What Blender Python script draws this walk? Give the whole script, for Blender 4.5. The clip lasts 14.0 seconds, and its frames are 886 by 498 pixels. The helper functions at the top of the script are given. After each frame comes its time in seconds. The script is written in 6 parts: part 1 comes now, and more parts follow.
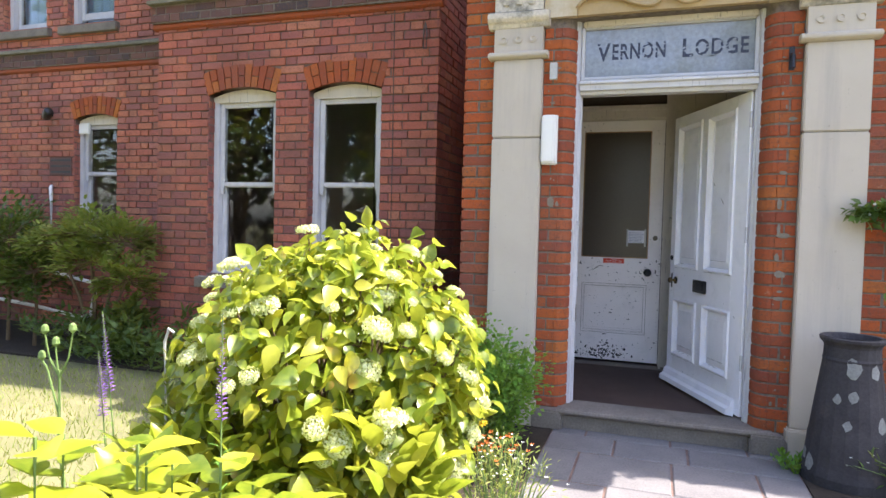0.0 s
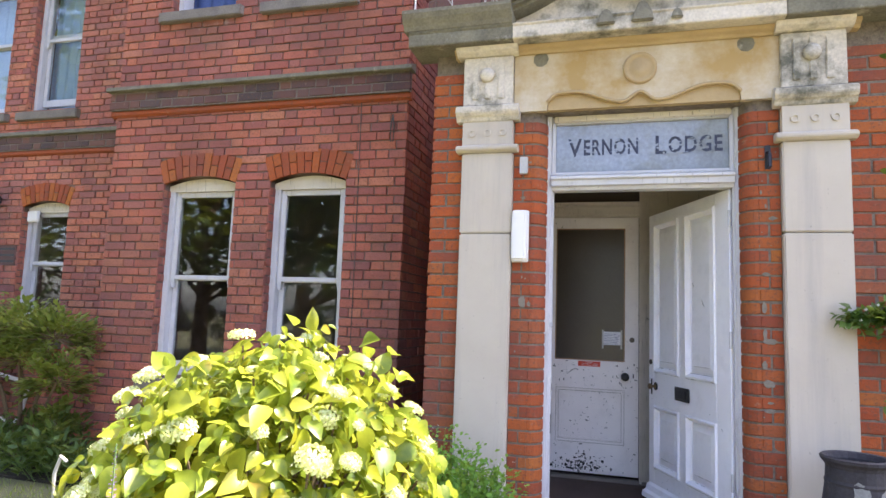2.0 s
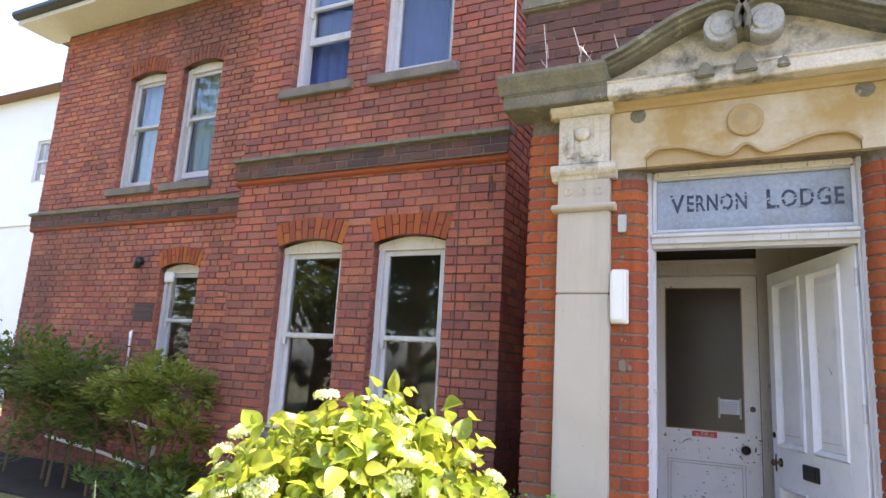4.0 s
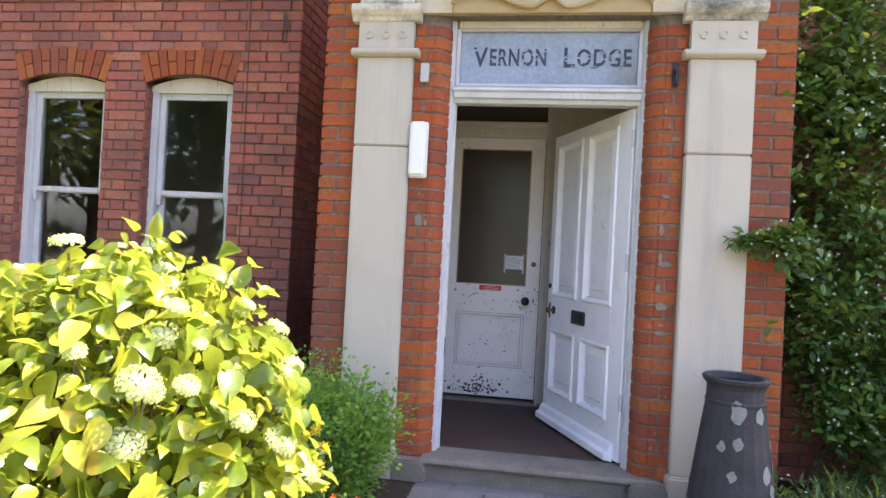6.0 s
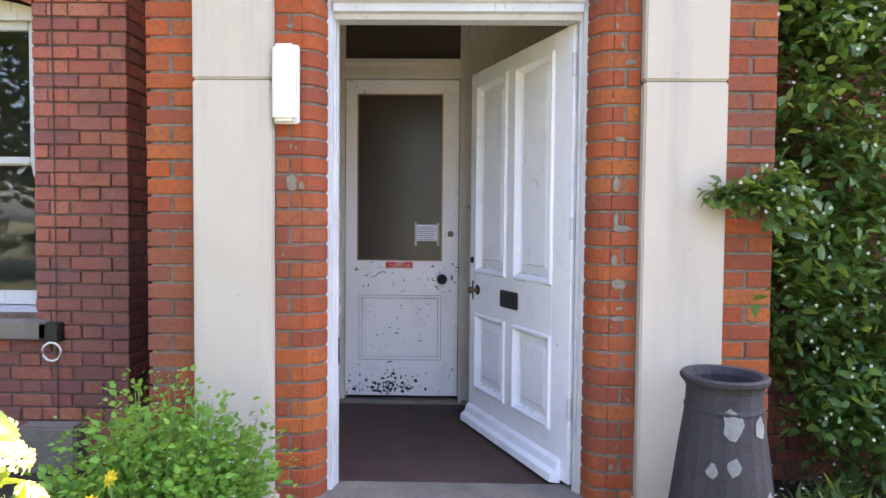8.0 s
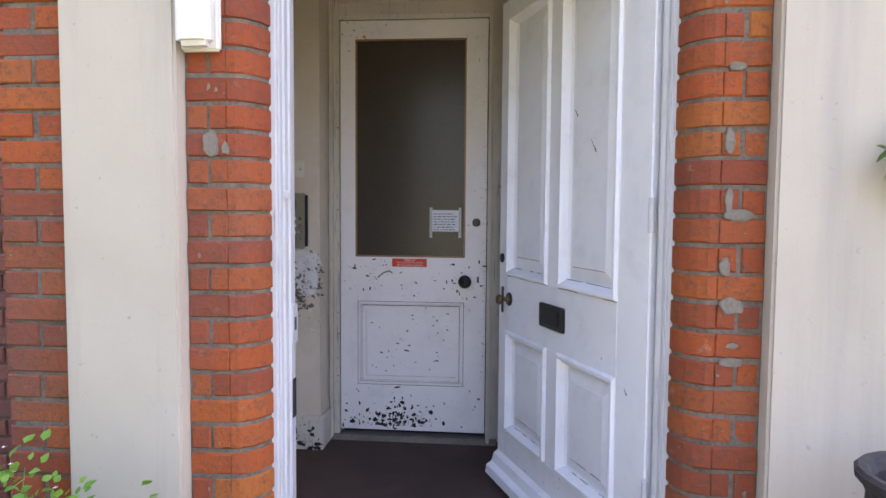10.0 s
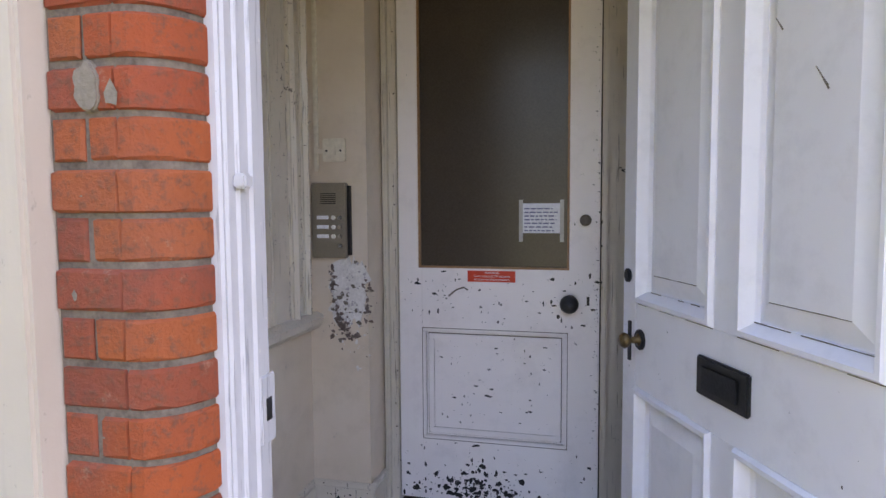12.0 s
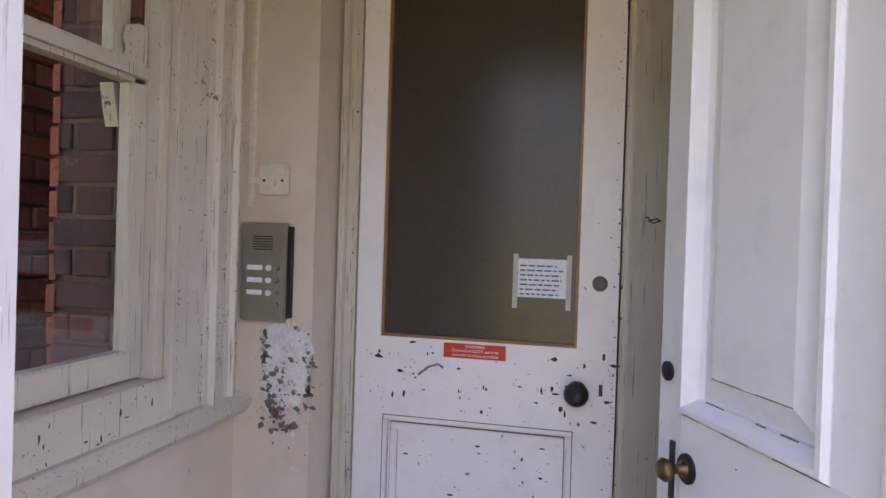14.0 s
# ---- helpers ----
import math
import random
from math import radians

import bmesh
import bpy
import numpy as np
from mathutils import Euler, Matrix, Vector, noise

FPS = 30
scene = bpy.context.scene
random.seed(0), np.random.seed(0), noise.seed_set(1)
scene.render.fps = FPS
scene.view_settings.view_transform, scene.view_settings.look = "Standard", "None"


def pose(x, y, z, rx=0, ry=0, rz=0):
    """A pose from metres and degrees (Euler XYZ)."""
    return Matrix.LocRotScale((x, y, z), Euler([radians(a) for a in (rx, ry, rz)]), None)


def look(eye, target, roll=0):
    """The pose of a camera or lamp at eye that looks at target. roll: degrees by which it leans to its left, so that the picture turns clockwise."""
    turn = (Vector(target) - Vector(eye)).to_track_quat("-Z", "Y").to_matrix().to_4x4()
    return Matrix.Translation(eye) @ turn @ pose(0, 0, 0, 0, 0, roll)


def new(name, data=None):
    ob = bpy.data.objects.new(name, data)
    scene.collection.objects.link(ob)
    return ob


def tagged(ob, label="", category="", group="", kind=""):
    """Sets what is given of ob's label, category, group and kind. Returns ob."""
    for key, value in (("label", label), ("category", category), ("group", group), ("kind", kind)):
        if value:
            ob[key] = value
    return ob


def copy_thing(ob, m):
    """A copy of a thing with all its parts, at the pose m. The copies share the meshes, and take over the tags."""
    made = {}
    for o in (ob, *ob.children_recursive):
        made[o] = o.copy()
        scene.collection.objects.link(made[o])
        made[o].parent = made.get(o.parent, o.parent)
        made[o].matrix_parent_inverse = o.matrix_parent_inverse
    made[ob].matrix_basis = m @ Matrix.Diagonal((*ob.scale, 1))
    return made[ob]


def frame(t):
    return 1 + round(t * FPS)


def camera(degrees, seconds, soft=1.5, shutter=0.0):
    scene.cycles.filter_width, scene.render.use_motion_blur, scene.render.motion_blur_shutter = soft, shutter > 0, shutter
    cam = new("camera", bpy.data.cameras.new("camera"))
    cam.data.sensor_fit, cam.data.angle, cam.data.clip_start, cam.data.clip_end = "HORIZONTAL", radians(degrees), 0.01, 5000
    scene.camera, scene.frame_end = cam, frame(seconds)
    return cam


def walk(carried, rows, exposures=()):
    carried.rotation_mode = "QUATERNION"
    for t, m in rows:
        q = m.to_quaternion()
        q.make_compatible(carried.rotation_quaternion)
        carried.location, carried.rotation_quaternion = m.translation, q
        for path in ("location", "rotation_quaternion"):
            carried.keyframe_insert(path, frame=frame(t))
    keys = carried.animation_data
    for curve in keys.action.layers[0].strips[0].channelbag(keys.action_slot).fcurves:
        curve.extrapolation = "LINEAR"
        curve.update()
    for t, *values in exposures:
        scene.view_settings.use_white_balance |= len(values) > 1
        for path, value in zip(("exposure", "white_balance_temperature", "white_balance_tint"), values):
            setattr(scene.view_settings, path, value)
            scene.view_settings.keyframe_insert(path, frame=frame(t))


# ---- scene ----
cam = camera(69.4, 14.0)
PATH = [
    (0, (0.001, 0.009, 1.376), (-0.634, 1.904, 1.305), 1.5),
    (0.5, (0.053, 0.022, 1.379), (-0.491, 1.946, 1.33), 2.0),
    (1, (0.072, 0.043, 1.371), (-0.415, 1.982, 1.313), 2.5),
    (1.5, (0.034, 0.173, 1.381), (-0.379, 2.13, 1.368), 1.5),
    (2, (-0.051, 0.328, 1.424), (-0.608, 2.236, 1.646), 2.1),
    (2.5, (-0.013, 0.329, 1.469), (-0.821, 2.101, 1.923), 3.2),
    (2.7, (0.011, 0.353, 1.463), (-0.879, 2.064, 1.99), 4.0),
    (4.8, (0.076, 0.393, 1.436), (-0.765, 2.195, 1.647), 3.7),
    (5, (0.082, 0.412, 1.425), (-0.727, 2.233, 1.591), 3.8),
    (5.5, (0.075, 0.44, 1.402), (-0.559, 2.336, 1.45), 3.5),
    (6, (0.029, 0.614, 1.366), (-0.272, 2.591, 1.382), 3.0),
    (6.5, (-0.033, 0.842, 1.39), (-0.106, 2.838, 1.278), 0.6),
    (7, (0.003, 1.082, 1.371), (-0.206, 3.069, 1.276), 1.3),
    (7.5, (0.029, 1.291, 1.374), (-0.204, 3.275, 1.273), 2.1),
    (8, (0.007, 1.59, 1.387), (-0.029, 3.588, 1.309), 0.5),
    (8.2, (0.016, 1.689, 1.392), (-0.018, 3.685, 1.26), -0.3),
    (10.3, (0.153, 2.765, 1.378), (-0.111, 4.744, 1.258), 1.0),
    (10.5, (0.177, 2.865, 1.387), (-0.148, 4.833, 1.239), 1.3),
    (11, (0.145, 3.077, 1.372), (-0.161, 5.047, 1.209), 1.0),
    (11.5, (0.072, 3.324, 1.392), (-0.16, 5.303, 1.222), -0.7),
    (12, (0.045, 3.524, 1.385), (-0.443, 5.458, 1.242), -0.4),
    (12.5, (0.028, 3.72, 1.391), (-0.412, 5.664, 1.222), 0.4),
    (13, (-0.045, 3.874, 1.401), (-0.322, 5.855, 1.372), -0.5),
    (13.5, (-0.075, 4.007, 1.423), (-0.428, 5.976, 1.421), -0.6),
    (14, (-0.046, 4.071, 1.419), (-0.498, 6.019, 1.4), 1.8),
]
walk(cam, [(t, look(eye, target, roll)) for t, eye, target, roll in PATH], exposures=[(0, 2.17, 6400, 20), (2.5, 2.42, 6350, 25), (5, 2.22, 6350, 23), (8, 2.75, 6400, 22), (11, 2.6, 6650, 25), (12.5, 2.65, 6800, 25), (14, 2.95, 6950, 29)])

# ---- world, sun, exposure ----
SUN_EL, SUN_AZ = 60.0, 23.0          # degrees; azimuth counted from +x towards +y, the way to the sun
world = bpy.data.worlds.new("sky_world")
scene.world = world
world.use_nodes = True
wn = world.node_tree
bg = wn.nodes["Background"]
sky = wn.nodes.new("ShaderNodeTexSky")
sky.sky_type, sky.sun_disc = 'NISHITA', False
sky.sun_elevation, sky.sun_rotation = radians(SUN_EL), radians(90 - SUN_AZ)
sky.air_density, sky.dust_density = 1.0, 2.5
bg.inputs["Strength"].default_value = 0.15
wn.links.new(sky.outputs[0], bg.inputs["Color"])
sun_data = bpy.data.lights.new("sun", 'SUN')
sun_data.energy, sun_data.angle, sun_data.color = 3.6, radians(0.5), (1.0, 0.94, 0.84)
sun = new("sun", sun_data)
sd = Vector((math.cos(radians(SUN_EL)) * math.cos(radians(SUN_AZ)), math.cos(radians(SUN_EL)) * math.sin(radians(SUN_AZ)), math.sin(radians(SUN_EL))))
sun.matrix_world = look(sd * 40, (0, 0, 0))


# ---- materials ----
def node_mat(name):
    m = bpy.data.materials.new(name)
    m.use_nodes = True
    nt = m.node_tree
    return m, nt, nt.nodes["Principled BSDF"]


def tex_noise(nt, scale, detail=4.0, rough=0.55, coord="Object", stretch=None):
    tc = nt.nodes.new("ShaderNodeNewGeometry" if coord == "Position" else "ShaderNodeTexCoord")
    n = nt.nodes.new("ShaderNodeTexNoise")
    n.inputs["Scale"].default_value, n.inputs["Detail"].default_value, n.inputs["Roughness"].default_value = scale, detail, rough
    out = tc.outputs[coord]
    if stretch:
        mp = nt.nodes.new("ShaderNodeMapping")
        mp.inputs["Scale"].default_value = stretch
        nt.links.new(out, mp.inputs["Vector"])
        out = mp.outputs[0]
    nt.links.new(out, n.inputs["Vector"])
    return n.outputs["Fac"]


def ramp(nt, fac, stops):
    r = nt.nodes.new("ShaderNodeValToRGB")
    el = r.color_ramp.elements
    while len(el) < len(stops):
        el.new(0.5)
    for e, (p, c) in zip(el, stops):
        e.position = p
        e.color = (*c, 1) if len(c) == 3 else c
    nt.links.new(fac, r.inputs[0])
    return r.outputs[0]


def mix(nt, fac, a, b, mode='MIX'):
    n = nt.nodes.new("ShaderNodeMix")
    n.data_type, n.blend_type = 'RGBA', mode
    for sock, v in ((n.inputs[0], fac), (n.inputs[6], a), (n.inputs[7], b)):
        if isinstance(v, (int, float)):
            sock.default_value = v
        elif isinstance(v, tuple):
            sock.default_value = (*v, 1)
        else:
            nt.links.new(v, sock)
    return n.outputs[2]


def bump(nt, bsdf, height, strength=0.3, dist=0.01):
    b = nt.nodes.new("ShaderNodeBump")
    b.inputs["Strength"].default_value, b.inputs["Distance"].default_value = strength, dist
    nt.links.new(height, b.inputs["Height"])
    nt.links.new(b.outputs[0], bsdf.inputs["Normal"])


def mottled(name, c1, c2, scale=6.0, fine=90.0, rough=0.8, bump_s=0.25, stain=None, stain_at=(0.55, 0.7), metal=0.0, coord="Object", spec=0.4, grain=0.35):
    m, nt, b = node_mat(name)
    col = ramp(nt, tex_noise(nt, scale, 6, 0.6, coord), [(0.3, c1), (0.7, c2)])
    f = tex_noise(nt, fine, 3, 0.6, coord)
    col = mix(nt, grain, col, ramp(nt, f, [(0.25, tuple(v * 0.6 for v in c1)), (0.75, tuple(min(1, v * 1.2) for v in c2))]))
    if stain:
        s = ramp(nt, tex_noise(nt, scale * 0.7, 8, 0.7, coord), [(stain_at[0], (0, 0, 0)), (stain_at[1], (1, 1, 1))])
        col = mix(nt, s, col, stain)
    nt.links.new(col, b.inputs["Base Color"])
    b.inputs["Roughness"].default_value, b.inputs["Metallic"].default_value = rough, metal
    b.inputs["Specular IOR Level"].default_value = spec
    if bump_s:
        bump(nt, b, f, bump_s, 0.004)
    return m


def brick_mat(name, per_object, tones):
    m, nt, b = node_mat(name)
    if per_object:
        r = nt.nodes.new("ShaderNodeObjectInfo").outputs["Random"]
    else:
        r = nt.nodes.new("ShaderNodeNewGeometry").outputs["Random Per Island"]
    n = len(tones)
    base = ramp(nt, r, [((i + 0.5) / n, c) for i, c in enumerate(tones)])
    crd = "Position"
    big = tex_noise(nt, 1.1, 5, 0.6, crd)
    base = mix(nt, ramp(nt, big, [(0.42, (0, 0, 0)), (0.68, (0.55, 0.55, 0.55))]), base, (0.2, 0.062, 0.042))
    soot = tex_noise(nt, 0.55, 7, 0.65, crd)
    base = mix(nt, ramp(nt, soot, [(0.5, (0, 0, 0)), (0.66, (0.5, 0.5, 0.5))]), base, (0.13, 0.08, 0.078))
    sp = tex_noise(nt, 55.0, 5, 0.7, crd)
    base = mix(nt, ramp(nt, sp, [(0.5, (0, 0, 0)), (0.66, (0.75, 0.75, 0.75))]), base, (0.15, 0.07, 0.045))
    pale = tex_noise(nt, 16.0, 8, 0.75, crd)
    base = mix(nt, ramp(nt, pale, [(0.6, (0, 0, 0)), (0.74, (0.6, 0.6, 0.6))]), base, (0.42, 0.28, 0.19))
    lime = tex_noise(nt, 2.3, 9, 0.72, crd)
    base = mix(nt, ramp(nt, lime, [(0.63, (0, 0, 0)), (0.72, (0.5, 0.5, 0.5))]), base, (0.42, 0.35, 0.32))
    nt.links.new(base, b.inputs["Base Color"])
    b.inputs["Roughness"].default_value = 0.85
    b.inputs["Specular IOR Level"].default_value = 0.25
    rough_face = nt.nodes.new("ShaderNodeMath")
    rough_face.operation = 'MULTIPLY_ADD'
    nt.links.new(tex_noise(nt, 17.0, 6, 0.65, crd), rough_face.inputs[0])
    rough_face.inputs[1].default_value = 1.6
    nt.links.new(sp, rough_face.inputs[2])
    bump(nt, b, rough_face.outputs[0], 0.7, 0.007)
    return m


RED = [(0.43, 0.13, 0.084), (0.35, 0.104, 0.078), (0.46, 0.155, 0.085), (0.28, 0.094, 0.08), (0.4, 0.12, 0.075), (0.44, 0.168, 0.1), (0.24, 0.088, 0.08), (0.36, 0.13, 0.1)]
BRIGHT = [(0.4, 0.09, 0.024), (0.32, 0.068, 0.025), (0.43, 0.115, 0.025), (0.25, 0.06, 0.029), (0.38, 0.084, 0.022), (0.44, 0.14, 0.028), (0.29, 0.069, 0.027)]
m_brick = brick_mat("red_brick", False, RED)
m_brick_wing = brick_mat("orange_red_brick", False, [(a * 1.2, b * 1.28, c * 1.25) for a, b, c in RED])
m_brick_single = brick_mat("red_brick_single", True, RED)
m_brick_o = brick_mat("rubbed_red_brick", True, BRIGHT)
m_rub = brick_mat("orange_red_rubber_brick", False, BRIGHT)
# soot tones for parapet and strings; also shade colour for the side window reveal
m_darkbrick = brick_mat("sooty_and_shaded_brick", False, [(0.07, 0.05, 0.05), (0.13, 0.075, 0.065), (0.055, 0.045, 0.047), (0.17, 0.09, 0.07), (0.09, 0.065, 0.065)])
m_mortar = mottled("mortar", (0.07, 0.045, 0.038), (0.22, 0.15, 0.12), 7, 120, 0.95, 0.4)
m_mortar_pale = mottled("pale_mortar", (0.075, 0.057, 0.045), (0.235, 0.192, 0.15), 22, 120, 0.95, 0.4)
def streaked(name, c1, c2, streak):
    """Painted stone: soft blotches, thin run-down streaks and fine pitting."""
    m, nt, b = node_mat(name)
    col = ramp(nt, tex_noise(nt, 1.8, 6, 0.6), [(0.3, c1), (0.7, c2)])
    run = tex_noise(nt, 1.0, 6, 0.6, "Object", (7.0, 7.0, 0.55))
    col = mix(nt, ramp(nt, run, [(0.5, (0, 0, 0)), (0.72, (0.62, 0.62, 0.62))]), col, streak)
    spots = tex_noise(nt, 30.0, 6, 0.7)
    col = mix(nt, ramp(nt, spots, [(0.64, (0, 0, 0)), (0.7, (0.45, 0.45, 0.45))]), col, tuple(v * 0.55 for v in streak))
    nt.links.new(col, b.inputs["Base Color"])
    b.inputs["Roughness"].default_value, b.inputs["Specular IOR Level"].default_value = 0.75, 0.4
    bump(nt, b, tex_noise(nt, 14.0, 7, 0.65), 0.25, 0.006)
    return m


m_stone = streaked("painted_stone", (0.465, 0.4, 0.315), (0.535, 0.475, 0.385), (0.34, 0.305, 0.27))
m_cement = mottled("grey_cement", (0.165, 0.14, 0.108), (0.255, 0.22, 0.172), 12, 90, 0.95, 0.6)
m_stone_dirty = mottled("weathered_stone", (0.5, 0.44, 0.35), (0.68, 0.61, 0.5), 4, 60, 0.85, 0.4, (0.12, 0.115, 0.085), (0.46, 0.62))
m_lichen = mottled("lichened_ledge", (0.11, 0.1, 0.075), (0.24, 0.22, 0.16), 7, 60, 0.95, 0.6, (0.5, 0.47, 0.38), (0.6, 0.75))
m_scroll = mottled("grey_lichened_stone", (0.3, 0.29, 0.28), (0.5, 0.49, 0.47), 16, 70, 0.95, 0.6, (0.2, 0.17, 0.06), (0.58, 0.7))
m_tan = mottled("tan_stained_shaded_stone", (0.36, 0.25, 0.12), (0.5, 0.37, 0.2), 3, 70, 0.85, 0.15, grain=0.1)
m_ochre = mottled("ochre_stained_render", (0.52, 0.45, 0.33), (0.62, 0.55, 0.43), 1.6, 70, 0.8, 0.15, (0.4, 0.265, 0.1), (0.43, 0.64), grain=0.12)


def chipped_paint(name, c1, c2, under, amount, scale=26.0, cracks=0.0):
    m, nt, b = node_mat(name)
    base = ramp(nt, tex_noise(nt, 3.0, 6, 0.6), [(0.3, c1), (0.7, c2)])
    ch = tex_noise(nt, scale, 7, 0.72)
    big = tex_noise(nt, 2.4, 3, 0.5)
    chip = nt.nodes.new("ShaderNodeMath")
    chip.operation = 'MULTIPLY_ADD'
    nt.links.new(big, chip.inputs[0])
    chip.inputs[1].default_value = 0.35
    nt.links.new(ch, chip.inputs[2])
    fac = ramp(nt, chip.outputs[0], [(amount, (0, 0, 0)), (amount + 0.015, (1, 1, 1))])
    col = mix(nt, fac, base, under)
    grime = tex_noise(nt, 7.0, 8, 0.7)
    col = mix(nt, ramp(nt, grime, [(0.5, (0, 0, 0)), (0.8, (0.4, 0.4, 0.4))]), col, tuple(v * 0.62 for v in c1))
    if cracks:
        line = tex_noise(nt, 1.0, 5, 0.6, "Object", (120.0, 120.0, 5.0))
        col = mix(nt, ramp(nt, line, [(0.615, (0, 0, 0)), (0.65, (cracks, cracks, cracks))]), col, tuple(v * 0.35 for v in c1))
    nt.links.new(col, b.inputs["Base Color"])
    b.inputs["Roughness"].default_value = 0.42
    bump(nt, b, fac, -0.35, 0.002)
    return m


m_white = chipped_paint("white_gloss_paint", (0.51, 0.5, 0.505), (0.59, 0.58, 0.585), (0.28, 0.26, 0.24), 0.87, 26, 0.55)
m_door = chipped_paint("white_door_paint", (0.86, 0.85, 0.88), (0.9, 0.89, 0.91), (0.3, 0.3, 0.32), 0.93)
m_worn = chipped_paint("chipped_white_paint", (0.82, 0.775, 0.76), (0.87, 0.83, 0.81), (0.06, 0.055, 0.055), 0.84, 34)
m_cream = chipped_paint("cream_wall_paint", (0.6, 0.5, 0.38), (0.68, 0.59, 0.48), (0.42, 0.36, 0.31), 0.84, 14)
m_creamwood = chipped_paint("cream_worn_woodwork", (0.56, 0.5, 0.41), (0.66, 0.6, 0.505), (0.12, 0.1, 0.085), 0.85, 40, 0.8)
m_bare = mottled("bare_flaking_plaster", (0.6, 0.57, 0.54), (0.78, 0.76, 0.73), 18, 90, 0.95, 0.8, (0.2, 0.17, 0.14), (0.6, 0.68))
m_black = mottled("black_paint", (0.012, 0.012, 0.013), (0.03, 0.03, 0.03), 30, 120, 0.35, 0.1)
m_iron = mottled("black_iron", (0.02, 0.02, 0.022), (0.05, 0.05, 0.055), 25, 150, 0.45, 0.2, metal=0.6)
m_brass = mottled("tarnished_brass", (0.12, 0.08, 0.04), (0.24, 0.165, 0.08), 30, 120, 0.38, 0.1, metal=0.9)
m_steel = mottled("brushed_steel", (0.28, 0.245, 0.19), (0.36, 0.32, 0.25), 5, 200, 0.42, 0.05, metal=0.45)
m_steel_bright = mottled("polished_steel", (0.45, 0.43, 0.39), (0.55, 0.53, 0.48), 5, 200, 0.25, 0.0, metal=0.8)
m_plastic = mottled("white_plastic", (0.76, 0.74, 0.69), (0.8, 0.78, 0.74), 3, 60, 0.35, 0.0, grain=0.04)
m_cream_plastic = mottled("aged_plastic", (0.68, 0.62, 0.5), (0.74, 0.69, 0.57), 3, 60, 0.4, 0.0)
m_slab = mottled("paving_slab", (0.11, 0.108, 0.108), (0.2, 0.192, 0.186), 3.5, 80, 0.9, 0.4, (0.16, 0.15, 0.13), (0.55, 0.72))
m_step = mottled("worn_stone_step", (0.12, 0.105, 0.09), (0.24, 0.205, 0.165), 5, 80, 0.85, 0.4)
# broad paler blotches: wear, and the floor's sheen painted into the colour
m_carpet = mottled("dark_brown_mat", (0.03, 0.017, 0.013), (0.095, 0.055, 0.042), 2.6, 240, 0.75, 0.5)
m_soil = mottled("soil", (0.02, 0.015, 0.01), (0.045, 0.034, 0.023), 4, 50, 0.95, 0.6)
m_lawn = mottled("lawn", (0.11, 0.12, 0.05), (0.2, 0.19, 0.085), 1.5, 60, 0.9, 0.5, (0.26, 0.22, 0.12), (0.55, 0.75))
m_soffit = mottled("soffit_paint", (0.66, 0.63, 0.56), (0.74, 0.71, 0.64), 2, 50, 0.7, 0.1)
m_rooftile = mottled("clay_roof_tile", (0.16, 0.085, 0.06), (0.25, 0.13, 0.09), 5, 40, 0.9, 0.5)
m_render = mottled("white_render", (0.74, 0.74, 0.73), (0.82, 0.82, 0.8), 1, 30, 0.85, 0.1)
m_room = mottled("room_wall", (0.5, 0.5, 0.42), (0.56, 0.56, 0.48), 1, 30, 0.9, 0.0)
m_dark = mottled("dark_hall_wall", (0.06, 0.05, 0.045), (0.1, 0.085, 0.075), 1, 30, 0.8, 0.0)
m_redsign = mottled("red_vinyl", (0.6, 0.045, 0.02), (0.68, 0.07, 0.03), 4, 50, 0.4, 0.0)
m_paper = mottled("white_paper", (0.78, 0.79, 0.83), (0.85, 0.86, 0.88), 5, 80, 0.8, 0.0)
m_tape = mottled("sticky_tape", (0.42, 0.41, 0.39), (0.5, 0.49, 0.46), 9, 80, 0.3, 0.0)
m_ink = mottled("blue_black_ink", (0.09, 0.1, 0.2), (0.14, 0.15, 0.28), 9, 80, 0.7, 0.0)
m_letter = mottled("navy_lettering", (0.03, 0.04, 0.08), (0.06, 0.065, 0.1), 40, 160, 0.6, 0.0)
m_frost = mottled("frosted_fanlight", (0.2, 0.22, 0.255), (0.27, 0.29, 0.33), 3, 40, 0.06, 0.0, (0.14, 0.13, 0.11), (0.5, 0.75), spec=0.9)
m_flake_brown = mottled("rotten_plaster", (0.09, 0.06, 0.05), (0.26, 0.21, 0.19), 60, 200, 0.95, 0.3)
m_flake_grey = mottled("grey_plaster", (0.36, 0.34, 0.35), (0.5, 0.48, 0.49), 60, 200, 0.95, 0.3)
m_curtain = mottled("blue_curtain", (0.3, 0.42, 0.52), (0.42, 0.55, 0.64), 14, 90, 0.9, 0.2)
m_navy = mottled("navy_blind", (0.05, 0.08, 0.2), (0.08, 0.12, 0.27), 8, 70, 0.8, 0.1)
m_net = mottled("white_curtain", (0.6, 0.64, 0.7), (0.72, 0.75, 0.8), 10, 70, 0.9, 0.1)
m_pot = mottled("sooty_terracotta", (0.02, 0.018, 0.02), (0.05, 0.045, 0.047), 7, 70, 0.8, 0.45, (0.075, 0.055, 0.05), (0.58, 0.75))
m_patch = mottled("pale_lichen", (0.15, 0.15, 0.14), (0.27, 0.275, 0.255), 14, 80, 0.95, 0.4)
m_wood_stem = mottled("brown_stem", (0.12, 0.08, 0.045), (0.2, 0.14, 0.08), 12, 80, 0.9, 0.4)
m_green_stem = mottled("green_stem", (0.1, 0.17, 0.04), (0.16, 0.24, 0.07), 12, 80, 0.7, 0.2)


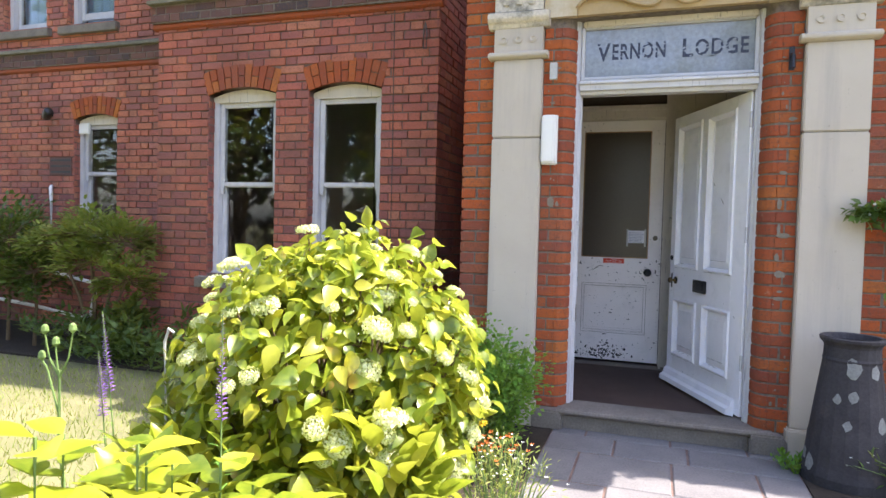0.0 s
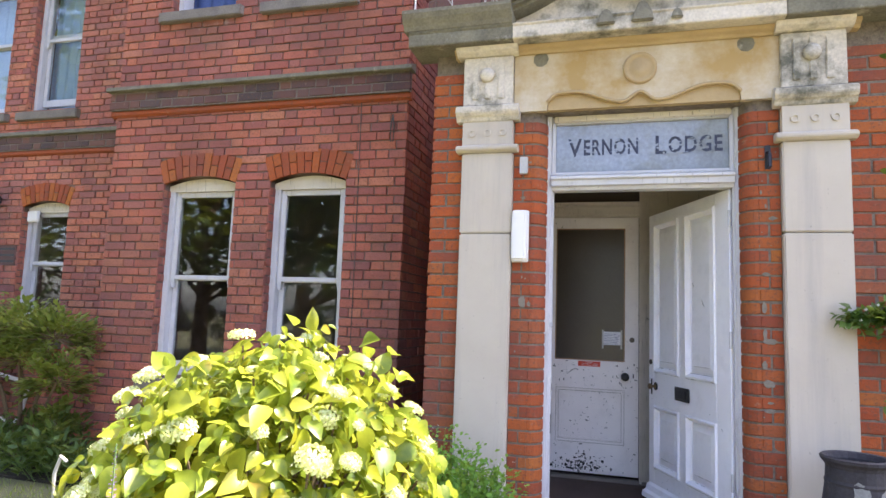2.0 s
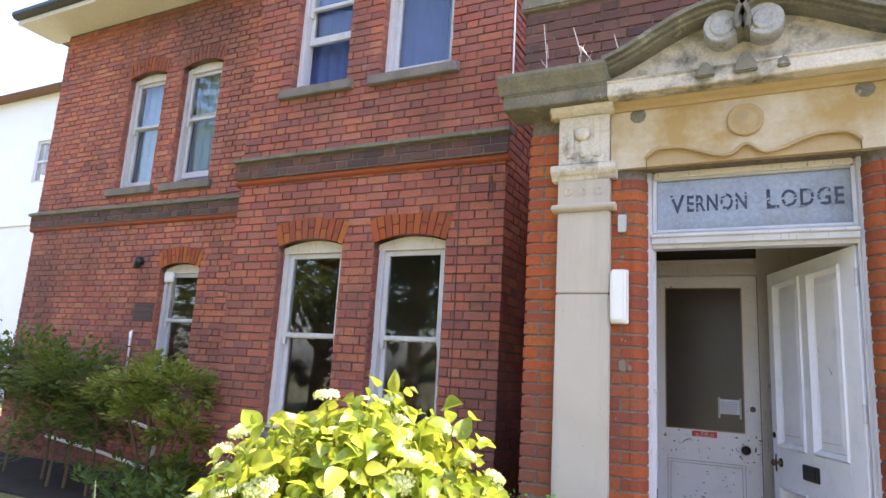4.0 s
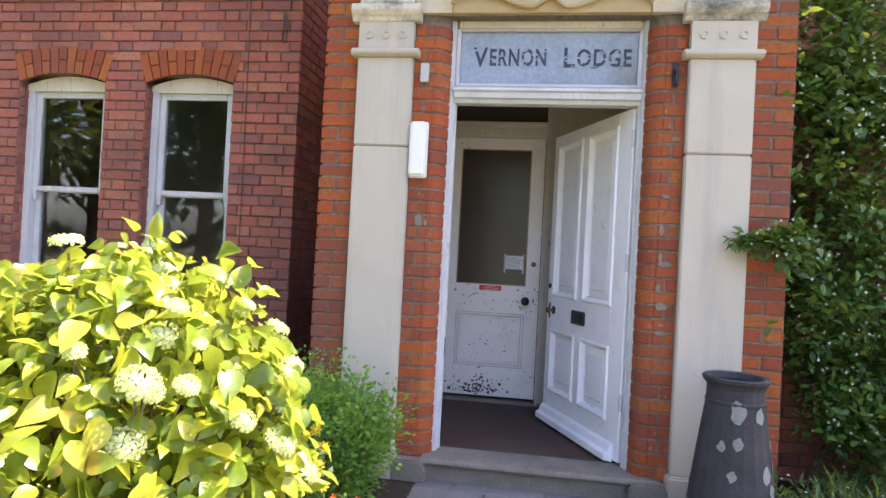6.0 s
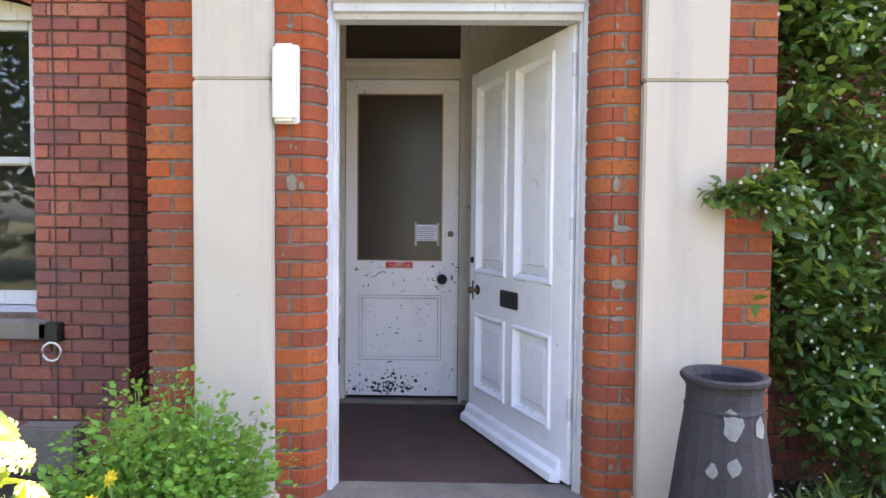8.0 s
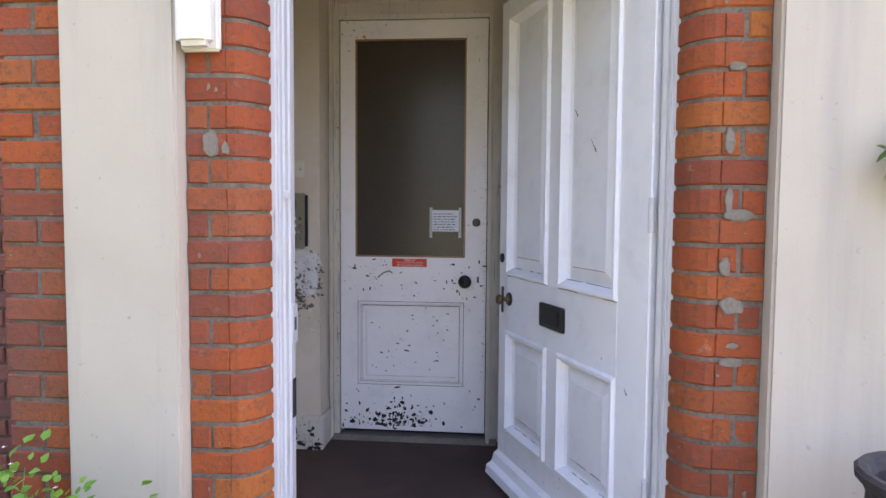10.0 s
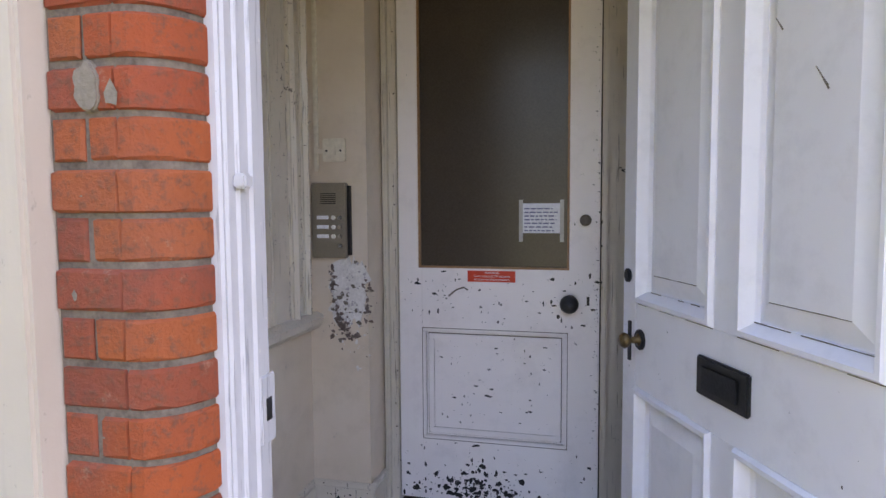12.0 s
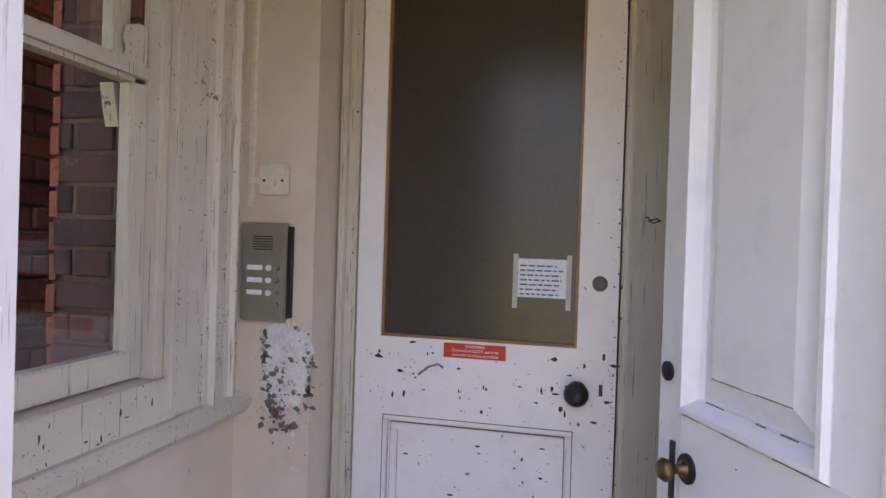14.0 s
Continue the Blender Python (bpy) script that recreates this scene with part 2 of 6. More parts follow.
def glass_mat(name, tint, rough, mixf, ior=1.5):
    m, nt, b = node_mat(name)
    b.inputs["Base Color"].default_value = (*tint, 1)
    b.inputs["Roughness"].default_value = rough
    b.inputs["Transmission Weight"].default_value = mixf
    b.inputs["IOR"].default_value = ior
    return m


m_glass = glass_mat("window_glass", (0.93, 0.96, 0.95), 0.0, 1.0)
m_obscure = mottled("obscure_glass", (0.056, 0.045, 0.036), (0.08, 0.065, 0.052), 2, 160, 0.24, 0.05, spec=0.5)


def leaf_mat(name, c1, c2, c3, trans=0.35, rough=0.45, per_object=False, spot=None, spec=0.22):
    m, nt, b = node_mat(name)
    r = nt.nodes.new("ShaderNodeObjectInfo").outputs["Random"] if per_object else nt.nodes.new("ShaderNodeNewGeometry").outputs["Random Per Island"]
    col = ramp(nt, r, [(0.1, c1), (0.5, c2), (0.9, c3)])
    f = tex_noise(nt, 38, 4, 0.6)
    col = mix(nt, 0.3, col, ramp(nt, f, [(0.3, tuple(v * 0.55 for v in c1)), (0.7, c3)]))
    if spot:
        col = mix(nt, ramp(nt, tex_noise(nt, 4.5, 2, 0.5), [(0.64, (0, 0, 0)), (0.72, (0.8, 0.8, 0.8))]), col, spot)
    nt.links.new(col, b.inputs["Base Color"])
    b.inputs["Roughness"].default_value, b.inputs["Specular IOR Level"].default_value = rough, spec
    tr = nt.nodes.new("ShaderNodeBsdfTranslucent")
    nt.links.new(mix(nt, 0.6, col, (0.62, 0.72, 0.08), 'MIX'), tr.inputs["Color"])
    ms = nt.nodes.new("ShaderNodeMixShader")
    ms.inputs[0].default_value = trans
    nt.links.new(b.outputs[0], ms.inputs[1])
    nt.links.new(tr.outputs[0], ms.inputs[2])
    nt.links.new(ms.outputs[0], nt.nodes["Material Output"].inputs["Surface"])
    return m


m_hyd = leaf_mat("hydrangea_leaf", (0.05, 0.12, 0.01), (0.21, 0.28, 0.018), (0.46, 0.43, 0.03), 0.34, 0.34, spec=0.5, spot=(0.36, 0.2, 0.03))
m_hyd_o = leaf_mat("hydrangea_leaf_single", (0.05, 0.12, 0.01), (0.21, 0.28, 0.018), (0.46, 0.43, 0.03), 0.34, 0.34, True, spec=0.5)
m_bloom = leaf_mat("hydrangea_bloom", (0.6, 0.65, 0.24), (0.77, 0.79, 0.42), (0.86, 0.85, 0.58), 0.3, 0.6)
m_herb = leaf_mat("herb_leaf", (0.06, 0.19, 0.03), (0.1, 0.27, 0.04), (0.17, 0.34, 0.055), 0.35, 0.6)
m_dkshrub = leaf_mat("dark_shrub_leaf", (0.03, 0.065, 0.018), (0.05, 0.1, 0.025), (0.08, 0.13, 0.035), 0.2, 0.5)
m_ltshrub = leaf_mat("light_shrub_leaf", (0.08, 0.14, 0.03), (0.13, 0.19, 0.04), (0.22, 0.22, 0.06), 0.3, 0.5, False, (0.3, 0.2, 0.06))
m_climb = leaf_mat("climber_leaf", (0.018, 0.055, 0.014), (0.045, 0.115, 0.022), (0.1, 0.19, 0.04), 0.25, 0.4, spec=0.4)
m_tree = leaf_mat("tree_leaf", (0.035, 0.07, 0.018), (0.055, 0.1, 0.022), (0.1, 0.13, 0.03), 0.25, 0.5)
m_grass = leaf_mat("grass_blade", (0.12, 0.19, 0.035), (0.2, 0.25, 0.06), (0.32, 0.33, 0.12), 0.3, 0.6)
m_yellow = leaf_mat("yellow_petal", (0.72, 0.48, 0.015), (0.8, 0.56, 0.02), (0.85, 0.62, 0.04), 0.3, 0.6)
m_whitepetal = leaf_mat("white_petal", (0.7, 0.72, 0.68), (0.78, 0.8, 0.76), (0.84, 0.84, 0.8), 0.3, 0.6)
m_purple = leaf_mat("purple_petal", (0.2, 0.07, 0.4), (0.28, 0.12, 0.48), (0.38, 0.2, 0.55), 0.08, 0.6)
m_redpetal = leaf_mat("orange_red_petal", (0.6, 0.08, 0.02), (0.66, 0.12, 0.03), (0.7, 0.18, 0.04), 0.3, 0.6)


# ---- mesh helpers ----
class Shape:
    """Collects vertices and faces of one mesh."""

    def __init__(self, m=None):
        self.v, self.f, self.m = [], [], m or Matrix.Identity(4)

    def add(self, verts, faces, m=None):
        k = len(self.v)
        mm = self.m @ m if m else self.m
        self.v += [tuple(mm @ Vector(p)) for p in verts]
        self.f += [tuple(i + k for i in f) for f in faces]
        return self

    def box(self, x0, x1, y0, y1, z0, z1, m=None):
        return self.add([(x0, y0, z0), (x1, y0, z0), (x1, y1, z0), (x0, y1, z0), (x0, y0, z1), (x1, y0, z1), (x1, y1, z1), (x0, y1, z1)],
                        [(0, 3, 2, 1), (4, 5, 6, 7), (0, 1, 5, 4), (1, 2, 6, 5), (2, 3, 7, 6), (3, 0, 4, 7)], m)

    def extrude(self, prof, axis, a, b, m=None):
        """A closed profile drawn out along an axis: for 'x' the profile is (y, z), for 'y' (x, z), for 'z' (x, y)."""
        put = {'x': lambda p, t: (t, p[0], p[1]), 'y': lambda p, t: (p[0], t, p[1]), 'z': lambda p, t: (p[0], p[1], t)}[axis]
        n = len(prof)
        vs = [put(p, a) for p in prof] + [put(p, b) for p in prof]
        fs = [(i, (i + 1) % n, (i + 1) % n + n, i + n) for i in range(n)] + [tuple(range(n))[::-1], tuple(range(n, 2 * n))]
        return self.add(vs, fs, m)

    def lathe(self, prof, n=24, m=None):
        """(radius, z) pairs turned round z."""
        vs, fs = [], []
        for r, z in prof:
            vs += [(r * math.cos(2 * math.pi * i / n), r * math.sin(2 * math.pi * i / n), z) for i in range(n)]
        for j in range(len(prof) - 1):
            fs += [(j * n + i, j * n + (i + 1) % n, (j + 1) * n + (i + 1) % n, (j + 1) * n + i) for i in range(n)]
        fs += [tuple(range(n))[::-1], tuple(range((len(prof) - 1) * n, len(prof) * n))]
        return self.add(vs, fs, m)

    def tube(self, pts, r0, r1=None, n=6):
        r1 = r0 if r1 is None else r1
        k, vs, fs = len(pts), [], []
        pts = [Vector(p) for p in pts]
        for j, p in enumerate(pts):
            d = (pts[min(j + 1, k - 1)] - pts[max(j - 1, 0)]).normalized()
            q = d.to_track_quat('Z', 'Y')
            r = r0 + (r1 - r0) * j / max(1, k - 1)
            vs += [p + q @ Vector((r * math.cos(2 * math.pi * i / n), r * math.sin(2 * math.pi * i / n), 0)) for i in range(n)]
        for j in range(k - 1):
            fs += [(j * n + i, j * n + (i + 1) % n, (j + 1) * n + (i + 1) % n, (j + 1) * n + i) for i in range(n)]
        fs += [tuple(range(n))[::-1], tuple(range((k - 1) * n, k * n))]
        return self.add(vs, fs)

    def mesh(self, name, material, bevel=0.0, smooth=False):
        me = bpy.data.meshes.new(name)
        me.from_pydata(self.v, [], self.f)
        if bevel:
            bm = bmesh.new()
            bm.from_mesh(me)
            bmesh.ops.recalc_face_normals(bm, faces=bm.faces)
            bmesh.ops.bevel(bm, geom=[e for e in bm.edges if e.calc_face_angle(0) > 0.5], offset=bevel, segments=2, affect='EDGES', clamp_overlap=True)
            bm.to_mesh(me)
            bm.free()
        me.materials.append(material)
        if smooth:
            me.polygons.foreach_set("use_smooth", [True] * len(me.polygons))
        me.update()
        return me


def part(name, shape, material, parent=None, label="", bevel=0.0, smooth=False, kind=""):
    ob = new(name, shape.mesh(name, material, bevel, smooth))
    if parent is not None:
        ob.parent = parent
    return tagged(ob, label, "", "", kind)


def thing(name, label, category, group="", m=None, kind=""):
    ob = new(name)
    ob.empty_display_size = 0.1
    if m is not None:
        ob.matrix_world = m
    return tagged(ob, label, category, group, kind)


def setting(name, shape, material, label, category, bevel=0.0):
    return tagged(part(name, shape, material, None, "", bevel), label, category, "", "structure")


def cube(x0, x1, y0, y1, z0, z1):
    return Shape().box(x0, x1, y0, y1, z0, z1)


def wall_boxes(s, x0, x1, z0, z1, y0, y1, holes, m=None):
    """A wall of thickness y0 to y1 with rectangular holes (x0, x1, z0, z1), as butted boxes."""
    zs = sorted({z0, z1, *[min(max(h[2], z0), z1) for h in holes], *[min(max(h[3], z0), z1) for h in holes]})
    for a, b in zip(zs, zs[1:]):
        if b - a < 1e-4:
            continue
        cuts = sorted((h[0], h[1]) for h in holes if h[2] < b - 1e-4 and h[3] > a + 1e-4)
        x = x0
        for c0, c1 in cuts + [(x1, x1)]:
            if c0 - x > 1e-4:
                s.box(x, c0, y0, y1, a, b, m)
            x = max(x, c1)
    return s


def arch_z(h, x):
    """Top of an opening (x0, x1, z0, spring, rise) over x."""
    x0, x1, z0, sp, rise = h
    u = (x - (x0 + x1) / 2) / ((x1 - x0) / 2)
    return sp + rise * (1 - u * u)


CO = 0.075          # course height


def add_brick(s, x0, x1, z0, z1, y, rng, m=None, ch=0.004):
    """One brick whose face stands at y, with chamfered and slightly uneven edges; it reaches 25 mm back."""
    j = lambda a: rng.uniform(-a, a)
    yf = y + j(0.004)
    ax0, ax1, az0, az1 = x0 + j(0.003), x1 + j(0.003), z0 + j(0.0025), z1 + j(0.0025)
    vs = [(ax0, y + 0.025, az0), (ax1, y + 0.025, az0), (ax1, y + 0.025, az1), (ax0, y + 0.025, az1)]
    vs += [(ax0, yf + ch, az0), (ax1, yf + ch, az0), (ax1, yf + ch, az1), (ax0, yf + ch, az1)]
    vs += [(ax0 + ch + abs(j(0.003)), yf + j(0.001), az0 + ch), (ax1 - ch - abs(j(0.003)), yf + j(0.001), az0 + ch), (ax1 - ch, yf + j(0.001), az1 - ch - abs(j(0.002))), (ax0 + ch, yf, az1 - ch)]
    fs = [(8, 9, 10, 11)]
    for a, b in ((0, 4), (4, 8)):
        fs += [(a + i, a + (i + 1) % 4, b + (i + 1) % 4, b + i) for i in range(4)]
    s.add(vs, fs, m)


def brick_field(x0, x1, z0, z1, y, holes, rng, m=None, s=None, piece=None):
    """Flemish bond over x0..x1, z0..z1. holes: (x0, x1, z0, spring, rise) incl. their arch band height as sixth value."""
    s = s or Shape()
    n = int((z1 - z0) / CO)
    for c in range(n):
        za, zb = z0 + c * CO, z0 + (c + 1) * CO - 0.011
        zm = (za + zb) / 2
        cuts = []
        for h in holes:
            band = h[5] if len(h) > 5 else 0.0
            if zb > h[2] and zm < h[3]:
                cuts.append((h[0], h[1]))
            elif band and h[3] <= zm < h[3] + h[4] + band:
                k = (zm - h[3]) / (band + h[4])
                top = 0.07 * k
                half = (h[1] - h[0]) / 2 + top
                uu = 1 - max(0.0, (zm - h[3] - band) / max(h[4], 1e-3))
                half *= math.sqrt(max(0.0, uu)) if zm > h[3] + band else 1
                mid = (h[0] + h[1]) / 2
                if half > 0.02:
                    cuts.append((mid - half, mid + half))
            elif not band and zm >= h[3] and zm < h[3] + h[4]:
                half = (h[1] - h[0]) / 2 * math.sqrt(max(0, 1 - (zm - h[3]) / h[4]))
                mid = (h[0] + h[1]) / 2
                cuts.append((mid - half, mid + half))
        cuts.sort()
        segs, x = [], x0
        for a, b in cuts + [(x1, x1)]:
            if a - x > 0.02:
                segs.append((x, a))
            x = max(x, b)
        for a, b in segs:
            p = x0 - (0.0 if c % 2 == 0 else 0.169)
            k = 0
            start = a
            while p < b - 1e-4:
                w = 0.226 if k % 2 == 0 else 0.113
                e = p + w
                k += 1
                if e > a + 0.035:
                    if b - e < 0.04:
                        e = b
                    xa, xb = max(start, a), min(e, b) - (0.011 if e < b else 0)
                    if not (piece and piece(xa, xb, za, zb, y)):
                        add_brick(s, xa, xb, za, zb, y, rng, m)
                    start = e
                p = e
                if e >= b:
                    break
    return s


def voussoirs(s, h, y, rng, m=None):
    """Two half rings of rubbed bricks on edge over a segmental opening."""
    x0, x1, z0, sp, rise, band = h
    n = 11
    mid = (x0 + x1) / 2
    for i in range(n):
        for ring in range(2):
            if ring and i % 2 == 0:
                continue
            u0, u1 = i / n + 0.006, (i + 1) / n - 0.006
            lo, hi = 0.006, band
            if i % 2 == 1:
                lo, hi = (0.006, band * 0.5 - 0.005) if ring == 0 else (band * 0.5 + 0.005, band)
            pts = []
            for u, r in ((u0, lo), (u1, lo), (u1, hi), (u0, hi)):
                xx = x0 + (x1 - x0) * u
                zz = arch_z(h[:5], xx)
                spread = (u - 0.5) * 2 * 0.07 * r / band
                pts.append((xx + spread, zz + r - 0.012 * abs(u - 0.5) * r / band))
            yf = y - 0.002 + rng.uniform(-0.002, 0.002)
            vs = [(p[0], y + 0.025, p[1]) for p in pts] + [(p[0], yf, p[1]) for p in pts]
            s.add(vs, [(4, 5, 6, 7), (0, 1, 5, 4), (1, 2, 6, 5), (2, 3, 7, 6), (3, 0, 4, 7)], m)
    return s


# ---- ground ----
GZ = 0.05
setting("ground", cube(-400, 400, -400, 400, -0.5, GZ - 0.06), m_lawn, "grassy ground reaching the horizon", "ground")
lawn = setting("lawn", cube(-14, -0.62, -6, 4.5, GZ - 0.06, GZ - 0.02), m_lawn, "sunlit lawn with short dry grass", "lawn")
bed = setting("flower_bed", cube(-11, -0.62, 4.5, 5.95, GZ - 0.05, GZ), m_soil, "bare dark soil of a flower bed", "flower bed")
bed3 = setting("flower_bed_path", cube(-1.75, -0.62, 1.4, 4.5, GZ - 0.05, GZ - 0.004), m_soil, "dark soil under the hydrangea", "flower bed")
bed2 = setting("flower_bed_right", cube(0.8, 4.5, 2.0, 5.0, GZ - 0.05, GZ + 0.002), m_soil, "dark soil beside a paved path", "flower bed")
path = setting("path", cube(-0.62, 0.8, -6.0, 4.33, GZ - 0.06, GZ - 0.008), m_mortar, "sandy bed of a paved garden path", "path")

# ---- porch: dimensions ----
YB, YP, YF = 4.32, 4.27, 4.45       # brick face, pilaster face, door frame face
FL = 0.18                           # vestibule floor
rng = random.Random(3)

# mortar core of the porch front: flat behind the pilasters, rounded like the bricks at the door
XL, XR = -0.765, 0.787              # inner edges of the pilasters
FLAT, RX, RN = 0.118, 0.092, 0.115   # flat face and rounded end of the door bricks


def nose(inset=0.0, n=7):
    """Plan of a rounded door brick, from the pilaster to the frame."""
    pts = [(0.0, inset), (FLAT, inset)]
    for i in range(1, n):
        a = i / (n - 1) * math.pi / 2
        pts.append((FLAT + (RX - inset) * math.sin(a), inset + (RN - inset) * (1 - math.cos(a))))
    return pts


s = Shape()
s.box(-1.30, XL, YB + 0.007, 4.52, 0, 3.2)
s.box(XR, 1.352, YB + 0.007, 4.52, 0, 3.2)
core = nose(0.006)
s.extrude([(XL + x, YB + y) for x, y in core] + [(XL + FLAT + RX - 0.03, 4.52), (XL, 4.52)], 'z', 0.1, 2.775)
s.extrude([(XR - x, YB + y) for x, y in core] + [(XR - FLAT - RX + 0.03, 4.52), (XR, 4.52)], 'z', 0.1, 2.775)
s.box(XL, XR, YB + 0.03, 4.52, 2.775, 3.2)
wall_porch = setting("wall_porch", s, m_mortar_pale, "red brick porch wall with pale mortar beds", "wall")
sidewall = Shape()
RY = Matrix.Rotation(radians(90), 4, 'Z')      # a wall drawn along x then runs along y
wall_boxes(sidewall, 4.52, 5.92, 0, 3.2, 1.01, 1.06, [(4.755, 5.345, 1.087, 2.437)], RY)
setting("wall_porch_left", sidewall, m_cream, "cream painted porch side wall with a sash window", "wall")
outer = wall_boxes(Shape(), 4.52, 5.92, 0, 3.2, 1.06, 1.30, [(4.755, 5.355, 1.087, 2.437)], RY)
setting("wall_porch_side", outer, m_mortar, "outer brick skin of the porch side wall", "wall")
# red reveal bricks: the gap's shade is put into their colour with dark tones
tagged(part("reveal_bricks", brick_field(-1.30, -1.07, 1.087, 2.417, 5.347, [], rng), m_darkbrick, None), "red bricks in the side window reveal, coloured dark for shade", "brickwork", "", "stuff")
setting("wall_porch_right", cube(0.74, 1.352, 4.52, 5.92, 0, 3.2), m_cream, "cream painted vestibule wall", "wall")
setting("porch_roof", cube(-1.30, 1.352, 4.4, 6.05, 3.2, 3.35), m_lichen, "flat lichened porch roof", "roof")
setting("ceiling", cube(-1.01, 0.74, 4.52, 5.92, 2.96, 3.1), m_cream, "cream vestibule ceiling", "ceiling")
setting("floor", cube(-1.01, 0.74, 4.44, 6.0, 0.02, FL), m_carpet, "dark brown worn vestibule floor with a sheen painted as paler blotches", "floor")

# back wall of the vestibule, with the inner door's opening
s = wall_boxes(Shape(), -1.01, 0.74, FL, 3.1, 5.93, 6.05, [(-0.80, 0.095, 0.0, 2.9)])
s.box(-1.01, -0.782, 5.69, 5.93, FL, 2.96)
setting("wall_inner", s, m_cream, "cream painted wall with flaking plaster", "wall")
s = Shape()
s.box(-1.2, -1.1, 6.05, 9.0, 0.1, 3.1)
s.box(1.1, 1.2, 6.05, 9.0, 0.1, 3.1)
s.box(-1.2, 1.2, 9.0, 9.1, 0.1, 3.1)
s.box(-1.2, 1.2, 6.05, 9.0, 0.1, 0.2)
s.box(-1.2, 1.2, 6.05, 9.0, 3.1, 3.2)
setting("wall_hall", s, m_dark, "dim hallway beyond the glazed door", "wall")

# steps
st = Shape()
st.extrude([(4.28, 0.142), (4.265, 0.15), (4.26, 0.162), (4.265, 0.175), (4.28, 0.182), (4.52, 0.186), (4.52, 0.132), (4.29, 0.137)], 'x', -0.6, 0.7)
step = thing("door_step", "worn grey stone door step with a rounded nosing", "step")
part("tread", st, m_step, step)
part("riser", cube(-0.6, 0.68, 4.30, 4.42, GZ - 0.03, 0.137), m_step, step)
pb = Shape()
pb.extrude([(-0.775, 0.04), (-0.56, 0.04), (-0.56, 0.12), (-0.59, 0.17), (-0.755, 0.17), (-0.775, 0.14)], 'y', 4.24, 4.45)
plinth = thing("pier_foot", "worn stone foot of a brick door pier", "plinth", "pier feet")
part("stone", pb, m_step, plinth, bevel=0.012)
copy_thing(plinth, pose(1.345, 0, 0))

# ---- pilasters and entablature ----
def pilaster(x0, x1, name_label):
    p = thing("pilaster", name_label, "pilaster", "porch pilasters")
    lower, upper = Shape(), Shape()
    lower.box(x0, x1, YP, YB + 0.02, 0.22, 1.983)
    upper.box(x0, x1, YP, YB + 0.02, 1.987, 2.51)
    part("lower_shaft", lower, m_stone, p, bevel=0.008)
    part("upper_shaft", upper, m_stone, p, bevel=0.008)
    part("base", cube(x0 - 0.02, x1 + 0.02, YP - 0.025, YB + 0.02, 0.04, 0.22), m_stone, p, "chipped painted stone base", 0.012)
    neck = Shape().extrude([(YB, 2.51), (YP - 0.01, 2.51), (YP - 0.035, 2.525), (YP - 0.035, 2.545), (YP - 0.008, 2.56), (YB, 2.56)], 'x', x0 - 0.035, x1 + 0.035)
    part("necking", neck, m_stone, p, bevel=0.004)
    part("frieze_block", cube(x0 + 0.002, x1 - 0.002, YP - 0.004, YB + 0.02, 2.56, 2.715), m_stone, p)
    for k in range(3):
        dsk = Shape().lathe([(0.016, 0), (0.026, 0.006), (0.026, 0.012), (0.014, 0.012), (0.012, 0.006)], 14, pose(x0 + (x1 - x0) * (0.2 + 0.3 * k), YP - 0.002, 2.64, 90))
        part("boss", dsk, m_stone, p)
    cap = Shape().extrude([(YB, 2.715), (YP - 0.01, 2.715), (YP - 0.02, 2.74), (YP - 0.035, 2.75), (YP - 0.05, 2.77), (YP - 0.05, 2.805), (YP - 0.02, 2.82), (YB, 2.82)], 'x', x0 - 0.04, x1 + 0.04)
    part("capital", cap, m_stone_dirty, p, "lichen-stained moulded capital", 0.004)
    blk = Shape().box(x0, x1 - 0.005, YP - 0.01, YB + 0.02, 2.82, 3.15)
    part("upper_block", blk, m_stone_dirty, p, "weathered fluted stone block", 0.006)
    for k in range(3):
        xx = x0 + 0.06 + k * 0.085
        part("flute", cube(xx, xx + 0.045, YP - 0.022, YP - 0.008, 2.86, 3.11), m_stone_dirty, p, bevel=0.006)
    ros = Shape().lathe([(0.05, 0), (0.045, 0.02), (0.02, 0.03)], 12, pose(x0 + 0.16, YP - 0.018, 3.02, 90))
    part("rosette", ros, m_stone_dirty, p, smooth=True)
    return p


pilaster(-1.098, XL, "cream painted stone pilaster with a weathered capital")
pilaster(XR, 1.132, "cream painted stone pilaster beside the open front door")

ent = thing("porch_entablature", "ochre-stained cream entablature with a scrolled pediment", "entablature")
# fascia with a wavy lower edge over the fanlight: a lobe at each end, a small ogee peak in the middle
EX0 = 0.014


def ease(u):
    u = min(1.0, max(0.0, u))
    return u * u * (3 - 2 * u)


prof = []
for i in range(61):
    u = -1 + i / 30
    q = abs(u)
    lobe = 0.078 * ease((q - 0.2) / 0.5) - 0.058 * max(0.0, (q - 0.84) / 0.16) ** 2.2
    peak = 0.056 * ease(1 - q / 0.17)
    prof.append((EX0 + u * 0.565, 2.798 + lobe + peak))
top = 3.16
outline = [(XL, 2.775), (EX0 - 0.566, 2.775)] + prof + [(EX0 + 0.566, 2.775), (XR, 2.775), (XR, top), (XL, top)]
fas = Shape().extrude(outline, 'y', YP + 0.02, YB + 0.02)
part("fascia", fas, m_ochre, ent)
rim = Shape().tube([(x, YP + 0.014, z + 0.008) for x, z in prof], 0.011, n=6)
part("fascia_moulding", rim, m_tan, ent, "raised wavy moulding", smooth=True)
# the tan holds the board's own ochre plus painted shade under the fascia
part("soffit_board", cube(-0.548, 0.576, YP + 0.036, YB + 0.05, 2.78, 2.9), m_tan, ent, "tan recessed board, darkened in colour for shade")
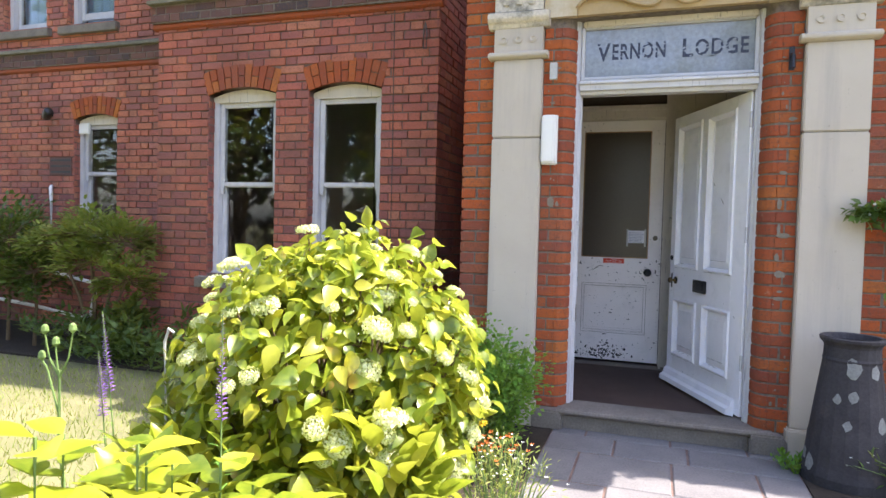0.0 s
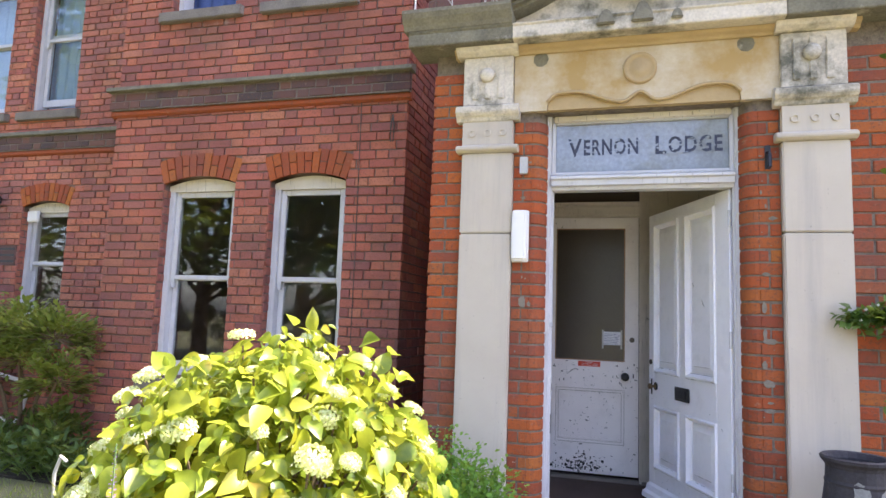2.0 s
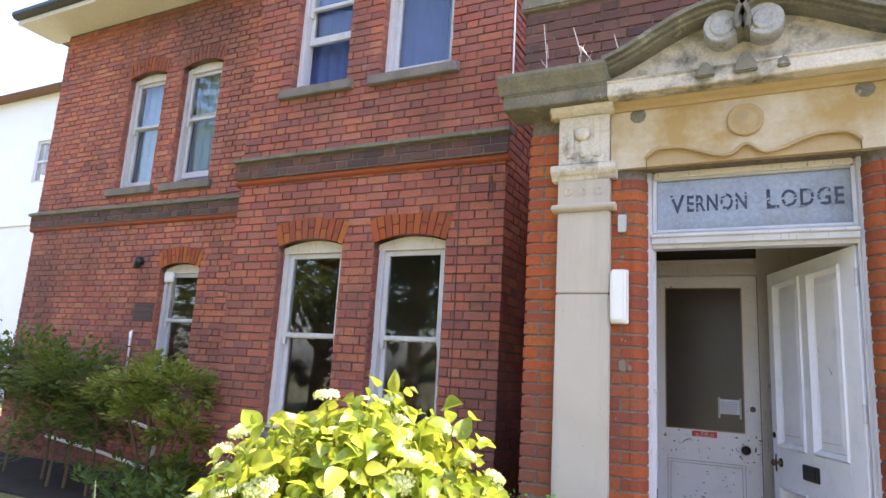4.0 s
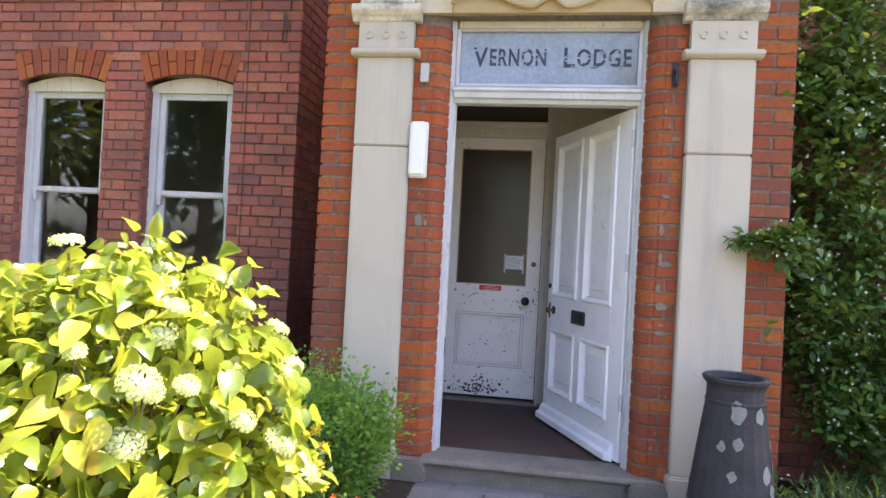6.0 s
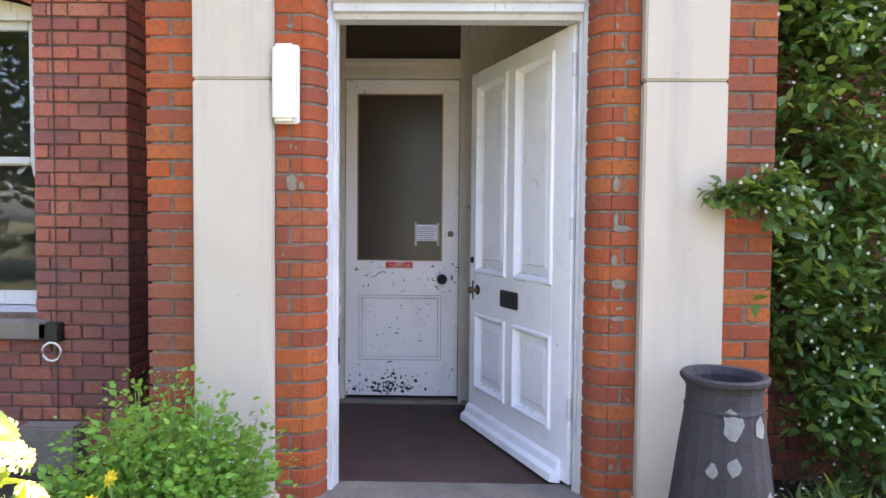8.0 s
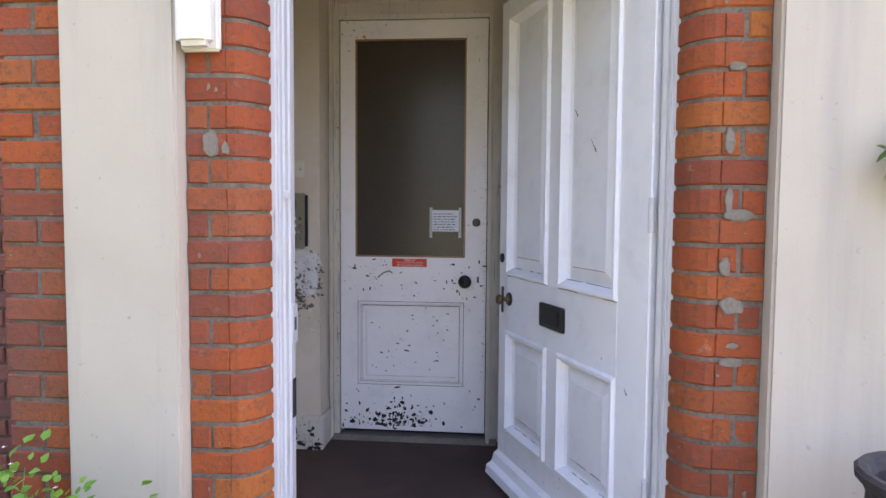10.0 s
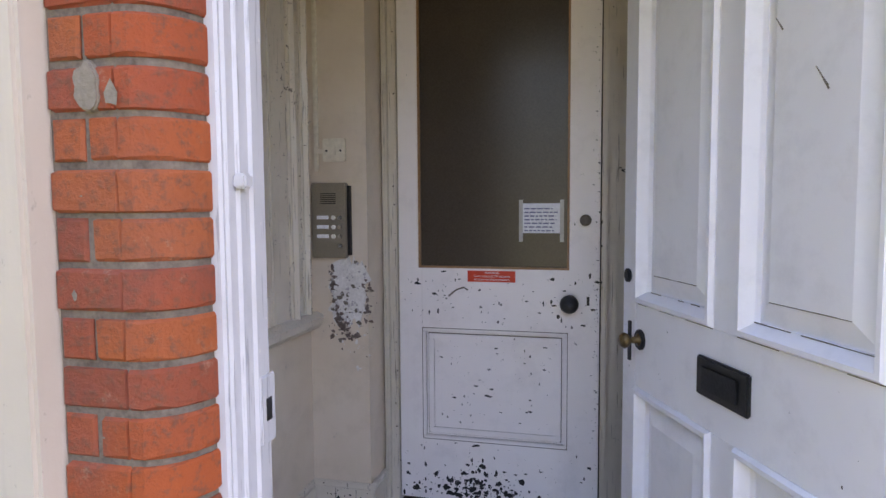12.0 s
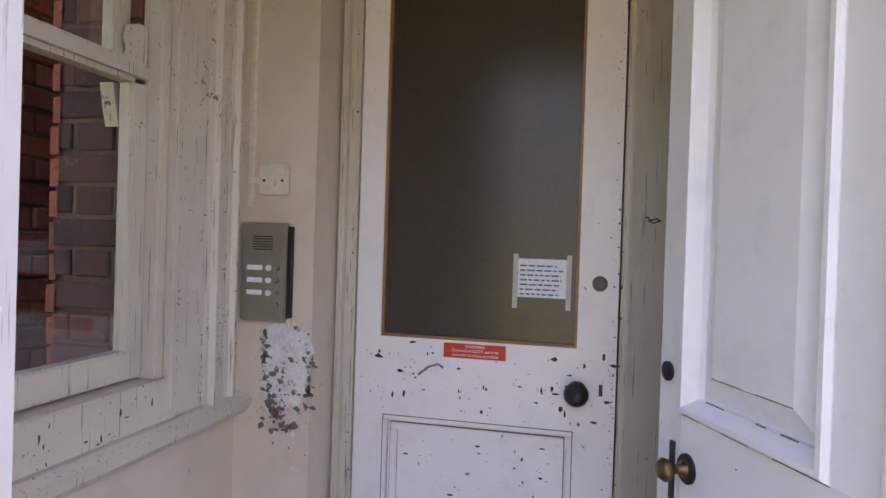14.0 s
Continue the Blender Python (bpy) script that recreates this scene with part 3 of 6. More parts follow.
part("roundel", Shape().lathe([(0.1, 0), (0.1, 0.014), (0.092, 0.024), (0.078, 0.016), (0.066, 0.01), (0.05, 0.02), (0.0, 0.028)], 28, pose(0.012, YP + 0.022, 3.01, 90)), m_tan, ent, "round ochre-stained boss", smooth=True)
bedm = [(YB + 0.1, 3.15), (YP - 0.0, 3.15), (YP - 0.006, 3.165), (YP - 0.035, 3.178), (YP - 0.045, 3.198), (YB + 0.1, 3.2)]
corona = [(YB + 0.1, 3.2), (YP - 0.13, 3.2), (YP - 0.138, 3.205), (YP - 0.14, 3.285), (YP - 0.15, 3.29), (YP - 0.15, 3.3), (YB + 0.1, 3.31)]
part("bed_moulding", Shape().extrude(bedm, 'x', -1.16, 1.2), m_tan, ent, "tan stained bed moulding", 0.003)
for x0, x1 in ((-1.14, -0.735), (0.755, 1.16)):
    part("block_cap", Shape().extrude([(YB + 0.05, 3.148), (YP - 0.03, 3.148), (YP - 0.07, 3.17), (YP - 0.085, 3.197), (YB + 0.05, 3.197)], 'x', x0, x1), m_stone_dirty, ent, "projecting cap over the pilaster", 0.003)
for xa, xb, mt, lb in ((-1.45, -0.76, m_lichen, "lichen-blackened cornice end"), (-0.758, 0.8, m_stone_dirty, "streaked cream stone cornice"), (0.802, 1.5, m_lichen, "lichen-blackened cornice end")):
    part("cornice", Shape().extrude(corona, 'x', xa, xb), mt, ent, lb, 0.003)
for xa, xb in ((-1.48, -0.76), (0.79, 1.53)):
    part("cymatium", Shape().extrude([(YB + 0.1, 3.304), (YP - 0.15, 3.302), (YP - 0.165, 3.33), (YP - 0.195, 3.37), (YP - 0.21, 3.4), (YP - 0.21, 3.425), (YB + 0.1, 3.44)], 'x', xa, xb), m_lichen, ent, "lichened upper moulding", 0.003)
for xd in (-0.597, 0.61):
    part("damp_stain", Shape().lathe([(0.05, 0.0), (0.03, 0.004), (0.0, 0.005)], 9, pose(xd, YP + 0.019, 3.115, 90)), m_lichen, ent, "dark mossy spot")
# swan-neck pediment: each half rises in an ogee and curls round a scroll disc
half = []
for i in range(19):
    u = i / 18
    half.append((-0.775 + 0.665 * u, 3.405 + 0.265 * ease(u * 0.86 + 0.07) + 0.02 * math.sin(math.pi * u)))
curl = [(-0.094 + 0.118 * math.sin(a), 3.557 + 0.118 * math.cos(a)) for a in [0.25 + 0.3 * k for k in range(7)]]
left_neck = half + curl
mirror = lambda pts: [(2 * EX0 + 0.01 - x, z) for x, z in pts]
tym = [(-0.775, 3.3)] + half + [(EX0, 3.5)] + mirror(half)[::-1] + [(0.8, 3.3)]
part("tympanum", Shape().extrude(tym, 'y', YP + 0.0, YB + 0.14), m_stone_dirty, ent, "grey-streaked pediment panel")
for neck in (left_neck, mirror(left_neck)):
    nm = Shape()
    for k, (wd, dp, off) in enumerate(((0.026, 0.2, 0.03), (0.022, 0.165, 0.004), (0.018, 0.13, -0.016))):
        loop_a, loop_b = [], []
        for i, (x, z) in enumerate(neck):
            xa, za = neck[max(0, i - 1)]
            xb, zb = neck[min(len(neck) - 1, i + 1)]
            d = Vector((xb - xa, zb - za)).normalized()
            nrm = Vector((-d.y, d.x)) if neck is left_neck else Vector((d.y, -d.x))
            loop_a.append((x + nrm.x * (off - wd / 2), z + nrm.y * (off - wd / 2)))
            loop_b.append((x + nrm.x * (off + wd / 2), z + nrm.y * (off + wd / 2)))
        n = len(neck)
        vs = [(x, YP - dp, z) for x, z in loop_a + loop_b] + [(x, YB + 0.13, z) for x, z in loop_a + loop_b]
        for i in range(n - 1):
            a0, a1, b0, b1 = i, i + 1, n + i, n + i + 1
            nm.add([vs[a0], vs[a1], vs[b1], vs[b0], vs[2 * n + a0], vs[2 * n + a1], vs[2 * n + b1], vs[2 * n + b0]],
                   [(0, 1, 2, 3), (4, 7, 6, 5), (3, 2, 6, 7), (0, 4, 5, 1), (0, 3, 7, 4), (1, 5, 6, 2)])
    part("scroll_moulding", nm, m_lichen, ent, "lichened swan-neck moulding")
for xd in (-0.094, 0.132):
    part("scroll_disc", Shape().lathe([(0.104, 0), (0.104, 0.12), (0.096, 0.132), (0.07, 0.128), (0.06, 0.138), (0.0, 0.142)], 22, pose(xd, YP + 0.0, 3.557, 90)), m_scroll, ent, "pale grey lichened scroll disc")
for xd, w, h in ((-0.19, 0.055, 0.09), (0.023, 0.065, 0.12), (0.216, 0.035, 0.06)):
    part("carved_drop", Shape().extrude([(xd - w, 3.235), (xd + w, 3.235), (xd + w * 0.8, 3.235 + h * 0.5), (xd + w * 0.35, 3.235 + h), (xd - w * 0.3, 3.235 + h), (xd - w * 0.75, 3.235 + h * 0.45)], 'y', YP - 0.165, YP - 0.13), m_lichen, ent, "blackened carved drop", 0.008)

# ---- brick parapet above the porch ----
setting("wall_parapet", cube(-1.42, 1.40, 4.47, 4.7, 3.35, 4.1), m_mortar, "sooty brick parapet above the porch", "wall")
par = tagged(part("parapet_bricks", brick_field(-1.43, 1.41, 3.40, 4.08, 4.46, [], rng), m_darkbrick, None), "sooty weathered bricks of a porch parapet", "brickwork", "", "stuff")
cop = thing("parapet_coping", "mossy stone coping along the parapet", "coping")
part("coping_stone", Shape().box(-1.46, 1.45, 4.42, 4.74, 4.1, 4.2), m_lichen, cop, bevel=0.015)

# ---- door frame and fanlight ----
df = thing("door_frame", "white painted front door frame with a lettered fanlight", "door frame")
FI0, FI1 = -0.522, 0.548            # clear opening
for sg, xi in ((-1, FI0), (1, FI1)):
    prof = [(0.07, 0.0), (0.024, 0.0), (0.02, 0.006), (0.016, 0.004), (0.012, 0.01), (0.012, 0.03), (0.006, 0.034), (0.006, 0.06), (0.0, 0.064), (0.0, 0.1), (0.07, 0.1)]
    if sg > 0:      # the hanging side stops short of the open leaf's edge
        prof = [(0.07, 0.0), (0.024, 0.0), (0.02, 0.006), (0.016, 0.004), (0.012, 0.01), (0.012, 0.022), (0.004, 0.026), (0.0, 0.03), (0.0, 0.044), (0.07, 0.044)]
    jm = Shape().extrude([(xi + sg * px, 4.42 + py) for px, py in (prof if sg < 0 else prof[::-1])], 'z', FL, 2.775)
    part("jamb", jm, m_white, df)
YF = 4.42
part("transom_bar", Shape().extrude([(YF + 0.1, 2.285), (YF + 0.02, 2.285), (YF + 0.01, 2.305), (YF - 0.012, 2.312), (YF - 0.014, 2.345), (YF - 0.03, 2.352), (YF - 0.03, 2.368), (YF - 0.005, 2.378), (YF + 0.1, 2.385)], 'x', FI0 - 0.01, FI1 + 0.01), m_white, df)
part("head", cube(FI0, FI1, YF + 0.003, YF + 0.1, 2.735, 2.775), m_creamwood, df, bevel=0.006)
fan = part("fanlight", cube(FI0, FI1, YF + 0.05, YF + 0.056, 2.38, 2.74), m_frost, df, "frosted grey fanlight glass")
for x0, x1, z0, z1 in ((FI0 - 0.01, FI0 + 0.012, 2.385, 2.735), (FI1 - 0.012, FI1 + 0.01, 2.385, 2.735), (FI0 + 0.012, FI1 - 0.012, 2.385, 2.405), (FI0 + 0.012, FI1 - 0.012, 2.725, 2.735)):
    part("glazing_bead", cube(x0, x1, YF + 0.02, YF + 0.07, z0, z1), m_white, df, bevel=0.004)


def text_mesh(body, size, material, parent, m, name="lettering", depth=0.001, spacing=1.0, label="", width=None, bold=0.0):
    cu = bpy.data.curves.new(name, 'FONT')
    cu.body, cu.size, cu.extrude, cu.align_x, cu.align_y, cu.space_character = body, size, depth, 'CENTER', 'CENTER', spacing
    cu.resolution_u, cu.offset = 3, bold
    tmp = bpy.data.objects.new(name, cu)
    me = bpy.data.meshes.new_from_object(tmp)
    bpy.data.objects.remove(tmp)
    me.materials.clear()
    me.materials.append(material)
    if width:
        xs = [v.co.x for v in me.vertices]
        m = m @ Matrix.Diagonal((width / (max(xs) - min(xs)), 1, 1, 1))
    ob = new(name, me)
    ob.parent = parent
    ob.matrix_local = m
    return tagged(ob, label)


for word, xa, xb, sz in (("V", -0.432, -0.345, 0.165), ("ERNON", -0.332, 0.005, 0.142), ("L", 0.105, 0.17, 0.165), ("ODGE", 0.185, 0.5, 0.142)):
    text_mesh(word, sz, m_letter, df, pose((xa + xb) / 2, YF + 0.048, 2.565, 90), spacing=1.14, label="dark stencilled letters", width=xb - xa, bold=0.003)
rl = random.Random(41)
wear = Shape()
for k in range(46):
    x, z = rl.choice((rl.uniform(-0.43, 0.0), rl.uniform(0.1, 0.5), rl.uniform(0.1, 0.5))), 2.565 + rl.uniform(-0.055, 0.05)
    w, h = rl.uniform(0.006, 0.026), rl.uniform(0.003, 0.011)
    wear.add([(x - w, YF + 0.0465, z), (x - w * 0.3, YF + 0.0465, z - h), (x + w, YF + 0.0465, z - h * 0.3), (x + w * 0.4, YF + 0.0465, z + h)], [(0, 1, 2, 3)])
part("worn_patch", wear, m_frost, df, "places where the lettering has worn off", kind="stuff")
part("hook", Shape().box(FI0 - 0.012, FI0 + 0.012, YF + 0.02, YF + 0.045, 1.41, 1.435), m_white, df, bevel=0.004)
part("strike_plate", Shape().box(FI0 - 0.003, FI0 + 0.004, YF + 0.066, YF + 0.112, 0.97, 1.09), m_white, df, "painted lock keep", 0.002)
part("strike_hole", Shape().box(FI0 + 0.0035, FI0 + 0.005, YF + 0.08, YF + 0.098, 1.01, 1.05), m_black, df)
part("lower_strike", Shape().box(FI0 - 0.003, FI0 + 0.002, YF + 0.07, YF + 0.1, 0.74, 0.86), m_iron, df, "rusted iron strike")

# ---- open front door ----
HX, HY = 0.5155, 4.517
leaf_w, z0d, z1d = 1.046, 0.2, 2.282
ang = 113.27
door = thing("front_door", "open white panelled front door with a black letter plate", "door", m=pose(HX, HY, 0, 0, 0, ang))
# in the leaf's own axes x runs from the hinge to the free edge; its outer face looks to +y
TH = 0.045
stile, stile_f = 0.115, 0.085
mid0, mid1 = 0.538 - 0.045, 0.538 + 0.045
for a, b in ((-0.043, stile), (leaf_w - stile_f, leaf_w)):
    part("stile", cube(a, b, -TH, 0, z0d, z1d), m_door, door, bevel=0.003)
for a, b in ((z0d, 0.41), (0.86, 1.1), (2.205, z1d)):
    part("rail", cube(stile, leaf_w - stile_f, -TH, 0, a, b), m_door, door, bevel=0.002)
for a, b in ((0.41, 0.86), (1.1, 2.205)):
    part("muntin", cube(mid0, mid1, -TH, 0, a, b), m_door, door, bevel=0.002)


def door_panel(parent, x0, x1, z0, z1, material, y=0.0, th=0.045, mould=0.035, proud=0.012):
    part("panel", cube(x0, x1, y - th + 0.008, y - 0.027, z0, z1), material, parent)
    s = Shape()
    i, o = mould + 0.05, mould + 0.004
    vs = [(x0 + o, y - 0.027, z0 + o), (x1 - o, y - 0.027, z0 + o), (x1 - o, y - 0.027, z1 - o), (x0 + o, y - 0.027, z1 - o),
          (x0 + i, y - 0.008, z0 + i), (x1 - i, y - 0.008, z0 + i), (x1 - i, y - 0.008, z1 - i), (x0 + i, y - 0.008, z1 - i)]
    s.add(vs, [(4, 5, 6, 7)[::-1], (0, 1, 5, 4)[::-1], (1, 2, 6, 5)[::-1], (2, 3, 7, 6)[::-1], (3, 0, 4, 7)[::-1]])
    field = part("raised_field", s, material, parent)
    # grime caught on the lower ledges of the moulding and the field
    rg = random.Random(int(x0 * 1000 + z0 * 77))
    g = Shape()
    for xa, xb, zz, yy in ((x0 + i, x1 - i, z0 + i - 0.001, y - 0.0085), (x0 + mould, x1 - mould, z0 + mould, y - 0.0135), (x0, x1, z0 - 0.0025, y - 0.0005)):
        xx = xa
        while xx < xb:
            ln = rg.uniform(0.01, 0.07)
            if rg.random() < 0.72:
                g.box(xx, min(xb, xx + ln), yy, yy + 0.0012, zz, zz + rg.uniform(0.0008, 0.0026))
            xx += ln
    part("grime", g, m_step, parent, "grime caught on the moulding", kind="stuff")
    prof = [(0, y - 0.02), (0, y + 0.002), (0.006, y + proud), (0.016, y + proud), (0.022, y + 0.003), (mould, y - 0.014), (mould, y - 0.027)]
    mo = Shape()
    ring = lambda d, yy: [(x0 + d, yy, z0 + d), (x1 - d, yy, z0 + d), (x1 - d, yy, z1 - d), (x0 + d, yy, z1 - d)]
    vs = [p for d, yy in prof for p in ring(d, yy)]
    fs = [(k * 4 + i, k * 4 + (i + 1) % 4, k * 4 + 4 + (i + 1) % 4, k * 4 + 4 + i) for k in range(len(prof) - 1) for i in range(4)]
    mo.add(vs, fs)
    part("moulding", mo, material, parent)


for a, b in ((stile, mid0), (mid1, leaf_w - stile_f)):
    door_panel(door, a, b, 0.41, 0.86, m_door)
    door_panel(door, a, b, 1.1, 2.205, m_door)
wb = Shape().extrude([(0, z0d + 0.1), (0.02, z0d + 0.085), (0.03, z0d + 0.05), (0.055, z0d + 0.035), (0.06, z0d + 0.0), (0.0, z0d - 0.015)], 'x', 0.02, leaf_w - 0.005)
part("weatherboard", wb, m_door, door, "worn moulded weatherboard")
lp = part("letter_plate", cube(0.439, 0.63, 0.0, 0.012, 0.939, 1.031), m_black, door, "black letter plate", 0.004)
part("flap", cube(0.468, 0.601, 0.012, 0.018, 0.957, 1.013), m_iron, lp, bevel=0.004)
kn = Shape().lathe([(0.026, 0), (0.026, 0.006), (0.01, 0.012), (0.009, 0.032), (0.019, 0.04), (0.023, 0.05), (0.015, 0.06), (0.0, 0.062)], 18, pose(leaf_w - 0.114, 0, 1.0, -90))
knob = part("knob", kn, m_brass, door, "tarnished brass knob", smooth=True)
part("rose", Shape().lathe([(0.029, 0), (0.029, 0.005), (0.024, 0.009)], 18, pose(leaf_w - 0.114, 0, 1.0, -90)), m_iron, knob)
part("latch_bar", cube(leaf_w - 0.12, leaf_w - 0.108, 0.03, 0.036, 0.945, 1.055), m_iron, knob)
part("lock_cylinder", Shape().lathe([(0.02, 0), (0.02, 0.006), (0.012, 0.009)], 14, pose(leaf_w - 0.035, 0, 1.173, -90)), m_iron, door)
for zz in (0.5, 1.32, 2.05):
    part("hinge", Shape().lathe([(0.009, 0), (0.009, 0.1)], 8, pose(-0.05, 0.004, zz)), m_white, door, "paint-covered hinge")

# ---- inner door ----
YI = 5.886
idr = thing("inner_door", "chipped white half-glazed inner door", "door")
IX0, IX1, GX0, GX1, PX0, PX1 = -0.728, 0.031, -0.65, -0.077, -0.634, -0.083
for xo, xg, xp in ((IX0, GX0, PX0), (IX1, GX1, PX1)):
    sg_ = Shape().box(min(xo, xg), max(xo, xg), YI, YI + 0.045, 1.137, 2.345).box(min(xo, xp), max(xo, xp), YI, YI + 0.045, 0.222, 1.137)
    part("stile", sg_, m_worn, idr, bevel=0.002)
for x0, x1, a, b in ((PX0, PX1, 0.222, 0.467), (PX0, PX1, 0.903, 1.137), (GX0, GX1, 2.252, 2.345)):
    part("rail", cube(x0, x1, YI, YI + 0.045, a, b), m_worn, idr, bevel=0.002)
part("panel", cube(PX0, PX1, YI + 0.016, YI + 0.035, 0.467, 0.903), m_worn, idr)
for d, w in ((0.0, 0.012), (0.022, 0.02)):
    x0, x1, z0, z1 = PX0 + d, PX1 - d, 0.467 + d, 0.903 - d
    mo = Shape()
    for bx in ((x0, x1, z0, z0 + w), (x0, x1, z1 - w, z1), (x0, x0 + w, z0 + w, z1 - w), (x1 - w, x1, z0 + w, z1 - w)):
        mo.box(bx[0], bx[1], YI + 0.004 - 0.008 * (d == 0), YI + 0.017, bx[2], bx[3])
    part("moulding", mo, m_worn, idr, bevel=0.003)
    g, e = Shape(), 0.0026
    for q in (-0.0, w):
        xa, xb, za, zb = x0 + q, x1 - q, z0 + q, z1 - q
        yg = YI - 0.0012 if d == 0 and q == 0 else YI + 0.0125
        for bx in ((xa - e, xb + e, za - e, za), (xa - e, xb + e, zb, zb + e), (xa - e, xa, za, zb), (xb, xb + e, za, zb)):
            g.box(bx[0], bx[1], yg, yg + 0.004, bx[2], bx[3])
    part("dirty_groove", g, m_step, idr, "grime caught in the moulding")
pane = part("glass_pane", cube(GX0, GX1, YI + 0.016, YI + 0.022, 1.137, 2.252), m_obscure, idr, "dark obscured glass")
m_bead = mottled("varnished_bead", (0.25, 0.13, 0.06), (0.36, 0.2, 0.1), 12, 90, 0.5, 0.1)
for bx in ((GX0, GX0 + 0.008, 1.137, 2.252), (GX1 - 0.008, GX1, 1.137, 2.252), (GX0 + 0.008, GX1 - 0.008, 1.137, 1.145), (GX0 + 0.008, GX1 - 0.008, 2.244, 2.252)):
    part("glazing_bead", cube(bx[0], bx[1], YI + 0.004, YI + 0.016, bx[2], bx[3]), m_bead, idr, "bare timber glazing bead")
ik = part("knob", Shape().lathe([(0.028, 0), (0.028, 0.005), (0.012, 0.01), (0.012, 0.03), (0.03, 0.036), (0.034, 0.048), (0.026, 0.06), (0.0, 0.063)], 20, pose(-0.074, YI, 1.019, 90)), m_black, idr, "black ribbed door knob", smooth=True)
part("cylinder_lock", Shape().lathe([(0.021, 0), (0.021, 0.006), (0.014, 0.01), (0.0, 0.01)], 18, pose(-0.02, YI, 1.32, 90)), m_step, idr, "tarnished brass lock cylinder")
part("keyhole", Shape().box(-0.014, -0.004, YI - 0.002, YI + 0.002, 1.01, 1.042), m_black, idr)
ifr = thing("inner_door_frame", "worn cream inner door frame with a dark fanlight", "door frame")
for a, b in ((-0.781, -0.732), (0.036, 0.094)):
    part("jamb", cube(a, b, YI - 0.012, YI + 0.09, FL, 2.9), m_creamwood, ifr, bevel=0.004)
    part("jamb_bead", cube(a + 0.004, a + 0.022, YI - 0.05, YI - 0.012, FL, 2.9), m_creamwood, ifr, bevel=0.006)
part("head_rail", Shape().extrude([(YI + 0.09, 2.35), (YI, 2.35), (YI - 0.012, 2.37), (YI - 0.012, 2.43), (YI - 0.035, 2.45), (YI - 0.035, 2.475), (YI + 0.09, 2.49)], 'x', -0.732, 0.036), m_creamwood, ifr)
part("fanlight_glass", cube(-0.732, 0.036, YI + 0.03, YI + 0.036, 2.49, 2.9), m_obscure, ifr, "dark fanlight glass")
part("threshold", Shape().extrude([(YI - 0.06, FL), (YI - 0.03, FL + 0.018), (YI + 0.05, FL + 0.018), (YI + 0.05, FL)], 'x', -0.767, 0.094), m_step, ifr)
part("side_panel", cube(0.094, 0.74, YI + 0.006, YI + 0.04, FL, 2.9), m_creamwood, ifr, "cream boarded side panel")

# notices and fittings round the inner door
note = thing("paper_notice", "white handwritten notice taped inside the dark glass", "notice")
part("sheet", cube(-0.252, -0.108, YI + 0.0125, YI + 0.0145, 1.272, 1.382), m_paper, note)
for a in (-0.262, -0.112):
    part("tape", cube(a, a + 0.014, YI + 0.0105, YI + 0.0125, 1.24, 1.395), m_tape, note)
wrt = random.Random(5)
for k in range(7):
    x = -0.242
    ln = Shape()
    end = -0.12 - wrt.uniform(0, 0.03)
    while x < end:
        w = wrt.uniform(0.008, 0.022)
        ln.box(x, min(x + w, end), YI + 0.0112, YI + 0.0125, 1.36 - k * 0.0135, 1.3645 - k * 0.0135)
        x += w + 0.005
    part("handwriting_line", ln, m_ink, note, kind="stuff")
sign = thing("warning_sign", "small red warning sticker on the inner door", "sign")
part("plate", cube(-0.455, -0.274, YI - 0.003, YI + 0.001, 1.088, 1.13), m_redsign, sign)
for body, zz, sz in (("WARNING", 1.1225, 0.012), ("Controlled CCTV cameras", 1.11, 0.0125), ("operate on these premises", 1.0975, 0.0125)):
    text_mesh(body, sz, m_paper, sign, pose(-0.362, YI - 0.0042, zz, 90), "lettering", 0.0004)
ic = thing("door_entry_panel", "brushed steel door entry intercom on the cream wall", "intercom")
IX, IY = -0.919, 5.688
part("body", cube(IX - 0.067, IX + 0.067, IY - 0.028, IY + 0.002, 1.19, 1.46), m_steel, ic, bevel=0.004)
part("back_plate", cube(IX - 0.06, IX + 0.078, IY - 0.016, IY + 0.002, 1.2, 1.45), m_iron, ic)
for k in range(6):
    part("speaker_slot", cube(IX - 0.03, IX + 0.03, IY - 0.0295, IY - 0.027, 1.385 + k * 0.007, 1.388 + k * 0.007), m_black, ic)
for k in range(3):
    part("name_label", cube(IX - 0.045, IX - 0.0, IY - 0.030, IY - 0.027, 1.262 + k * 0.034, 1.275 + k * 0.034), m_paper, ic, "white name label")
    part("button", Shape().lathe([(0.008, 0), (0.008, 0.006), (0.0, 0.007)], 10, pose(IX + 0.02, IY - 0.028, 1.268 + k * 0.034, 90)), m_plastic, ic)
for k in range(4):
    part("button", Shape().lathe([(0.008, 0), (0.008, 0.006), (0.0, 0.007)], 10, pose(IX + 0.045, IY - 0.028, 1.234 + k * 0.034, 90)), m_steel_bright, ic)
sw = thing("wall_switch", "white plastic wall switch with surface trunking", "switch", m=pose(-0.02, 0.04, 0.003))
part("plate", cube(-0.922, -0.837, 5.628, 5.65, 1.534, 1.616), m_cream_plastic, sw, bevel=0.004)
part("rocker", cube(-0.886, -0.87, 5.623, 5.63, 1.555, 1.59), m_cream_plastic, sw, bevel=0.002)
for zz in (1.572,):
    part("screw", Shape().lathe([(0.004, 0), (0.004, 0.002)], 8, pose(-0.905, 5.628, zz, 90)), m_iron, sw)
    part("screw", Shape().lathe([(0.004, 0), (0.004, 0.002)], 8, pose(-0.851, 5.628, zz, 90)), m_iron, sw)
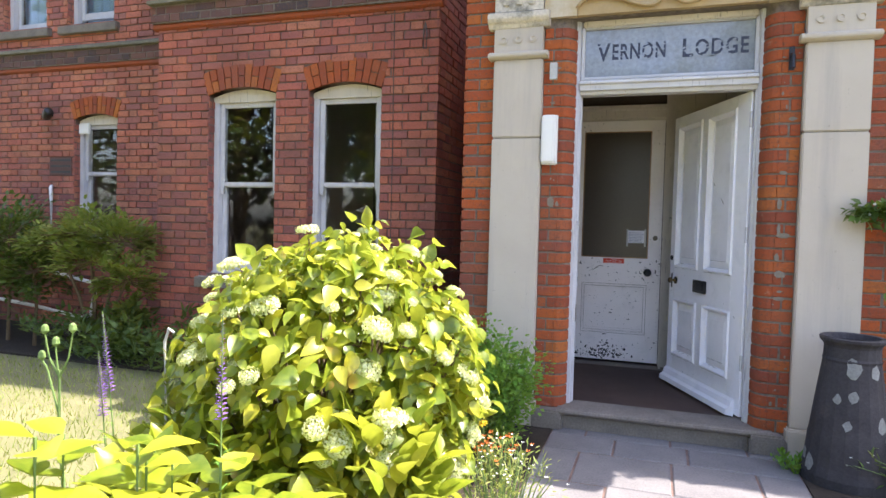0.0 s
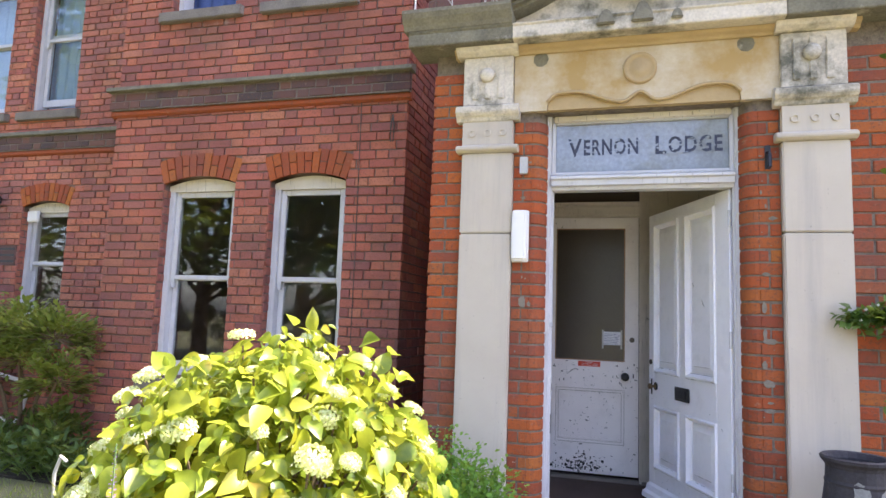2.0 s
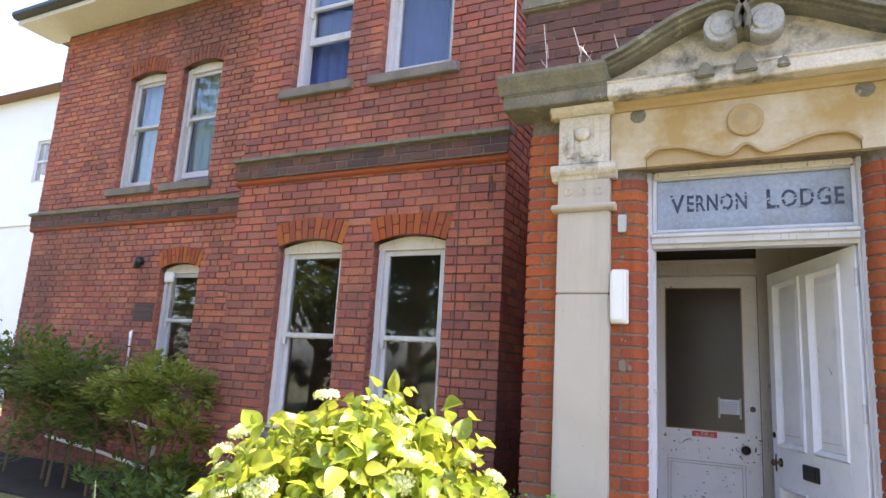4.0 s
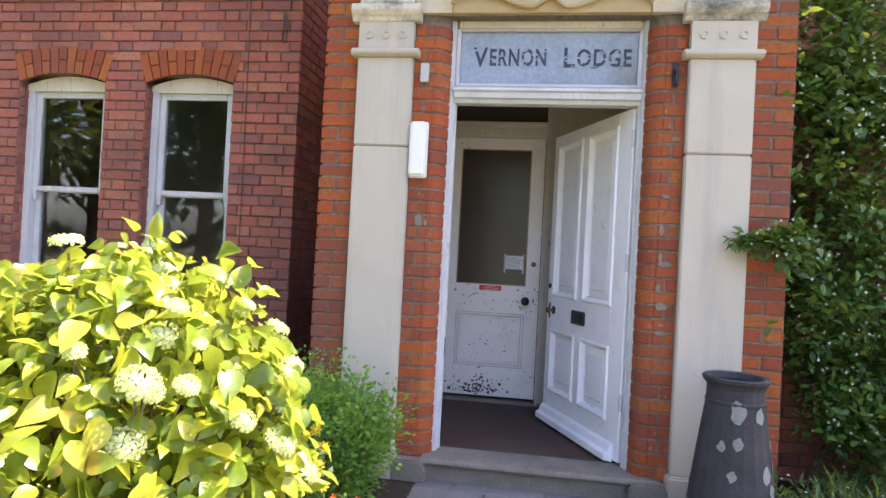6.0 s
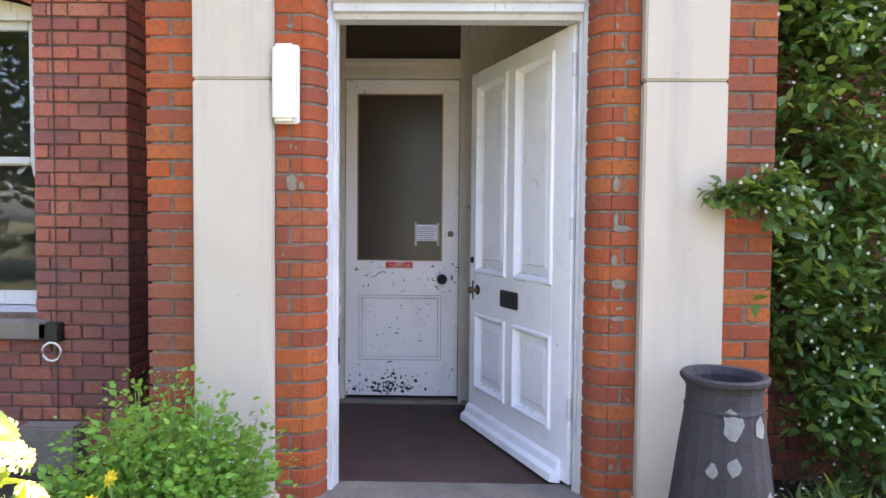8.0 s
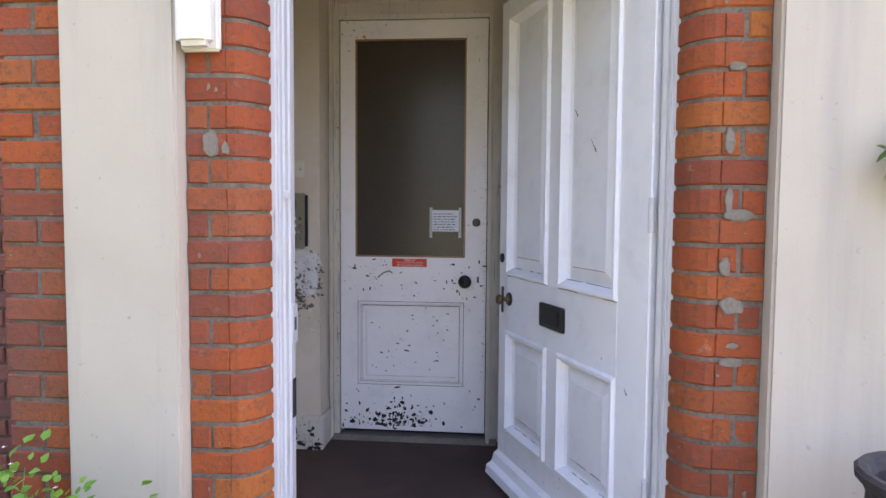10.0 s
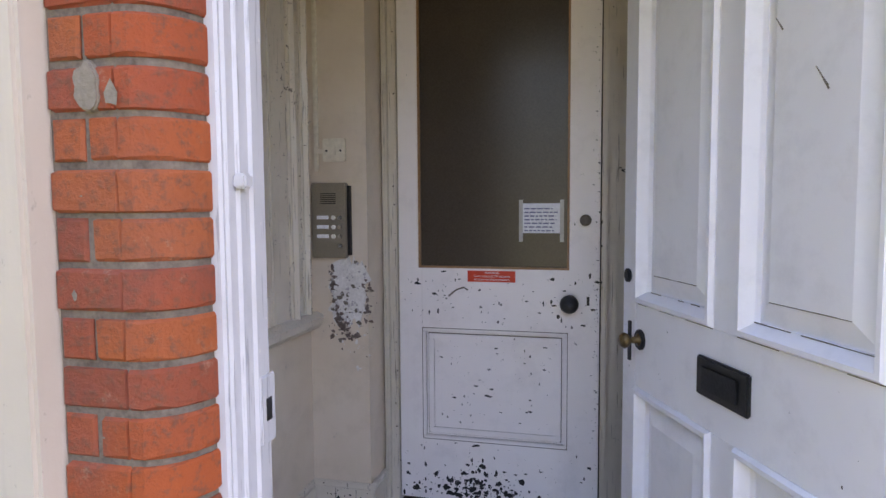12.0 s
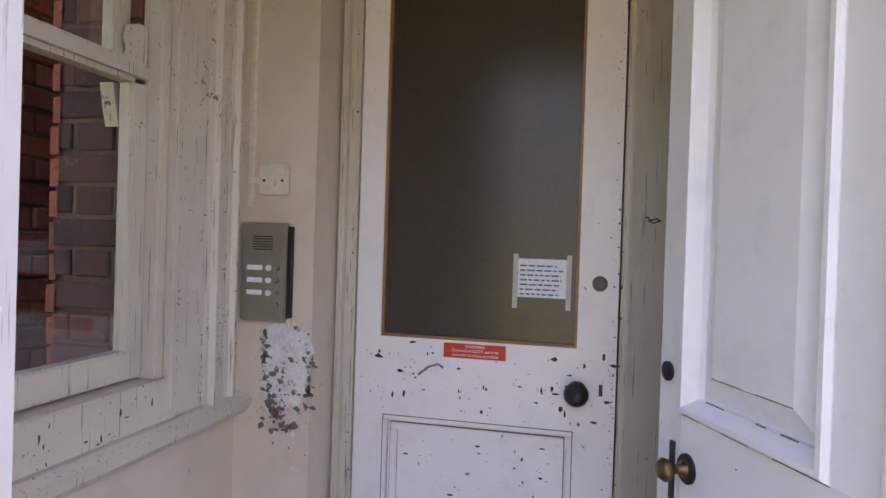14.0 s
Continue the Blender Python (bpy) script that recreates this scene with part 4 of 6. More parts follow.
part("trunking", cube(-0.958, -0.943, 5.635, 5.65, 1.5, 2.95), m_cream_plastic, sw, bevel=0.002)
part("trunking_link", cube(-0.943, -0.918, 5.638, 5.65, 1.565, 1.58), m_cream_plastic, sw)
fl = thing("flaked_plaster", "bare patch of flaking plaster under the intercom", "plaster", m=pose(0.006, 0.04, -0.012))
rp = random.Random(8)
pts = []
for k in range(44):
    a = k * math.pi / 22
    ca, sa = math.cos(a), math.sin(a)
    q = 1 / (abs(ca) ** 4 + abs(sa) ** 4) ** 0.25
    pts.append((-0.86 + (0.078 + rp.uniform(-0.02, 0.008)) * q * ca + 0.012 * min(0, sa), 1.075 + (0.125 + rp.uniform(-0.035, 0.012)) * q * sa))
part("patch", Shape().extrude(pts, 'y', 5.644, 5.652), m_bare, fl)
sk = thing("skirting_board", "cream chipped skirting board of the vestibule", "skirting")
for bx in ((-1.01, -0.766, 5.672, 5.69), (-0.782, -0.766, 5.69, 5.835)):
    part("board", cube(bx[0], bx[1], bx[2], bx[3], FL, FL + 0.15), m_creamwood, sk, bevel=0.003)
    part("cap_moulding", cube(bx[0], bx[1] + 0.002, bx[2] + 0.004, bx[3], FL + 0.15, FL + 0.172), m_creamwood, sk, bevel=0.004)
part("board", cube(-1.01, -0.995, 4.52, 5.672, FL, FL + 0.15), m_creamwood, sk, bevel=0.003)
part("cap_moulding", cube(-1.01, -0.998, 4.52, 5.672, FL + 0.15, FL + 0.172), m_creamwood, sk, bevel=0.004)

# sash window in the porch's left wall
vw = thing("window_vestibule", "worn cream sash window in the vestibule side wall", "window", m=pose(0, 0.055, -0.013), kind="structure")
WX = -1.01
def vbox(y0, y1, z0, z1, x0, x1): return Shape().box(x0, x1, y0, y1, z0, z1)
part("casing", vbox(5.34, 5.455, 1.0, 2.6, WX, WX + 0.014), m_creamwood, vw, bevel=0.003)
ogee = lambda y0, y1, d: Shape().extrude([(WX, y0), (WX + d * 0.55, y0), (WX + d * 0.6, y0 + (y1 - y0) * 0.18), (WX + d, y0 + (y1 - y0) * 0.3), (WX + d, y0 + (y1 - y0) * 0.45), (WX + d * 0.72, y0 + (y1 - y0) * 0.6), (WX + d * 0.6, y0 + (y1 - y0) * 0.8), (WX + d * 0.3, y1), (WX, y1)], 'z', 1.0, 2.6)
part("casing_moulding", ogee(5.455, 5.505, 0.04), m_creamwood, vw)
part("casing", vbox(5.505, 5.55, 1.0, 2.6, WX, WX + 0.016), m_creamwood, vw, bevel=0.003)
part("casing_moulding", ogee(5.55, 5.612, 0.034), m_creamwood, vw)
part("casing", vbox(4.53, 4.695, 1.0, 2.6, WX, WX + 0.022), m_creamwood, vw, bevel=0.003)
part("casing", vbox(4.695, 5.34, 2.45, 2.6, WX, WX + 0.022), m_creamwood, vw, bevel=0.003)
part("apron", vbox(4.53, 5.34, 1.0, 1.1, WX, WX + 0.018), m_creamwood, vw, bevel=0.003)
part("sill_moulding", Shape().extrude([(WX, 0.935), (WX + 0.03, 0.94), (WX + 0.05, 0.96), (WX + 0.055, 0.985), (WX + 0.03, 1.0), (WX, 1.002)], 'y', 4.53, 5.634), m_creamwood, vw)
for y0, y1 in ((4.70, 4.75), (5.235, 5.285)):
    part("lower_sash_stile", vbox(y0, y1, 1.16, 1.78, WX - 0.07, WX - 0.03), m_creamwood, vw, bevel=0.004)
    part("upper_sash_stile", vbox(y0, y1, 1.78, 2.44, WX - 0.12, WX - 0.08), m_creamwood, vw, bevel=0.004)
part("lower_sash_rail", vbox(4.70, 5.285, 1.105, 1.17, WX - 0.07, WX - 0.03), m_creamwood, vw, bevel=0.004)
part("meeting_rail", vbox(4.70, 5.285, 1.765, 1.815, WX - 0.08, WX - 0.018), m_creamwood, vw, bevel=0.012)
part("upper_sash_rail", vbox(4.70, 5.285, 2.39, 2.45, WX - 0.12, WX - 0.08), m_creamwood, vw, bevel=0.004)
part("staff_bead", vbox(5.285, 5.312, 1.1, 2.45, WX - 0.04, WX + 0.006), m_creamwood, vw, bevel=0.008)
part("casing_bead", vbox(5.314, 5.338, 1.0, 2.6, WX, WX + 0.026), m_creamwood, vw, bevel=0.006)
part("sash_horn", Shape().extrude([(5.24, 1.815), (5.283, 1.815), (5.283, 1.9), (5.255, 1.9), (5.245, 1.87), (5.255, 1.845)], 'x', WX - 0.07, WX - 0.035), m_creamwood, vw)
part("sash_horn", Shape().extrude([(5.23, 1.765), (5.265, 1.765), (5.265, 1.68), (5.25, 1.67), (5.24, 1.71)], 'x', WX - 0.115, WX - 0.08), m_creamwood, vw)
for z0, z1, xx in ((1.165, 1.77, WX - 0.05), (1.81, 2.39, WX - 0.1)):
    g = part("pane", vbox(4.745, 5.24, z0, z1, xx, xx + 0.004), m_glass, vw)
    g.visible_shadow = False


def chips(parent, place, n, rmin, rmax, seed, material=m_black, wide=1.6):
    """Small ragged flakes of missing paint, lying 0.4 mm proud. place(r) gives a centre and two directions in the surface."""
    r = random.Random(seed)
    s_ = Shape()
    for k in range(n):
        c, u, v = place(r)
        q = rmin + (rmax - rmin) * r.random() ** 3
        nn = r.randint(5, 8)
        tw = r.uniform(0, 3.1)
        pts = []
        for i in range(nn):
            a = 2 * math.pi * i / nn
            pa, pb = q * wide * r.uniform(0.35, 1.2) * math.cos(a), q * r.uniform(0.35, 1.2) * math.sin(a)
            x, y = (pa, pb) if tw < 1.2 else (pb * 0.8, pa * 0.8)
            pts.append(Vector(c) + Vector(u) * x + Vector(v) * y)
        k0 = len(s_.v)
        s_.v += [tuple(p) for p in pts]
        s_.f.append(tuple(range(k0, k0 + nn)))
    return part("paint_chip", s_, material, parent, "bare chips in the paint", kind="stuff")


EX, EZ, EY = (1, 0, 0), (0, 0, 1), (0, 1, 0)
yc = YI - 0.0004


def on_door(r):
    z = r.choice((r.uniform(0.93, 1.12), r.uniform(0.23, 0.46), r.uniform(0.92, 1.13)))
    return (r.uniform(-0.72, 0.025), yc, z), EX, EZ


def on_foot(r):
    return (min(0.0, max(-0.73, r.gauss(-0.45, 0.11))), yc, 0.245 + abs(r.gauss(0.03, 0.045))), EX, EZ


def on_lockstile(r):
    return (0.029 - abs(r.gauss(0, 0.012)), yc, r.uniform(0.25, 2.2)), EX, EZ


def on_panel(r):
    return (r.uniform(-0.6, -0.12), YI + 0.0155, r.uniform(0.53, 0.86)), EX, EZ


chips(idr, on_door, 190, 0.001, 0.008, 1, wide=2.2)
chips(idr, on_foot, 260, 0.0015, 0.015, 2, wide=1.5)
chips(idr, on_lockstile, 170, 0.001, 0.006, 3, wide=0.6)
chips(idr, on_panel, 90, 0.0008, 0.005, 4, wide=2.2)
chips(ifr, lambda r: ((r.uniform(0.037, 0.055), YI - 0.0125, r.uniform(0.25, 2.3)), EX, EZ), 120, 0.001, 0.009, 5, m_dark, 0.8)
chips(ifr, lambda r: ((r.uniform(-0.745, -0.734), YI - 0.0125, r.uniform(0.25, 2.3)), EX, EZ), 60, 0.001, 0.007, 6, m_dark, 0.8)
chips(vw, lambda r: ((WX + 0.0144, r.choice((5.35, 5.45, r.uniform(5.35, 5.45))), 1.0 + abs(r.gauss(0, 0.55))), EY, EZ), 90, 0.003, 0.016, 7, m_dark, 0.16)
chips(vw, lambda r: ((WX + 0.0164, r.uniform(5.508, 5.548), 1.0 + abs(r.gauss(0, 0.5))), EY, EZ), 70, 0.003, 0.014, 14, m_dark, 0.16)
chips(vw, lambda r: ((WX + 0.0344, r.uniform(5.57, 5.577), 1.0 + abs(r.gauss(0, 0.5))), EY, EZ), 60, 0.003, 0.012, 15, m_dark, 0.16)
chips(vw, lambda r: ((WX + 0.0184, r.uniform(4.6, 5.3), r.uniform(1.005, 1.095)), EY, EZ), 50, 0.001, 0.006, 8, m_dark, 3.0)
chips(fl, lambda r: ((-0.925 + 0.05 * max(0, 1.08 - (z := r.uniform(0.9, 1.17))) / 0.14 + r.gauss(0, 0.007), 5.6434, z), EX, EZ), 90, 0.003, 0.019, 31, m_flake_brown, 0.7)
chips(fl, lambda r: ((-0.792 + r.gauss(0, 0.007), 5.6434, r.uniform(0.97, 1.13)), EX, EZ), 55, 0.002, 0.016, 32, m_flake_brown, 0.6)
chips(fl, lambda r: ((-0.86 + r.gauss(0, 0.035), 5.6432, r.uniform(0.95, 1.19)), EX, EZ), 80, 0.001, 0.008, 33, m_flake_grey, 1.2)
chips(fl, lambda r: ((-0.885 + r.gauss(0, 0.03), 5.6436, 0.945 + r.gauss(-0.01, 0.025)), EX, EZ), 34, 0.004, 0.022, 34, m_flake_brown, 0.9)
chips(sk, lambda r: ((r.uniform(-0.98, -0.77), 5.6716, FL + abs(r.gauss(0.05, 0.05))), EX, EZ), 46, 0.003, 0.02, 9, m_black)
chips(df, lambda r: ((FI0 + 0.0004, YF + r.uniform(0.066, 0.098), r.uniform(0.25, 2.2)), EY, EZ), 60, 0.001, 0.006, 10, m_bare, 0.5)
chips(fl, lambda r: ((-0.865 + r.gauss(0, 0.045), 5.6436, 1.03 + r.gauss(-0.02, 0.08)), EX, EZ), 70, 0.002, 0.016, 11, m_step, 0.8)
chips(fl, lambda r: ((-0.86 + r.gauss(0, 0.04), 5.6486, 0.9 + r.gauss(0, 0.06)), EX, EZ), 30, 0.003, 0.014, 12, m_bare, 0.7)
chips(door, lambda r: ((r.uniform(0.0, 1.04), 0.0006, r.choice((r.uniform(0.3, 0.4), r.uniform(0.88, 1.07)))), EX, EZ), 40, 0.0008, 0.004, 13, m_iron)
for xs, zs, ln, mt in ((0.285, 1.6, 0.03, m_step), (0.275, 1.585, 0.014, m_step), (0.4, 1.72, 0.02, m_step), (0.06, 0.83, 0.012, m_iron)):
    part("scuff", Shape().tube([(xs - ln / 2, -0.007 if xs > 0.2 else 0.0005, zs - ln * 0.6), (xs, -0.0075 if xs > 0.2 else 0.0005, zs), (xs + ln / 2, -0.007 if xs > 0.2 else 0.0005, zs + ln * 0.7)], 0.0022, 0.001, 4), mt, door, "grey scuff mark")
scr = Shape()
for pts in ([(0.085, 1.5), (0.1, 1.507), (0.108, 1.497), (0.125, 1.503), (0.132, 1.495)], [(0.1, 1.498), (0.115, 1.49), (0.135, 1.498)]):
    scr.tube([(x, YI + 0.004, z) for x, z in pts], 0.002, n=4)
part("scribble", scr, m_black, ifr, "black ink scribble")
part("scuff", Shape().tube([(-0.53, yc, 1.03), (-0.5, yc, 1.055), (-0.47, yc, 1.065), (-0.455, yc, 1.055)], 0.003, n=4), m_step, idr, "dark scuff mark")


# ---- bay ----
def sash_window(name, label, x0, x1, z0, sp, rise, yface, meet, curtain=None, lift=0.0, sill=True):
    w = thing(name, label, "window", kind="structure")
    yr = yface + 0.10
    h = (x0, x1, z0, sp, rise)
    for a, b in ((x0, x0 + 0.055), (x1 - 0.055, x1)):
        part("box_frame", cube(a, b, yr - 0.01, yr + 0.13, z0, sp - 0.03), m_white, w, bevel=0.005)
    n = 12
    hd = Shape()
    for i in range(n):
        xa, xb = x0 + (x1 - x0) * i / n, x0 + (x1 - x0) * (i + 1) / n
        hd.extrude([(xa, sp - 0.05), (xb, sp - 0.05), (xb, arch_z(h, xb)), (xa, arch_z(h, xa))], 'y', yr - 0.012, yr + 0.12)
    part("arched_head", hd, m_creamwood, w, "cream painted arched head")
    a, b = x0 + 0.055, x1 - 0.055
    sashes = (("upper_sash", yr + 0.02, meet, sp - 0.05), ("lower_sash", yr + 0.06, z0 + 0.03 + lift, meet + 0.04 + lift))
    for nm, yy, za, zb in sashes:
        sf = Shape()
        sf.box(a, a + 0.045, yy, yy + 0.04, za, zb)
        sf.box(b - 0.045, b, yy, yy + 0.04, za, zb)
        sf.box(a + 0.045, b - 0.045, yy, yy + 0.04, za, za + (0.04 if nm == "upper_sash" else 0.08))
        sf.box(a + 0.045, b - 0.045, yy, yy + 0.04, zb - 0.045, zb)
        sash = part(nm, sf, m_white, w, bevel=0.004)
        g = part("pane", cube(a + 0.045, b - 0.045, yy + 0.018, yy + 0.022, za + 0.04, zb - 0.045), m_glass, sash, "reflecting window pane")
        g.visible_shadow = False
        if nm == "upper_sash":
            for xa in (a, b - 0.04):
                part("sash_horn", Shape().extrude([(xa, za), (xa + 0.04, za), (xa + 0.035, za - 0.07), (xa + 0.012, za - 0.07)], 'y', yy + 0.002, yy + 0.038), m_white, sash)
    part("timber_sill", Shape().extrude([(yr - 0.03, z0 - 0.01), (yr + 0.12, z0 - 0.01), (yr + 0.12, z0 + 0.03), (yr - 0.03, z0 + 0.015)], 'x', x0, x1), m_white, w)
    if sill:
        part("stone_sill", Shape().extrude([(yface - 0.06, z0 - 0.13), (yr + 0.02, z0 - 0.13), (yr + 0.02, z0 - 0.012), (yface - 0.06, z0 - 0.035)], 'x', x0 - 0.09, x1 + 0.09), m_step, w, "weathered stone sill", 0.008)
    if curtain:
        cu, cov = Shape(), curtain[1]
        for ca, cb in cov:
            k = 16
            xs = [x0 + (x1 - x0) * (ca + (cb - ca) * i / k) for i in range(k + 1)]
            prof = [(xx, yr + 0.2 + 0.02 * math.sin(i * 1.9)) for i, xx in enumerate(xs)]
            vs = [(p[0], p[1], z0) for p in prof] + [(p[0], p[1], sp) for p in prof]
            cu.add(vs, [(i, i + 1, i + k + 2, i + k + 1) for i in range(k)])
        part("curtain", cu, curtain[0], w, curtain[2], smooth=True)
    return w


YBAY, BX0, BX1, BTOP = 5.0, -4.6, -1.75, 6.6
YW = 5.9
BAND = 0.21
bay_low = [(-4.02, -3.29, 0.88, 2.53, 0.065, BAND), (-2.955, -2.255, 0.88, 2.53, 0.065, BAND)]
bay_up = [(-4.1, -3.42, 4.16, 5.85, 0.065, BAND), (-3.05, -2.31, 4.15, 5.85, 0.065, BAND)]
holes = bay_low + bay_up
rect = [(h[0], h[1], h[2], h[3] + h[4]) for h in holes]
s = wall_boxes(Shape(), BX0 + 0.01, BX1 - 0.01, 0, BTOP, YBAY + 0.012, YBAY + 0.3, rect)
s.box(BX0 + 0.01, BX0 + 0.3, YBAY + 0.3, 8, 0, BTOP)
s.box(BX1 - 0.3, BX1 - 0.01, YBAY + 0.3, 8, 0, BTOP)
wall_bay = setting("wall_bay", s, m_mortar, "mortar core of the red brick bay", "wall")
brick_me = {}


def bay_piece(xa, xb, za, zb, y):
    """Lays a brick of the bay's near half as an object of its own; says whether it did."""
    if xa < -3.35 or za < 0.75 or zb > 3.12:
        return False
    key = (round((xb - xa) * 250), rng.randrange(3))
    if key not in brick_me:
        s_ = Shape()
        add_brick(s_, 0, xb - xa, 0, zb - za, 0, random.Random(key[0] * 7 + key[1]))
        brick_me[key] = s_.mesh("brick", m_brick_single)
    ob = new("brick", brick_me[key])
    ob.parent = wall_bay
    ob.matrix_local = pose(xa, y + rng.uniform(-0.003, 0.003), za)
    return True


bricks = brick_field(BX0, BX1, 0.0, BTOP, YBAY, holes, rng, piece=bay_piece)
MR = Matrix.Translation((BX1, YBAY, 0)) @ Matrix.Rotation(radians(90), 4, 'Z')
brick_field(0.0, 2.4, 0.0, BTOP, 0.0, [], rng, MR, bricks)


def reveals(s_, hs, y):
    """Brick returns on the far side of each window opening."""
    for h in hs:
        brick_field(0.012, 0.13, h[2] - 0.03, h[3] + 0.02, -0.006, [], rng, Matrix.Translation((h[0], y, 0)) @ Matrix.Rotation(radians(90), 4, 'Z'), s_)


reveals(bricks, holes, YBAY)
tagged(part("bay_bricks", bricks, m_brick, None), "weathered red bricks of the house bay", "brickwork", "", "stuff")
vs = Shape()
for h in holes:
    voussoirs(vs, h, YBAY, rng)
tagged(part("bay_arch_bricks", vs, m_rub, None), "orange-red rubbed brick arches over the bay windows", "brickwork", "", "stuff")
names = ("window_1", "window_2", "window_3", "window_4")
labels = ("white sash window with dark reflecting glass", "white sash window reflecting garden trees", "white sash window left open at the bottom", "white upstairs sash window with a parted curtain")
for nm, lb, h, cur, lift in zip(names, labels, holes, (None, None, (m_navy, [(0.0, 1.0)], "dark blue curtain"), (m_navy, [(0.0, 0.75)], "dark blue curtain")), (0, 0, 0.5, 0)):
    up = h[2] > 3
    sash_window(nm, lb, h[0], h[1], h[2], h[3], h[4], YBAY, 5.05 if up else 1.70, cur, lift)
nt4 = Shape()
nt4.extrude([(-2.52, 5.32), (-2.46, 5.30), (-2.42, 5.33), (-2.43, 5.34), (-2.52, 5.34)], 'z', 4.2, 5.5)
tagged(part("net_curtain", nt4, m_net, None), "pale draped curtain behind the upstairs window", "curtain")
# room behind the bay windows
s = Shape()
s.box(-4.3, -2.05, 8.0, 8.1, 0.2, 3.2)
s.box(-4.3, -2.05, 5.3, 8.0, 0.2, 0.3)
s.box(-4.3, -2.05, 5.3, 8.0, 3.0, 3.1)
s.box(-3.85, -3.7, 6.2, 8.0, 0.3, 3.0)
s.box(-4.3, -2.05, 5.3, 8.0, 3.9, 4.0)
s.box(-4.3, -2.05, 8.0, 8.1, 4.0, 7.0)
s.box(-4.3, -2.05, 5.3, 8.0, 6.6, 6.7)
setting("wall_room", s, m_room, "plain pale green room seen through the windows", "wall")


def corbel(x0, x1, y, z0, proj, parent_label, ret=0.0):
    """A moulded brick string: an orange roll below, sooty courses and a sloping cap."""
    t = thing("brick_string", parent_label, "string course")
    part("roll", Shape().extrude([(y + 0.02, z0), (y - 0.012, z0 + 0.004), (y - 0.03, z0 + 0.02), (y - 0.034, z0 + 0.04), (y - 0.024, z0 + 0.06), (y + 0.02, z0 + 0.066)], 'x', x0, x1), m_rub, t, "orange moulded brick roll")
    fld = brick_field(x0, x1, z0 + 0.072, z0 + 0.24, y - proj * 0.55, [], rng)
    part("course_bed", Shape().box(x0 + 0.01, x1 - 0.01, y - proj * 0.55 + 0.006, y + 0.02, z0 + 0.06, z0 + 0.235), m_mortar_pale, t, "pale mortar bed")
    part("sooty_course", fld, m_darkbrick, t, "sooty projecting brick courses", kind="stuff")
    part("cap", Shape().extrude([(y + 0.02, z0 + 0.225), (y - proj, z0 + 0.228), (y - proj, z0 + 0.262), (y + 0.02, z0 + 0.31)], 'x', x0 - 0.02, x1 + 0.02), m_lichen, t, "lichened sloping cap", 0.005)
    return t


corbel(BX0 - 0.04, BX1 + 0.03, YBAY, 3.165, 0.1, "sooty moulded brick string course on the bay")
setting("bay_roof", cube(BX0 - 0.1, BX1 + 0.1, YBAY - 0.1, 8.2, BTOP, BTOP + 0.12), m_rooftile, "low roof of the bay", "roof")

# ---- left wing ----
WX0, WX1, WTOP = -9.45, BX0, 6.25
wing = [(-6.68, -6.02, 1.1, 2.53, 0.065, BAND), (-7.84, -7.12, 3.67, 5.26, 0.065, BAND), (-6.79, -6.08, 3.67, 5.26, 0.065, BAND)]
rect = [(h[0], h[1], h[2], h[3] + h[4]) for h in wing]
s = wall_boxes(Shape(), WX0 + 0.01, WX1, 0, WTOP, YW + 0.012, YW + 0.3, rect)
s.box(WX0 + 0.01, WX0 + 0.3, YW + 0.3, 11, 0, WTOP)
setting("wall_wing", s, m_mortar, "mortar core of the red brick wing", "wall")
wb_ = brick_field(WX0, WX1, 0, WTOP, YW, wing, rng)
reveals(wb_, wing, YW)
tagged(part("wing_bricks", wb_, m_brick_wing, None), "red bricks of the set-back house wing", "brickwork", "", "stuff")
vs = Shape()
for h in wing:
    voussoirs(vs, h, YW, rng)
tagged(part("wing_arch_bricks", vs, m_rub, None), "orange brick arches over the wing windows", "brickwork", "", "stuff")
lace = "pale blue lace curtain"
sash_window("window_5", "small white sash window above the shrubs", *wing[0][:5], YW, 1.88)
sash_window("window_6", "white sash window with blue lace curtains", *wing[1][:5], YW, 4.54, (m_curtain, [(0, 1)], lace))
sash_window("window_7", "white sash window with pale blue curtains", *wing[2][:5], YW, 4.54, (m_curtain, [(0, 1)], lace), 0.06)
corbel(WX0 - 0.06, WX1, YW, 3.12, 0.08, "sooty brick string course on the wing")
s = Shape()
s.box(-9.1, -4.62, 9.0, 9.1, 0.2, 6.6)
s.box(-9.1, -4.62, 6.3, 9.0, 3.2, 3.3)
s.box(-9.1, -4.62, 6.3, 9.0, 0.2, 0.3)
s.box(-9.1, -4.62, 6.3, 9.0, 6.5, 6.6)
setting("wall_wing_room", s, m_room, "pale room behind the wing windows", "wall")
ev = thing("wing_eaves", "white boxed eaves with a black gutter", "eaves")
part("soffit", cube(WX0 - 0.45, WX1 + 0.1, YW - 0.5, YW + 0.1, WTOP, WTOP + 0.04), m_soffit, ev)
part("fascia", cube(WX0 - 0.45, WX1 + 0.1, YW - 0.53, YW - 0.5, WTOP - 0.01, WTOP + 0.16), m_soffit, ev)
part("gutter", Shape().extrude([(YW - 0.53, WTOP + 0.06), (YW - 0.60, WTOP + 0.07), (YW - 0.63, WTOP + 0.11), (YW - 0.63, WTOP + 0.16), (YW - 0.615, WTOP + 0.16), (YW - 0.6, WTOP + 0.09), (YW - 0.53, WTOP + 0.09)], 'x', WX0 - 0.47, WX1 + 0.05), m_black, ev)
